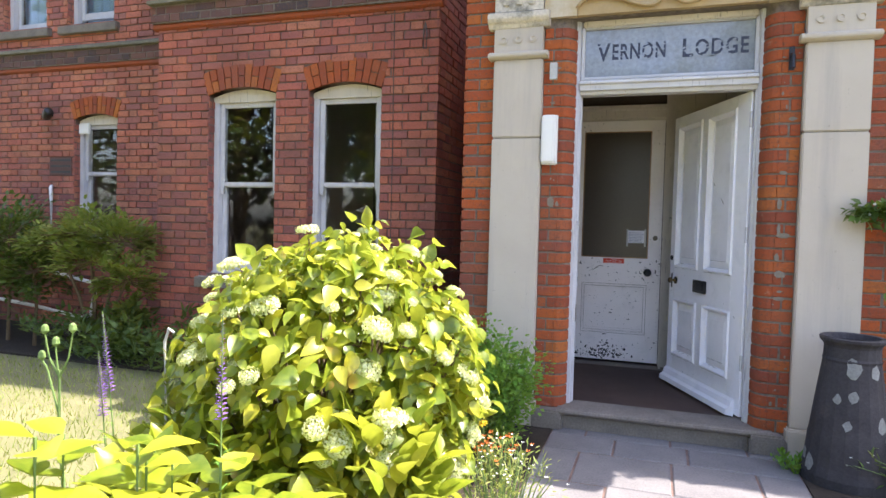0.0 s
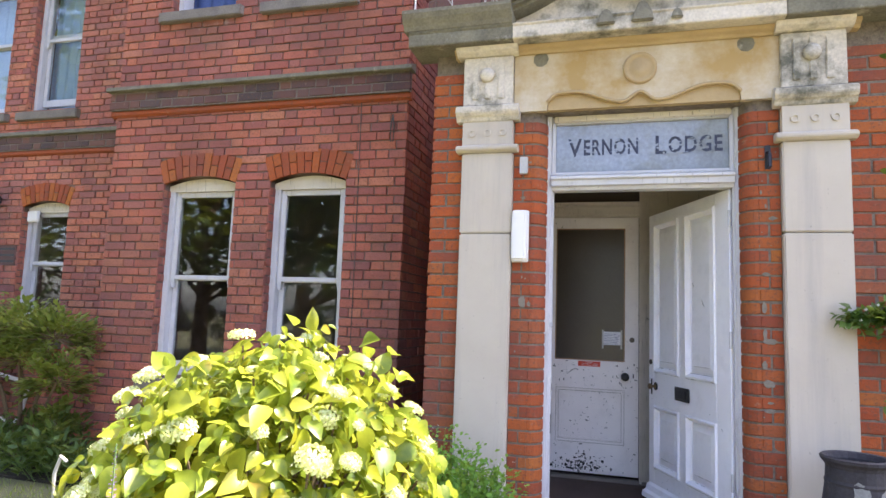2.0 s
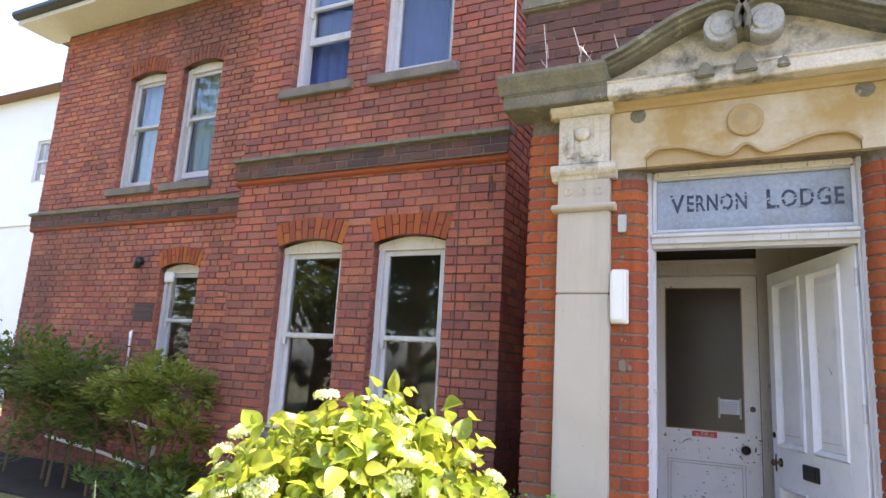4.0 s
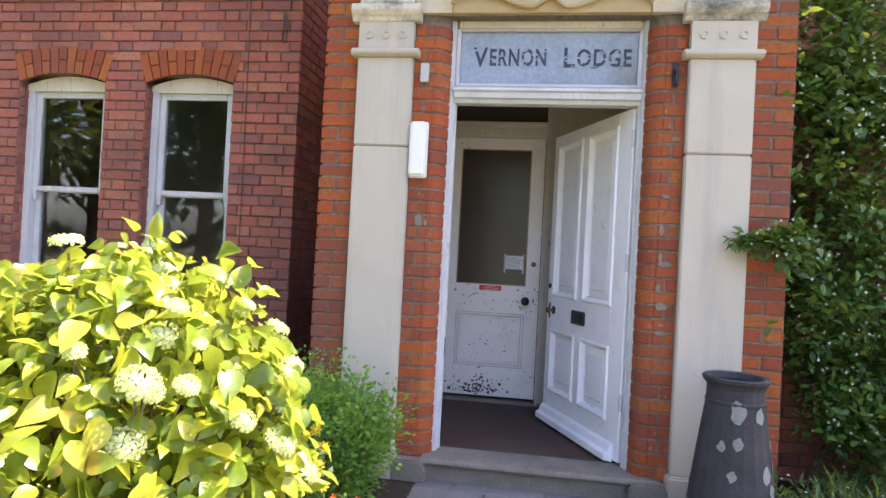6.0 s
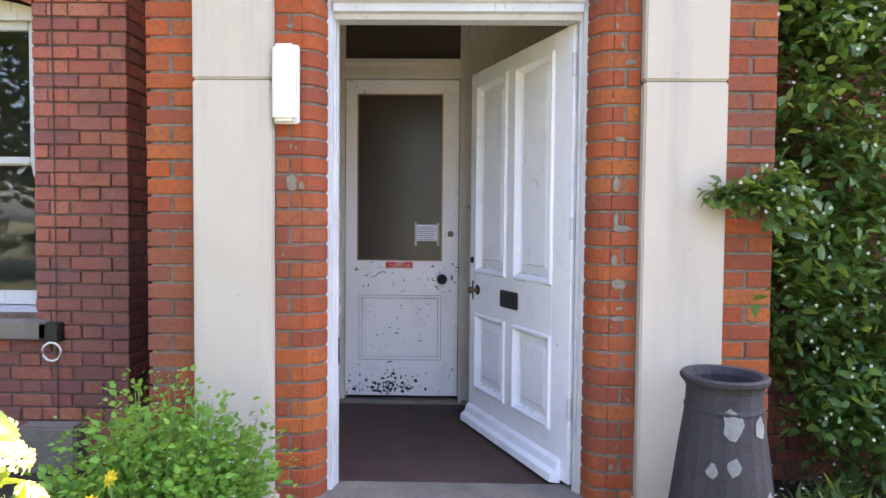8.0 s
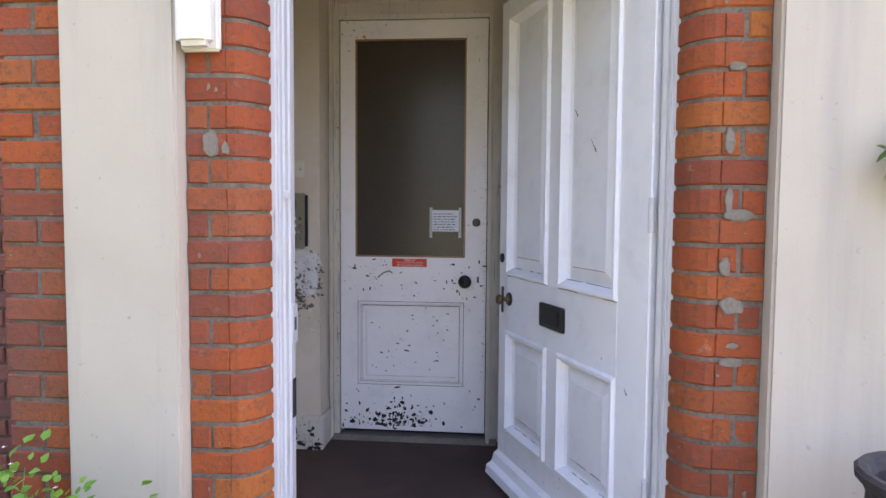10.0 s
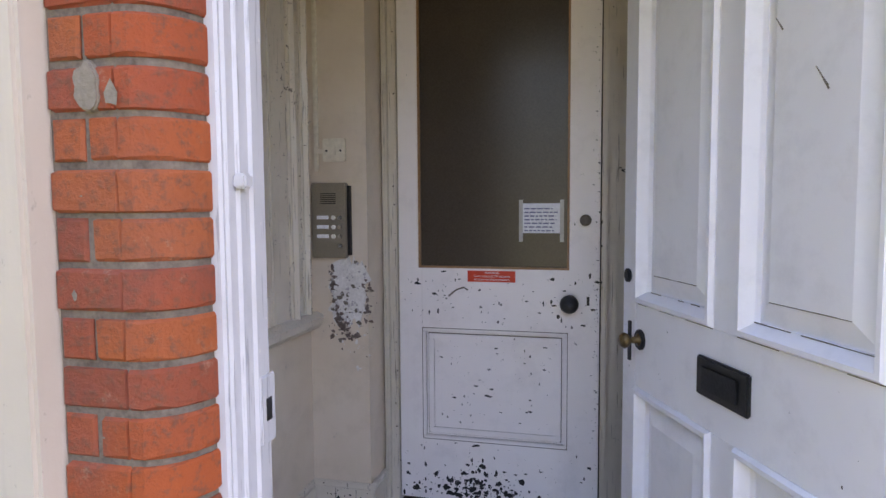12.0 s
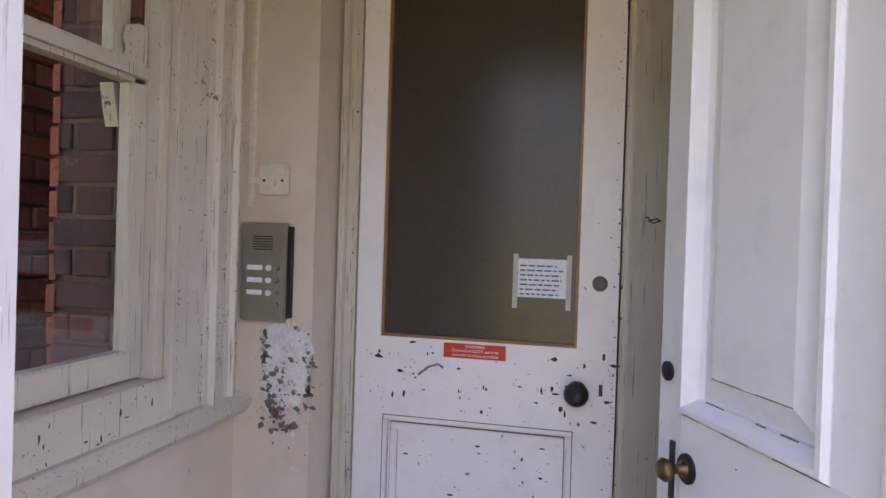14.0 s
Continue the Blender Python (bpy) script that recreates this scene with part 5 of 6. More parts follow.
rf = Shape().extrude([(YW - 0.6, WTOP + 0.14), (YW + 3.5, WTOP + 2.6), (YW + 5.5, WTOP + 2.6), (YW + 5.5, WTOP + 0.1), (YW, WTOP + 0.06)], 'x', WX0 - 0.5, WX1 + 0.2)
setting("wing_roof", rf, m_rooftile, "clay tiled roof of the wing", "roof")

# ---- main wall above and right of the porch ----
s = wall_boxes(Shape(), BX1, 5.0, 0, 8.5, 6.06, 6.3, [(-0.9, 0.3, 0.1, 2.95), (0.2, 1.0, 4.6, 6.2)])
setting("wall_main", s, m_mortar, "mortar core of the main house wall", "wall")
mb = brick_field(BX1, 5.0, 3.3, 8.5, 6.05, [(0.2, 1.0, 4.6, 6.2, 0.05, BAND)], rng)
tagged(part("main_bricks", mb, m_brick, None), "red bricks of the main house wall", "brickwork", "", "stuff")
sash_window("window_8", "white upstairs sash window above the porch", 0.2, 1.0, 4.6, 6.2, 0.05, 6.05, 5.4, (m_navy, [(0, 1)], "dark blue curtain"))
setting("main_roof", Shape().extrude([(5.6, 8.5), (9, 10.5), (12, 8.5)], 'x', BX1, 5.2), m_rooftile, "clay tiled main roof", "roof")
YR = 4.95
setting("wall_right", cube(1.355, 6.0, YR + 0.008, 6.04, 0, 6.0), m_mortar, "mortar core of the garden-side brick wall", "wall")
rb = brick_field(1.37, 4.6, 0.0, 5.6, YR, [], rng)
tagged(part("right_wall_bricks", rb, m_brick, None), "red bricks behind the evergreen climber", "brickwork", "", "stuff")

# far white house
fh = thing("rendered_house", "tall white rendered neighbouring house with a grey roof", "house")
part("wall", wall_boxes(Shape(), -30, -14.2, 0, 9.6, 12, 12.3, [(-17.6, -16.6, 6.6, 8.0), (-20.6, -19.6, 6.6, 8.0)]).box(-14.5, -14.2, 12.3, 20, 0, 9.6), m_render, fh)
part("roof", Shape().extrude([(11.5, 9.6), (16, 12.2), (20.5, 9.6)], 'x', -30.5, -13.8), m_rooftile, fh, "grey-brown pitched roof")
part("string", cube(-30, -14.18, 11.93, 12, 5.2, 5.35), m_render, fh)
for xw in (-17.6, -20.6):
    w_ = part("window", cube(xw, xw + 1.0, 12.1, 12.14, 6.6, 8.0), m_glass, fh)
    part("frame", wall_boxes(Shape(), xw, xw + 1.0, 6.6, 8.0, 12.05, 12.1, [(xw + 0.08, xw + 0.92, 6.68, 7.27), (xw + 0.08, xw + 0.92, 7.33, 7.92)]), m_white, w_)
dp = thing("downpipe", "black cast iron downpipe beside the bay", "pipe")
part("pipe", Shape().tube([(-1.5, 5.98, 3.3), (-1.5, 5.98, 8.2)], 0.045, n=10), m_black, dp, smooth=True)
for zz in (4.6, 6.2):
    part("collar", Shape().lathe([(0.058, 0), (0.058, 0.07)], 10, pose(-1.5, 5.98, zz)), m_black, dp)
wc = thing("white_cable", "thin white cable down the bay corner", "cable")
part("wire", Shape().tube([(BX1 + 0.012, YBAY + 0.02, 6.5), (BX1 + 0.014, YBAY + 0.02, 5.0), (BX1 + 0.02, YBAY + 0.02, 3.6)], 0.008, n=5), m_plastic, wc)
rw = random.Random(77)
for xw in (-1.2, -0.98, -0.93, -0.7):
    tw_ = thing("dry_weed", "dead pale weed stalk on the cornice", "plant", "dry weeds")
    h_ = rw.uniform(0.22, 0.5)
    part("stalk", Shape().tube([(xw, 4.3, 3.43), (xw + rw.uniform(-0.04, 0.04), 4.3, 3.43 + h_ * 0.5), (xw + rw.uniform(-0.06, 0.06), 4.28, 3.43 + h_)], 0.004, 0.002, 5), m_tape, tw_)
    for k in range(3):
        part("side_shoot", Shape().tube([(xw, 4.3, 3.45 + h_ * 0.2 * k), (xw + rw.uniform(-0.06, 0.06), 4.28, 3.5 + h_ * 0.25 * k)], 0.003, 0.0015, 4), m_tape, tw_)

# wall details
cam1 = thing("security_camera", "small black bullet camera on the wing wall", "camera")
part("body", Shape().lathe([(0.045, 0), (0.05, 0.02), (0.05, 0.16), (0.04, 0.18), (0.0, 0.18)], 14, pose(-7.0, YW - 0.1, 2.56, 72, 0, 60)), m_black, cam1, smooth=True)
part("bracket", cube(-7.06, -7.0, YW - 0.1, YW + 0.002, 2.58, 2.64), m_black, cam1)
vent = thing("wall_vent", "dark perforated air brick in the wing wall", "air brick")
part("grille", cube(-7.05, -6.7, YW - 0.006, YW + 0.01, 1.87, 2.09), m_darkbrick, vent)
for k in range(3):
    part("slot", cube(-7.03, -6.72, YW - 0.009, YW - 0.004, 1.9 + k * 0.07, 1.925 + k * 0.07), m_black, vent)
blk = thing("blind_box", "white roller blind box in the window head", "blind")
part("box", cube(-6.66, -6.5, YW + 0.05, YW + 0.088, 2.37, 2.5), m_plastic, blk, bevel=0.01)
pipe = thing("waste_pipe", "white plastic waste pipe on the wing wall", "pipe")
part("upper_pipe", Shape().tube([(-7.02, YW - 0.0, 1.74), (-6.98, YW - 0.05, 1.72), (-6.96, YW - 0.06, 1.64), (-6.96, YW - 0.06, 1.1)], 0.022, n=8), m_plastic, pipe, smooth=True)
p2 = thing("overflow_pipe", "white waste pipe bent along the wall", "pipe")
part("run", Shape().tube([(-8.3, YW - 0.05, 0.36), (-7.2, YW - 0.06, 0.27), (-6.4, YW - 0.06, 0.17), (-6.33, YW - 0.06, 0.22), (-6.25, YW - 0.06, 0.55), (-6.29, YW - 0.06, 0.6), (-6.9, YW - 0.06, 0.7)], 0.022, n=8), m_plastic, p2, smooth=True)
cable = thing("wall_cable", "thin brown cable clipped down the bay wall", "cable")
part("wire", Shape().tube([(-2.15, YBAY - 0.008, 3.2), (-2.14, YBAY - 0.008, 2.0), (-2.14, YBAY - 0.008, 0.3)], 0.004, n=5), m_dark, cable)
ring = thing("cable_loop", "dark iron hook hanging on the bay wall", "hook")
part("loop", Shape().tube([(-1.87, YBAY - 0.01, 3.05), (-1.885, YBAY - 0.012, 2.95), (-1.88, YBAY - 0.012, 2.83), (-1.86, YBAY - 0.012, 2.83), (-1.855, YBAY - 0.012, 2.95), (-1.87, YBAY - 0.01, 3.05)], 0.006, n=5), m_dark, ring)
lamp = thing("bulkhead_light", "slim white plastic bulkhead light on the pilaster edge", "wall light")
part("base", cube(-0.762, -0.655, YB - 0.025, YB + 0.0, 1.805, 2.135), m_plastic, lamp, bevel=0.006)
part("diffuser", cube(-0.757, -0.66, YB - 0.075, YB - 0.025, 1.81, 2.13), m_plastic, lamp, "white ribbed diffuser", 0.015)
jb = thing("junction_box", "small grey junction box on the brick pier", "box")
part("box", cube(-0.72, -0.67, YB - 0.03, YB + 0.004, 2.37, 2.48), m_tape, jb, bevel=0.004)
hb = thing("bell_hook", "rusty iron bracket on the brick pier", "bracket")
part("arm", Shape().tube([(0.72, YB + 0.01, 2.46), (0.72, YB - 0.05, 2.44), (0.72, YB - 0.06, 2.36)], 0.012, n=6), m_iron, hb)
part("plate", cube(0.705, 0.735, YB - 0.008, YB + 0.006, 2.36, 2.5), m_iron, hb)

sbx = thing("outdoor_socket_box", "dark outdoor socket box with a white cable loop", "socket box")
part("box", cube(-2.21, -2.10, YBAY - 0.06, YBAY + 0.004, 0.74, 0.84), m_iron, sbx, bevel=0.006)
part("cable", Shape().tube([(-2.13 + 0.05 * math.cos(a * 0.6), YBAY - 0.07, 0.69 + 0.05 * math.sin(a * 0.6)) for a in range(12)], 0.006, n=5), m_plastic, sbx, "coiled white cable", smooth=True)
plb = thing("plinth_block", "worn stone block at the foot of the bay", "stone")
part("block", cube(-2.3, -1.98, YBAY - 0.12, YBAY + 0.0, 0.04, 0.3), m_step, plb, bevel=0.015)

# ---- chimney pot ----
pot = thing("chimney_pot", "tall dark tapered chimney pot with pale lichen patches", "chimney pot", m=pose(1.02, 3.98, GZ))
part("body", Shape().lathe([(0.225, 0.0), (0.225, 0.05), (0.212, 0.1), (0.16, 0.5), (0.138, 0.655), (0.142, 0.668), (0.136, 0.68), (0.134, 0.735), (0.14, 0.75), (0.156, 0.768), (0.158, 0.782), (0.15, 0.79), (0.132, 0.786), (0.12, 0.76), (0.12, 0.5)], 20), m_pot, pot, smooth=False)
rp = random.Random(4)
for k in range(16):
    a, zz = rp.uniform(math.pi * 0.75, math.pi * 1.9), rp.choice((0.12, 0.25, 0.38, 0.5, 0.6)) + rp.uniform(-0.04, 0.04)
    r = 0.212 - (zz - 0.1) * 0.1333 + 0.003
    sz = rp.uniform(0.02, 0.045)
    n = 10
    ring_ = [(sz * rp.uniform(0.6, 1.1) * math.cos(2 * math.pi * i / n), 1.35 * sz * rp.uniform(0.6, 1.1) * math.sin(2 * math.pi * i / n)) for i in range(n)]
    vs_ = [((r - 0.1405 * q) * math.cos(a + p / r), (r - 0.1405 * q) * math.sin(a + p / r), zz + q) for p, q in ring_]
    part("lichen_patch", Shape().add(vs_ + [(r * math.cos(a), r * math.sin(a), zz)], [(i, (i + 1) % n, n) for i in range(n)]), m_patch, pot, "pale lichen patch")


# ---- plants ----
def leaf_shape(length, width, fold=0.25, droop=0.2, rows=4):
    """An ovate leaf along +y from the origin, folded along its midrib: rows of three points and a tip."""
    vs, fs = [(0, 0, 0)], []
    for i in range(1, rows):
        t = i / rows
        w = width * 0.54 * math.sin(math.pi * t ** 0.78) ** 0.85 * (1 - 0.3 * t ** 3)
        z = -droop * length * t * t
        vs += [(-w, length * t, z + fold * w), (0, length * t, z), (w, length * t, z + fold * w)]
    vs.append((0, length, -droop * length))
    fs += [(0, 2, 1), (0, 3, 2)]
    for i in range(rows - 2):
        k = 1 + 3 * i
        fs += [(k, k + 1, k + 4, k + 3), (k + 1, k + 2, k + 5, k + 4)]
    k = 1 + 3 * (rows - 2)
    fs += [(k, k + 1, len(vs) - 1), (k + 1, k + 2, len(vs) - 1)]
    return vs, fs


def aim(p, d, spin, scale=1.0):
    """A pose at p whose +y looks along d."""
    d = Vector(d).normalized()
    q = d.to_track_quat('Y', 'Z')
    return Matrix.Translation(p) @ q.to_matrix().to_4x4() @ Matrix.Rotation(spin, 4, 'Y') @ Matrix.Scale(scale, 4)


def fast_add(s, vs, fs, m):
    k = len(s.v)
    a = np.array(m)
    pts = np.array(vs) @ a[:3, :3].T + a[:3, 3]
    s.v += [tuple(p) for p in pts]
    s.f += [tuple(i + k for i in f) for f in fs]


def leaf_out(r, p, centre, up=0.25, size=1.0):
    d = (Vector(p) - Vector(centre))
    d = d.normalized() if d.length > 1e-4 else Vector((0, 0, 1))
    d = Vector((d.x + r.uniform(-0.6, 0.6), d.y + r.uniform(-0.6, 0.6), d.z * 0.6 + up + r.uniform(-0.5, 0.4)))
    return aim(p, d, r.uniform(-0.5, 0.5), size)


def leaf_face(r, p, centre, size=1.0):
    """A leaf whose face looks outwards and up, its tip hanging sideways or down."""
    o = (Vector(p) - Vector(centre)).normalized()
    n = Vector((o.x * 0.6 + r.gauss(0, 0.48), o.y * 0.6 + r.gauss(0, 0.48), 0.62 + r.gauss(0, 0.38))).normalized()
    d = Vector((o.x * 0.6 + r.gauss(0, 0.7), o.y * 0.6 + r.gauss(0, 0.7), r.gauss(-0.35, 0.5)))
    d = (d - n * d.dot(n)).normalized()
    x = d.cross(n)
    m = Matrix((x, d, n)).transposed().to_4x4()
    return Matrix.Translation(p) @ m @ Matrix.Scale(size, 4)


# hydrangea
def floret_ball(r, rad):
    s = Shape()
    for i in range(46):
        z = 1 - (i + 0.5) / 46 * 1.1
        a = i * 2.39996
        q = math.sqrt(max(0, 1 - z * z))
        d = Vector((q * math.cos(a), q * math.sin(a), z))
        c = d * rad * r.uniform(0.88, 1.05)
        c.z *= 0.3 + 0.1 * math.sin(a * 2)
        m = aim(c, d, r.uniform(0, 3))
        w = rad * 0.27
        # four petals set round the floret's axis (its local y)
        for k in range(4):
            mm = m @ Matrix.Rotation(k * math.pi / 2, 4, 'Y')
            fast_add(s, [(0, 0, 0), (w, w * 0.25, -w * 0.5), (w * 1.25, w * 0.35, 0), (w, w * 0.25, w * 0.5)], [(0, 1, 2, 3)], mm)
    return s


hyd = thing("hydrangea", "large sunlit hydrangea bush with pale lime flower heads", "shrub")
r = random.Random(11)
HC = Vector((-1.3, 2.42, 0.72))
HR = Vector((0.6, 0.56, 0.6))
st = Shape()
crown_pts = []
for k in range(56):
    a, e = r.uniform(0, 2 * math.pi), math.asin(r.uniform(0.1, 0.99))
    tip = HC + Vector((HR.x * math.cos(e) * math.cos(a), HR.y * math.cos(e) * math.sin(a), HR.z * math.sin(e))) * r.uniform(0.85, 1.02)
    base = Vector((HC.x + r.uniform(-0.15, 0.15), HC.y + r.uniform(-0.15, 0.15), GZ - 0.02))
    st.tube([base, base.lerp(tip, 0.5) + Vector((0, 0, -0.06)), tip], 0.008, 0.004, 5)
    crown_pts.append(tip)
part("stemwork", st, m_wood_stem, hyd, "woody brown stems", kind="stuff")
lv, lf = leaf_shape(0.098, 0.06, 0.36, 0.32, 6)
leaf_me = Shape().add(lv, lf).mesh("leaf", m_hyd_o, smooth=True)
rest = Shape()
count = 0
for k in range(5200):
    a = r.uniform(0, 2 * math.pi)
    sz = r.uniform(-0.9, 1)
    q = math.sqrt(1 - sz * sz)
    lump = 1 + 0.07 * math.sin(3 * a + 1.3) * q + 0.06 * math.sin(5 * a + 7 * sz) + 0.07 * math.cos(a - 0.4) * max(0, sz)
    rad = r.uniform(0.8, 1.04) + (0.05 if k % 17 == 0 else 0) if k % 4 else r.uniform(0.45, 0.85)
    p = HC + Vector((HR.x * q * math.cos(a), HR.y * q * math.sin(a), HR.z * sz)) * rad * lump
    if p.z < 0.12:
        continue
    m = leaf_face(r, p, HC, 0.42 + 0.75 * r.random() ** 1.5) if k % 4 else leaf_out(r, p, HC, 0.25, r.uniform(0.5, 1.0))
    if count < 300 and p.x > HC.x - 0.35 and p.y < HC.y + 0.35 and rad > 0.8:
        ob = new("leaf", leaf_me)
        ob.parent = hyd
        ob.matrix_local = m
        count += 1
    else:
        fast_add(rest, lv, lf, m)
# lower skirt of large leaves towards the lawn
for cx, cy, cz, n, rx in ((-1.5, 1.75, 0.3, 230, 0.38), (-1.1, 1.62, 0.2, 150, 0.32), (-0.9, 2.05, 0.4, 170, 0.26), (-1.8, 2.15, 0.3, 120, 0.28)):
    for k in range(n):
        a, sz = r.uniform(0, 2 * math.pi), r.uniform(-0.3, 1)
        q = math.sqrt(1 - sz * sz)
        p = Vector((cx, cy, cz)) + Vector((rx * q * math.cos(a), rx * q * math.sin(a), 0.3 * sz)) * r.uniform(0.6, 1.05)
        fast_add(rest, lv, lf, leaf_out(r, p, (cx, cy, cz - 0.1), 0.5, r.uniform(0.8, 1.4)))
part("foliage", rest, m_hyd, hyd, "broad lime-green leaves", smooth=True, kind="stuff")
balls = [floret_ball(random.Random(20 + i), 0.046).mesh("flower_head", m_bloom) for i in range(3)]
for k in range(96):
    if k < len(crown_pts):
        tip = crown_pts[k]
        if tip.z < 0.85:
            tip = tip + Vector((0, 0, 0.05))
        p = HC + (tip - HC) * r.uniform(1.02, 1.08)
    else:
        a, zz = r.uniform(math.pi * 0.85, 2.2 * math.pi), r.uniform(-0.3, 0.5)
        q = math.sqrt(1 - min(0.9, (zz / HR.z) ** 2))
        p = HC + Vector((HR.x * q * math.cos(a), HR.y * q * math.sin(a), zz)) * 1.09
    ob = new("flower_head", balls[k % 3])
    ob.parent = hyd
    ob.matrix_local = aim(p, (p - HC) + Vector((0, 0, 0.6)), 0) @ Matrix.Rotation(radians(-90), 4, 'X') @ Matrix.Scale(0.45 + 0.75 * r.random() ** 1.4, 4)
big = new("flower_head", balls[1])
big.parent = hyd
big.matrix_local = pose(-0.84, 2.0, 0.72) @ Matrix.Scale(1.25, 4)

yh = thing("young_hydrangea", "low sunlit hydrangea shoots with large fresh leaves", "shrub")
ys, yl = Shape(), Shape()
bv, bf = leaf_shape(0.125, 0.085, 0.25, 0.2, 5)
for cx, cy, crest in ((-1.2, 0.98, 1.05), (-1.05, 1.1, 1.02), (-1.32, 1.15, 0.99), (-0.95, 1.25, 0.94), (-1.15, 1.32, 0.89), (-0.8, 1.32, 0.82), (-1.4, 0.95, 1.01), (-0.72, 1.5, 0.71), (-1.0, 1.45, 0.81), (-1.12, 1.2, 0.95), (-1.28, 1.4, 0.89), (-0.88, 1.4, 0.79)):
    top_z = crest - 0.13
    ys.tube([(cx + 0.05, cy + 0.05, GZ - 0.03), (cx, cy, top_z * 0.5), (cx, cy, top_z)], 0.007, 0.004, 5)
    for k in range(18):
        u = 1 - 0.03 * k
        a = k * 1.62 + cx * 7
        d = Vector((math.cos(a), math.sin(a), 0.42 - 0.05 * k))
        fast_add(yl, bv, bf, aim((cx, cy, top_z * u), d, r.uniform(-0.3, 0.3), r.uniform(0.6, 1.1)))
part("stemwork", ys, m_green_stem, yh, kind="stuff")
part("foliage", yl, m_hyd, yh, smooth=True, kind="stuff")


def fine_plant(name, label, cx, cy, rx, ry, h, n, material, seed, leaf=(0.03, 0.012), stems=30, flowers=None, category="plant", up=0.6, base=GZ):
    t = thing(name, label, category)
    r = random.Random(seed)
    st, fo, fl = Shape(), Shape(), Shape()
    v, f = leaf_shape(leaf[0], leaf[1], 0.2, 0.2, 3)
    per = max(1, n // stems)
    for k in range(stems):
        a, q = r.uniform(0, 2 * math.pi), math.sqrt(r.random())
        bx, by = cx + rx * 0.5 * q * math.cos(a), cy + ry * 0.5 * q * math.sin(a)
        tip = Vector((cx + rx * q * math.cos(a) * 1.1, cy + ry * q * math.sin(a) * 1.1, base + h * r.uniform(0.55, 1.0) * (1 - 0.35 * q)))
        b = Vector((bx, by, base - 0.03))
        mid = b.lerp(tip, 0.55) + Vector((0, 0, 0.08 * h))
        st.tube([b, mid, tip], 0.003, 0.0015, 4)
        for j in range(per):
            u = r.uniform(0.12, 1.0)
            p = b.lerp(mid, u / 0.55) if u < 0.55 else mid.lerp(tip, (u - 0.55) / 0.45)
            off = Vector((r.gauss(0, 1), r.gauss(0, 1), r.gauss(0, 0.6))) * 0.05 * h * 1.2
            d = Vector((off.x, off.y, off.z + up * 0.05))
            fast_add(fo, v, f, aim(p + off, d, r.uniform(-1, 1), r.uniform(0.6, 1.3)))
        if flowers and r.random() < flowers[1]:
            for j in range(flowers[2]):
                p = tip + Vector((r.gauss(0, 0.03), r.gauss(0, 0.03), r.gauss(0.01, 0.02)))
                for w in range(5):
                    fast_add(fl, [(0, 0, 0), (flowers[3], 0.1 * flowers[3], -0.4 * flowers[3]), (flowers[3] * 1.2, 0, 0.4 * flowers[3])], [(0, 1, 2)], Matrix.Translation(p) @ Matrix.Rotation(w * 1.257, 4, 'Z') @ Matrix.Rotation(-0.3, 4, 'Y') @ Matrix.Rotation(1.2, 4, 'X'))
    part("stemwork", st, m_green_stem, t, kind="stuff")
    part("foliage", fo, material, t, smooth=True, kind="stuff")
    if flowers:
        part("blossom", fl, flowers[0], t, flowers[4], kind="stuff")
    return t


fine_plant("feverfew_clump", "airy fine-leaved green herb in front of the pilaster", -1.05, 3.86, 0.36, 0.3, 0.86, 14000, m_herb, 31, (0.029, 0.019), 150, (m_whitepetal, 0.2, 2, 0.005, "tiny whitish flowers"))
fine_plant("leafy_herb", "low dark green leaves under the hydrangea", -1.2, 3.35, 0.4, 0.35, 0.62, 1500, m_dkshrub, 33, (0.05, 0.022), 40)
fine_plant("straw_flower_tuft", "pale dry flower tuft at the path edge", -0.62, 2.75, 0.22, 0.3, 0.45, 1000, m_grass, 35, (0.035, 0.006), 60, (m_whitepetal, 0.6, 2, 0.007, "cream seed heads"))
fine_plant("red_flower_plant", "small plant with orange-red flowers", -0.75, 3.25, 0.12, 0.14, 0.3, 200, m_dkshrub, 36, (0.03, 0.012), 14, (m_redpetal, 0.9, 3, 0.014, "orange-red flowers"))
fine_plant("lobelia_weeds", "low weeds with small white flowers beside the pot", 1.75, 3.95, 0.75, 0.5, 0.36, 2600, m_dkshrub, 37, (0.075, 0.014), 130, (m_whitepetal, 0.3, 2, 0.008, "small white flowers"))
fine_plant("creeping_weed", "creeping green weed at the foot of the pilaster", 0.82, 4.05, 0.18, 0.12, 0.12, 260, m_herb, 38, (0.028, 0.018), 20)
fine_plant("border_ferns", "low shaded ferny growth below the shrub", -4.4, 4.7, 1.6, 0.4, 0.62, 2200, m_dkshrub, 39, (0.09, 0.03), 70)

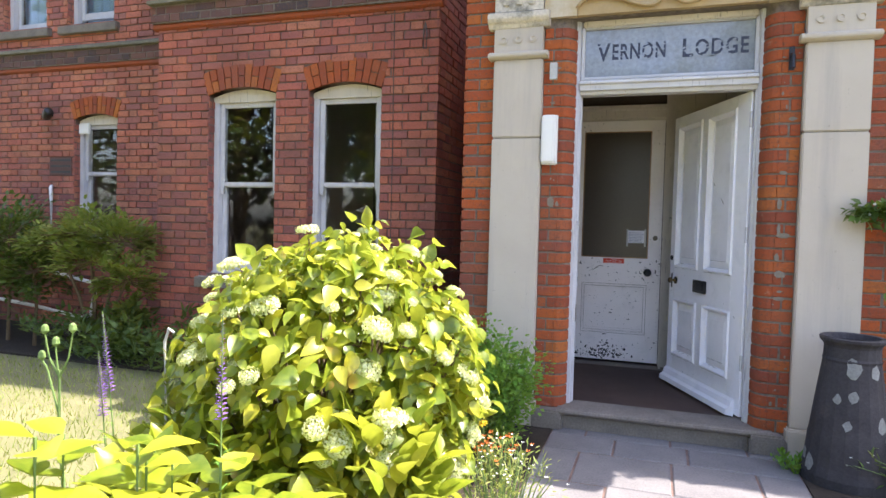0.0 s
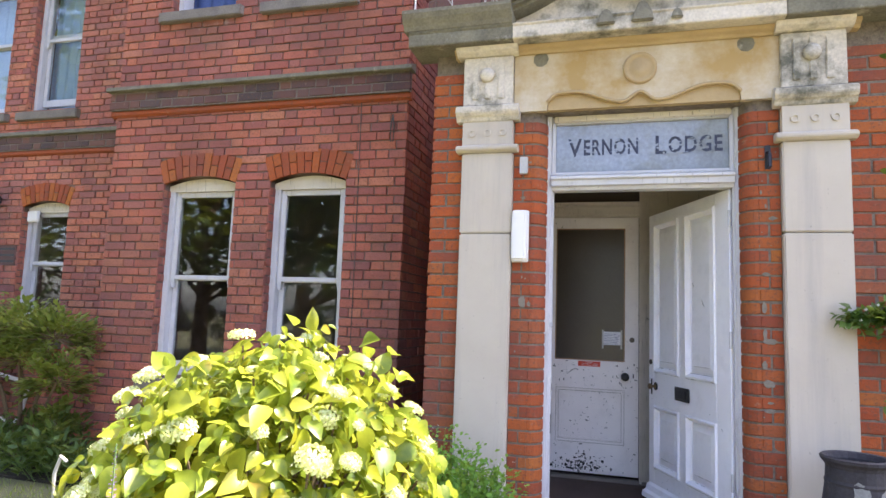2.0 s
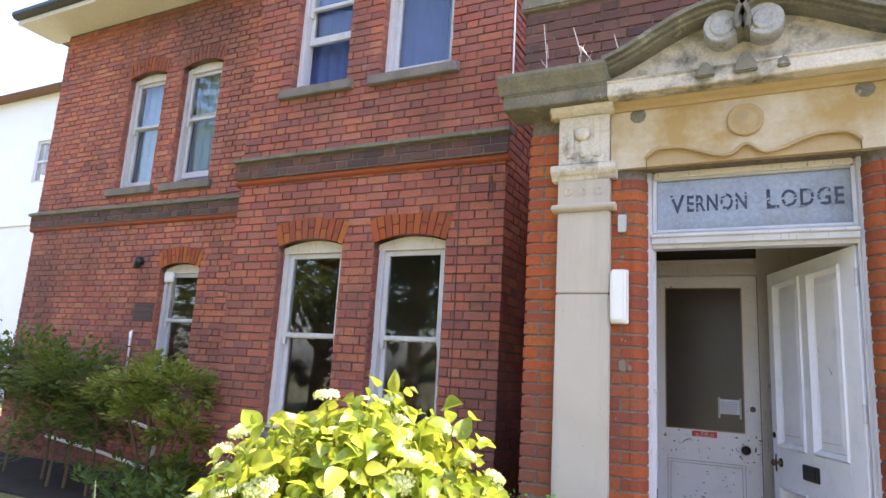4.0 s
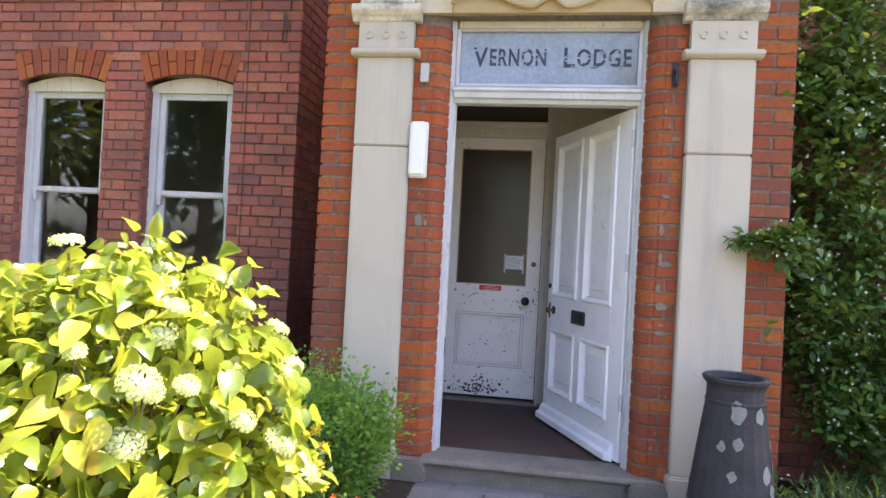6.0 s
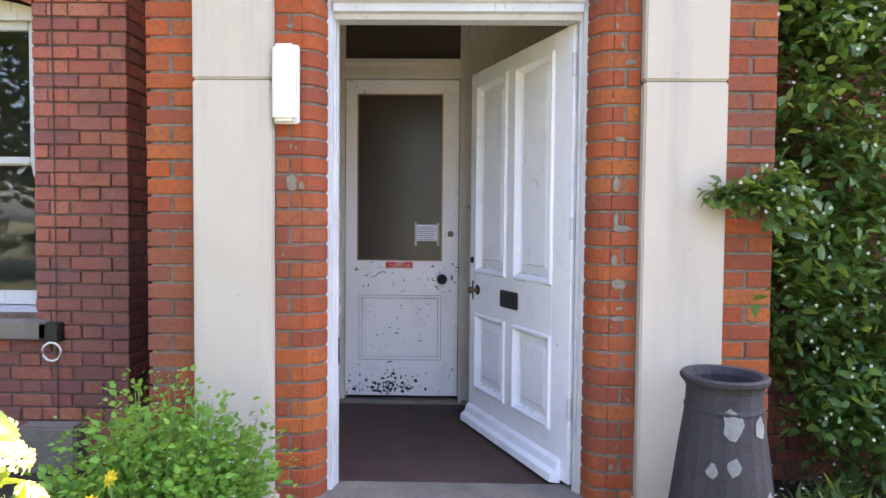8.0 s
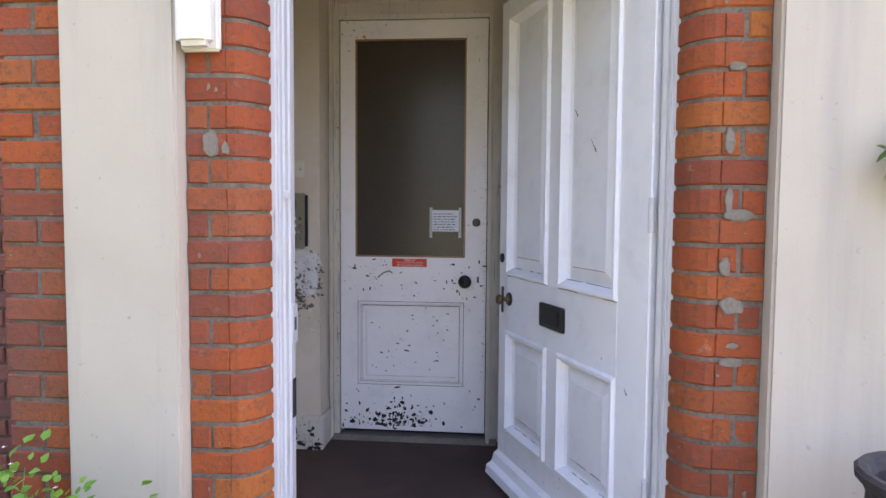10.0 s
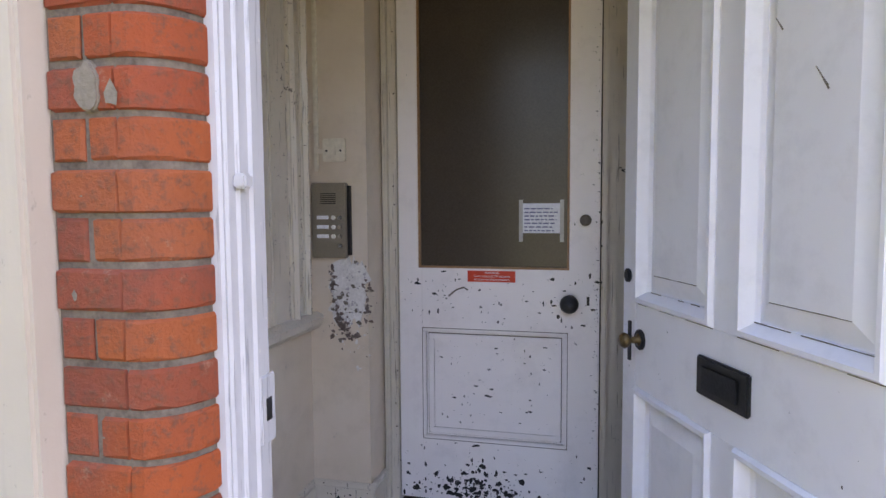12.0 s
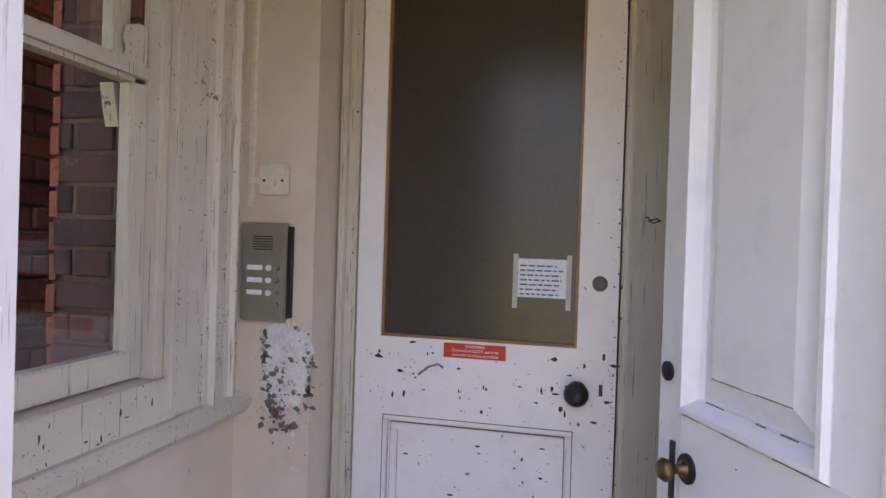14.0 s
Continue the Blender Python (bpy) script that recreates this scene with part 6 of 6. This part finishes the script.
# yellow daisies
def daisy(x, y, z, tilt, turn, size=1.0):
    t = thing("yellow_daisy", "single yellow daisy on a thin green stem", "flower", "yellow daisies")
    part("stem", Shape().tube([(x + 0.02, y + 0.02, GZ - 0.01), (x + 0.01, y, z * 0.6), (x, y, z)], 0.003, n=4), m_green_stem, t)
    m = pose(x, y, z, tilt, 0, turn) @ Matrix.Scale(size, 4)
    part("disc", Shape().lathe([(0.011, 0), (0.011, 0.006), (0.005, 0.01)], 10, m), m_yellow, t)
    pt = [(0, 0.008, 0), (-0.007, 0.02, 0.002), (0, 0.036, -0.002), (0.007, 0.02, 0.002)]
    for k in range(9):
        s_ = Shape()
        fast_add(s_, pt, [(0, 1, 2, 3)], m @ Matrix.Rotation(k * 2 * math.pi / 9, 4, 'Z'))
        part("petal", s_, m_yellow, t)
    return t


r = random.Random(51)
for x, y, z in ((-1.06, 3.42, 0.56), (-0.99, 3.45, 0.5), (-0.95, 3.45, 0.53), (-1.06, 3.32, 0.42), (-0.97, 3.3, 0.38), (-0.9, 3.36, 0.4), (-0.85, 3.3, 0.33), (-1.04, 3.5, 0.6), (-0.91, 3.46, 0.45)):
    daisy(x, y, z, r.uniform(30, 70), r.uniform(-40, 40), r.uniform(0.75, 1.0))

# purple spikes
def spike(x, y, h, lean):
    t = thing("purple_flower_spike", "slender purple toadflax flower spike", "flower", "purple flower spikes")
    top = Vector((x + lean, y, GZ + h))
    part("stem", Shape().tube([(x, y, GZ - 0.01), (x, y, GZ + h * 0.5), top], 0.004, 0.002, 5), m_green_stem, t)
    s_ = Shape()
    rr = random.Random(int(h * 1000))
    for k in range(90):
        u = 0.66 + 0.34 * k / 90
        p = Vector((x, y, GZ + h * 0.5)).lerp(top, (u - 0.5) / 0.5)
        a = k * 2.4
        w = 0.011 * (1.25 - (u - 0.66) / 0.34)
        fast_add(s_, [(0, 0, 0), (-w * 0.5, w, 0), (0, 2 * w, -w * 0.4), (w * 0.5, w, 0)], [(0, 1, 2, 3)], Matrix.Translation(p) @ Matrix.Rotation(a, 4, 'Z') @ Matrix.Rotation(0.4, 4, 'X'))
    part("bloom_spike", s_, m_purple, t, "purple florets", kind="stuff")
    lfs = Shape()
    for k in range(26):
        fast_add(lfs, *leaf_shape(0.05, 0.008, 0.1, 0.3, 3), aim(Vector((x, y, GZ)).lerp(Vector((x, y, GZ + h * 0.6)), k / 26), (math.cos(k * 2.4), math.sin(k * 2.4), 0.6), 0))
    part("leafage", lfs, m_herb, t, kind="stuff")


for x, y, h, l in ((-2.04, 2.0, 0.95, -0.06), (-2.1, 2.02, 0.78, -0.04), (-1.31, 1.72, 1.03, 0.0)):
    spike(x, y, h, l)
tw = thing("woolly_seed_spike", "grey woolly seed spike with a curled tip", "plant")
part("stem", Shape().tube([(-1.76, 2.0, GZ - 0.01), (-1.78, 2.0, 0.6), (-1.79, 2.0, 0.9), (-1.77, 2.0, 0.955), (-1.745, 2.0, 0.94)], 0.007, 0.005, 6), m_tape, tw)
sl = Shape()
r = random.Random(61)
for k in range(60):
    fast_add(sl, *leaf_shape(0.06, 0.02, 0.2, -0.3, 3), aim((-1.775, 2.0, r.uniform(0.3, 0.88)), (math.cos(k * 2.4), math.sin(k * 2.4), 0.7), 0, r.uniform(0.4, 1)))
part("leafage", sl, m_grass, tw, kind="stuff")
sow = thing("sow_thistle", "tall sow thistle with a forked flowering top", "plant")
X, Y = -1.45, 1.25
part("stem", Shape().tube([(X + 0.08, Y, GZ - 0.01), (X + 0.03, Y, 0.55), (X, Y, 0.82), (X, Y, 0.98)], 0.006, 0.004, 6), m_green_stem, sow)
for dx, dz in ((-0.05, 0.1), (0.045, 0.11), (-0.012, 0.07), (-0.06, 0.03)):
    part("branch", Shape().tube([(X, Y, 0.96 if dz > 0.05 else 0.86), (X + dx * 0.7, Y, 0.97 + dz * 0.4), (X + dx, Y, 0.97 + dz)], 0.003, 0.002, 5), m_green_stem, sow)
    part("bud", Shape().lathe([(0.004, 0), (0.01, 0.008), (0.008, 0.02), (0.004, 0.025)], 8, pose(X + dx, Y, 0.97 + dz)), m_green_stem, sow)
part("leaf", Shape().add(*leaf_shape(0.13, 0.02, 0.2, 0.1), aim((X, Y, 0.83), (-1, 0, 0.1), 0)), m_herb, sow)


# shrubs
def bush(name, label, blobs, n, material, leaf, seed, trunk=None, up=0.3):
    t = thing(name, label, "shrub")
    r = random.Random(seed)
    v, f = leaf_shape(leaf[0], leaf[1], 0.2, 0.15, 3)
    fo, st = Shape(), Shape()
    tot = sum(b[3] * b[4] for b in blobs)
    for cx, cy, cz, rx, rz in blobs:
        c = Vector((cx, cy, cz))
        k_n = int(n * rx * rz / tot)
        foot = trunk or (cx, cy)
        st.tube([(foot[0], foot[1], GZ - 0.03), ((foot[0] + cx) / 2 + 0.03, (foot[1] + cy) / 2, cz * 0.55), (cx, cy, cz)], 0.022, 0.01, 6)
        twigs = []
        for k in range(max(8, k_n // 60)):
            a, sz = r.uniform(0, 2 * math.pi), r.uniform(-0.6, 1)
            q = math.sqrt(1 - sz * sz)
            tip = c + Vector((rx * q * math.cos(a), rx * q * math.sin(a), rz * sz)) * r.uniform(0.75, 1.1)
            st.tube([c, c.lerp(tip, 0.6) + Vector((0, 0, -0.02)), tip], 0.006, 0.002, 4)
            twigs.append(tip)
        for k in range(k_n):
            tip = r.choice(twigs)
            u = r.uniform(0.45, 1.05)
            p = c.lerp(tip, u) + Vector((r.gauss(0, 1), r.gauss(0, 1), r.gauss(0, 1))) * 0.11 * rx
            if p.z < GZ + 0.02:
                continue
            fast_add(fo, v, f, leaf_out(r, p, c, up, r.uniform(0.6, 1.3)))
    part("branchwork", st, m_wood_stem, t, "brown twiggy branches", kind="stuff")
    part("foliage", fo, material, t, smooth=True, kind="stuff")
    return t


bush("dark_shrub", "dense dark green evergreen shrub against the wing", [(-6.5, 4.95, 1.12, 0.55, 0.38), (-7.1, 5.1, 1.1, 0.6, 0.42), (-6.0, 4.85, 0.8, 0.4, 0.3), (-6.7, 4.9, 0.65, 0.6, 0.4), (-7.8, 5.1, 1.2, 0.7, 0.45), (-8.6, 5.2, 1.1, 0.7, 0.45)], 11000, m_dkshrub, (0.07, 0.035), 71)
bush("variegated_shrub", "spreading light green shrub with bronze-tipped leaves", [(-5.3, 4.85, 1.25, 0.42, 0.22), (-4.8, 4.75, 1.15, 0.36, 0.24), (-5.7, 4.85, 1.1, 0.36, 0.2), (-4.62, 4.65, 0.8, 0.24, 0.26), (-5.1, 4.7, 0.95, 0.34, 0.2), (-4.65, 4.7, 0.45, 0.2, 0.25)], 7500, m_ltshrub, (0.06, 0.028), 73, (-5.3, 4.95))

# climber on the wall to the right
cl = thing("evergreen_climber", "evergreen climber with tiny white flowers on the brick wall", "climber")
r = random.Random(81)
v, f = leaf_shape(0.06, 0.03, 0.25, 0.2, 3)
fo, st, fw = Shape(), Shape(), Shape()
clumps = []
for k in range(230):
    z = r.uniform(0.45, 3.0)
    lo, hi = (1.46, 2.15) if z > 1.0 else (1.5 + (1.0 - z) * 0.4, 2.15)
    x = r.uniform(lo, hi)
    clumps.append((x, r.uniform(4.35, 4.85), z, r.uniform(0.07, 0.16)))
for k in range(26):
    clumps.append((1.46 - 0.0165 * k + r.uniform(-0.03, 0.03), 4.28 + r.uniform(-0.06, 0.1), 1.52 + r.uniform(-0.08, 0.07) * (1 - k / 30), 0.085 - 0.0022 * k))
for k in range(60):
    clumps.append((r.uniform(2.1, 2.9), r.uniform(4.4, 4.85), r.uniform(0.8, 2.9), r.uniform(0.07, 0.13)))
for k in range(60):
    clumps.append((r.uniform(1.75, 2.9), r.uniform(4.3, 4.8), r.uniform(0.12, 0.75), r.uniform(0.08, 0.15)))
for x, y, z, rad in clumps:
    c = Vector((x, y, z))
    if r.random() < 0.4:
        st.tube([(x * 0.5 + 0.85, 4.9, max(GZ, z - 0.5)), (x + 0.03, 4.85, z - 0.25), c], 0.004, 0.002, 4)
    for k in range(int(75 * (rad / 0.15) ** 1.4)):
        p = c + Vector((r.gauss(0, 1), r.gauss(0, 0.8), r.gauss(0, 1))) * rad * 0.62
        if p.y > 4.94 or (p.x < 1.36 and p.y > 4.25):
            p.y = min(p.y, 4.22 if p.x < 1.36 else 4.93)
        fast_add(fo, v, f, aim(p, (r.uniform(-1, 1), r.uniform(-1.2, 0.3), r.uniform(-0.7, 0.7)), r.uniform(-1, 1), r.uniform(0.6, 1.3)))
    if r.random() < 0.6:
        for j in range(4):
            p = c + Vector((r.gauss(0, 1) * rad, -abs(r.gauss(0, 1)) * rad * 0.8, r.gauss(0, 1) * rad))
            for w in range(5):
                fast_add(fw, [(0, 0, 0), (0.007, 0.001, -0.003), (0.008, 0, 0.003)], [(0, 1, 2)], Matrix.Translation(p) @ Matrix.Rotation(w * 1.257, 4, 'Y'))
part("stemwork", st, m_wood_stem, cl, "thin woody stems", kind="stuff")
part("foliage", fo, m_climb, cl, smooth=True, kind="stuff")
part("blossom", fw, m_whitepetal, cl, "tiny white flowers", kind="stuff")

# grass
gr = Shape()
r = random.Random(91)
for k in range(16000):
    x, y = r.uniform(-7.5, -1.7), r.uniform(0.8, 4.4)
    h = r.uniform(0.02, 0.06)
    a = r.uniform(0, 6.28)
    dx, dy = 0.004 * math.cos(a), 0.004 * math.sin(a)
    lx, ly = r.uniform(-0.03, 0.03), r.uniform(-0.03, 0.03)
    k0 = len(gr.v)
    gr.v += [(x - dx, y - dy, GZ - 0.025), (x + dx, y + dy, GZ - 0.025), (x + lx, y + ly, GZ - 0.02 + h)]
    gr.f.append((k0, k0 + 1, k0 + 2))
tagged(part("grass", gr, m_grass, None), "short dry lawn grass in sun", "grass", "", "stuff")


# trees on the far side of the garden
def tree(x, y, h, seed, spread):
    t = thing("garden_tree", "broad leafy tree across the garden", "tree", "garden trees", m=pose(x, y, 0))
    r = random.Random(seed)
    tr, fo = Shape(), Shape()
    tr.tube([(0, 0, -0.1), (0.05, 0.02, h * 0.25), (0.0, 0.1, h * 0.5), (0.1, 0, h * 0.8)], 0.28, 0.06, 8)
    v, f = leaf_shape(0.34, 0.22, 0.2, 0.2, 3)
    for k in range(34):
        a, u = r.uniform(0, 6.28), r.uniform(0.25, 1.0)
        c = Vector((spread * math.cos(a) * math.sqrt(r.random()) * (1.15 - 0.5 * u), spread * math.sin(a) * math.sqrt(r.random()) * (1.15 - 0.5 * u), h * u))
        tr.tube([(0, 0, h * u * 0.6), c * 0.6 + Vector((0, 0, h * u * 0.35)), c], 0.07, 0.02, 5)
        rad = r.uniform(0.5, 1.1)
        for j in range(110):
            p = c + Vector((r.gauss(0, 1), r.gauss(0, 1), r.gauss(0, 0.7))) * rad * 0.6
            fast_add(fo, v, f, leaf_out(r, p, c, 0.1, r.uniform(0.6, 1.2)))
    part("trunk", tr, m_wood_stem, t)
    part("crown", fo, m_tree, t, kind="stuff")


for i, (x, y, h, sp) in enumerate(((-8.5, -5.5, 9, 3.0), (-12, -6, 9.5, 3.2), (-16, -5, 10, 3.4), (-12.5, -1.5, 9.5, 3.0), (-9.5, -10, 9, 3.2), (-7, -21, 10, 3.4), (-2, -22, 9, 3.4), (3, -21, 9.5, 3.4), (8, -20, 9, 3.4))):
    tree(x, y, h, 100 + i, sp)
hedge_blobs = [(x, -8.0, 0.9, 0.8, 0.8) for x in (-16, -14.8, -13.4, -12, -10.6, -9.2, -7.8, -6.4)]
bush("garden_hedge", "clipped green hedge along the garden front", hedge_blobs, 5000, m_dkshrub, (0.16, 0.09), 111)

# ---- pieces: paving slabs, then the porch bricks ----
rs = random.Random(7)
slab_me = {}
def slab(x0, x1, y0, y1):
    g = 0.006
    w, d = x1 - x0 - 2 * g, y1 - y0 - 2 * g
    key = (round(w, 2), round(d, 2))
    if key not in slab_me:
        b = 0.006
        s_ = Shape()
        s_.add([(0, 0, -0.04), (w, 0, -0.04), (w, d, -0.04), (0, d, -0.04), (0, 0, -b), (w, 0, -b), (w, d, -b), (0, d, -b), (b, b, 0), (w - b, b, 0), (w - b, d - b, 0), (b, d - b, 0)],
               [(0, 1, 5, 4), (1, 2, 6, 5), (2, 3, 7, 6), (3, 0, 4, 7), (4, 5, 9, 8), (5, 6, 10, 9), (6, 7, 11, 10), (7, 4, 8, 11), (8, 9, 10, 11)])
        slab_me[key] = s_.mesh("slab", m_slab)
    ob = new("slab", slab_me[key])
    ob.parent = path
    ob.matrix_local = pose(x0 + g, y0 + g, GZ + rs.uniform(-0.003, 0.003), rs.uniform(-0.25, 0.25), rs.uniform(-0.25, 0.25))


rows_y = [4.32, 4.18, 3.88, 3.4, 2.9, 2.45, 2.0, 1.5, 1.0, 0.5, 0.0, -0.5, -1.0, -1.5]
for k, (ya, yb) in enumerate(zip(rows_y, rows_y[1:])):
    xs = [-0.62, -0.21, 0.215, 0.8] if k % 2 else [-0.62, -0.4, 0.12, 0.56, 0.8]
    for xa, xb in zip(xs, xs[1:]):
        slab(xa, xb, yb, ya)

# porch bricks: plain faces outside the pilasters, bullnosed ones at the door
rbk = random.Random(9)


def solid_brick(w, seed):
    s_ = Shape()
    add_brick(s_, 0, w, 0, CO - 0.011, 0, random.Random(seed))
    return s_


def bullnose(start, seed):
    """A door brick from start (along its face) to its quarter-round end at the frame."""
    r = random.Random(seed)
    pl = [(start, 0.03), (start, 0.0), (FLAT - 0.003, 0.0), (FLAT, 0.004), (FLAT + 0.003, 0.0005)] + nose(0.0)[2:] + [(FLAT + RX - 0.03, RN)]
    h, c = CO - 0.011, 0.004
    n = len(pl)
    cen = (FLAT, RN * 0.8)
    inset = [(p[0] + (cen[0] - p[0]) * 0.04, p[1] + (cen[1] - p[1]) * 0.06) for p in pl]
    vs = [(x, y, 0) for x, y in inset] + [(x, y + r.uniform(-0.002, 0.002), c + r.uniform(-0.003, 0.004)) for x, y in pl] + [(x, y + r.uniform(-0.002, 0.002), h - c + r.uniform(-0.004, 0.003)) for x, y in pl] + [(x, y, h) for x, y in inset]
    fs = [(k * n + i, k * n + i + 1, (k + 1) * n + i + 1, (k + 1) * n + i) for k in range(3) for i in range(n - 1)]
    fs += [tuple(range(n))[::-1], tuple(range(3 * n, 4 * n))]
    return Shape().add(vs, fs)


plain = {w: [solid_brick(w, 300 + i).mesh("brick", m_brick_o) for i in range(3)] for w in (0.215, 0.102, 0.058, 0.068)}
nose_long = [bullnose(0.004, 310 + i).mesh("brick", m_brick_o) for i in range(9)]
nose_short = [bullnose(0.072, 320 + i).mesh("brick", m_brick_o) for i in range(9)]
flip = Matrix.Diagonal((-1, 1, 1, 1))


def lay(me, m):
    ob = new("brick", me)
    ob.parent = wall_porch
    ob.matrix_local = m


ncourse = int((2.78 - 0.17) / CO)
for c in range(ncourse):
    z = 0.175 + c * CO
    for side in (0, 1):
        xo = XL if side == 0 else XR
        j = lambda a: rbk.uniform(-a, a)
        def put_(me, dx):
            base = pose(xo + (dx if side == 0 else -dx), YB + j(0.002), z + j(0.0012))
            lay(me, base if side == 0 else base @ flip)
        if (c + side) % 2:
            put_(plain[0.058][rbk.randrange(3)], 0.004)
            put_(nose_short[rbk.randrange(9)], 0.0)
        else:
            put_(nose_long[rbk.randrange(9)], 0.0)
ncourse = int((3.17 - 0.1) / CO)
for c in range(ncourse):
    z = 0.08 + c * CO
    for xa in (-1.316, 1.138):
        if c % 2:
            lay(plain[0.215][rbk.randrange(3)], pose(xa, YB + rbk.uniform(-0.002, 0.002), z))
        else:
            lay(plain[0.102][rbk.randrange(3)], pose(xa, YB + rbk.uniform(-0.002, 0.002), z))
            lay(plain[0.102][rbk.randrange(3)], pose(xa + 0.113, YB + rbk.uniform(-0.002, 0.002), z))
# brick return of the porch, facing the narrow gap beside the bay
gap = brick_field(0.0, 1.6, 0.1, 3.15, 0.0, [(0.615, 1.205, 1.087, 2.437, 0.01)], rng, Matrix.Translation((-1.312, 5.96, 0)) @ Matrix.Rotation(radians(-90), 4, 'Z'))
tagged(part("porch_side_bricks", gap, m_brick, None), "shaded red bricks on the side of the porch", "brickwork", "", "stuff")

# repairs in grey cement on the door bricks
def cement(x, z, w, h, seed):
    r_ = random.Random(seed)
    n = 16
    pts = [(x + w * r_.uniform(0.75, 1.1) * math.cos(2 * math.pi * i / n), z + h * r_.uniform(0.7, 1.1) * math.sin(2 * math.pi * i / n)) for i in range(n)]
    t_ = thing("cement_patch", "grey cement repair smeared over the pier bricks", "cement", "cement patches")
    part("patch", Shape().extrude(pts, 'y', YB - 0.006, YB + 0.012), m_cement, t_, bevel=0.003)


for i, (x, z, w, h) in enumerate(((-0.692, 1.556, 0.03, 0.05), (0.688, 1.56, 0.016, 0.05), (0.715, 1.372, 0.05, 0.024), (0.69, 1.41, 0.014, 0.04), (0.705, 1.137, 0.045, 0.032), (0.708, 0.99, 0.042, 0.018), (0.686, 1.24, 0.018, 0.035), (0.7, 1.75, 0.03, 0.016))):
    cement(x, z, w * 0.8, h * 0.8, 400 + i)

# smears of pointing mortar left on the door bricks
smear = thing("mortar_smear", "grey smears of old pointing on the door bricks", "mortar")
chips(smear, lambda r: ((r.uniform(XL + 0.02, XL + FLAT), YB - 0.0045, 0.2 + CO * r.randint(1, 30) + r.uniform(-0.012, 0.012)), EX, EZ), 26, 0.002, 0.018, 21, m_cement, 1.8)
chips(smear, lambda r: ((r.uniform(XR - FLAT, XR - 0.02), YB - 0.0045, 0.2 + CO * r.randint(1, 30) + r.uniform(-0.012, 0.012)), EX, EZ), 30, 0.002, 0.02, 22, m_cement, 1.8)
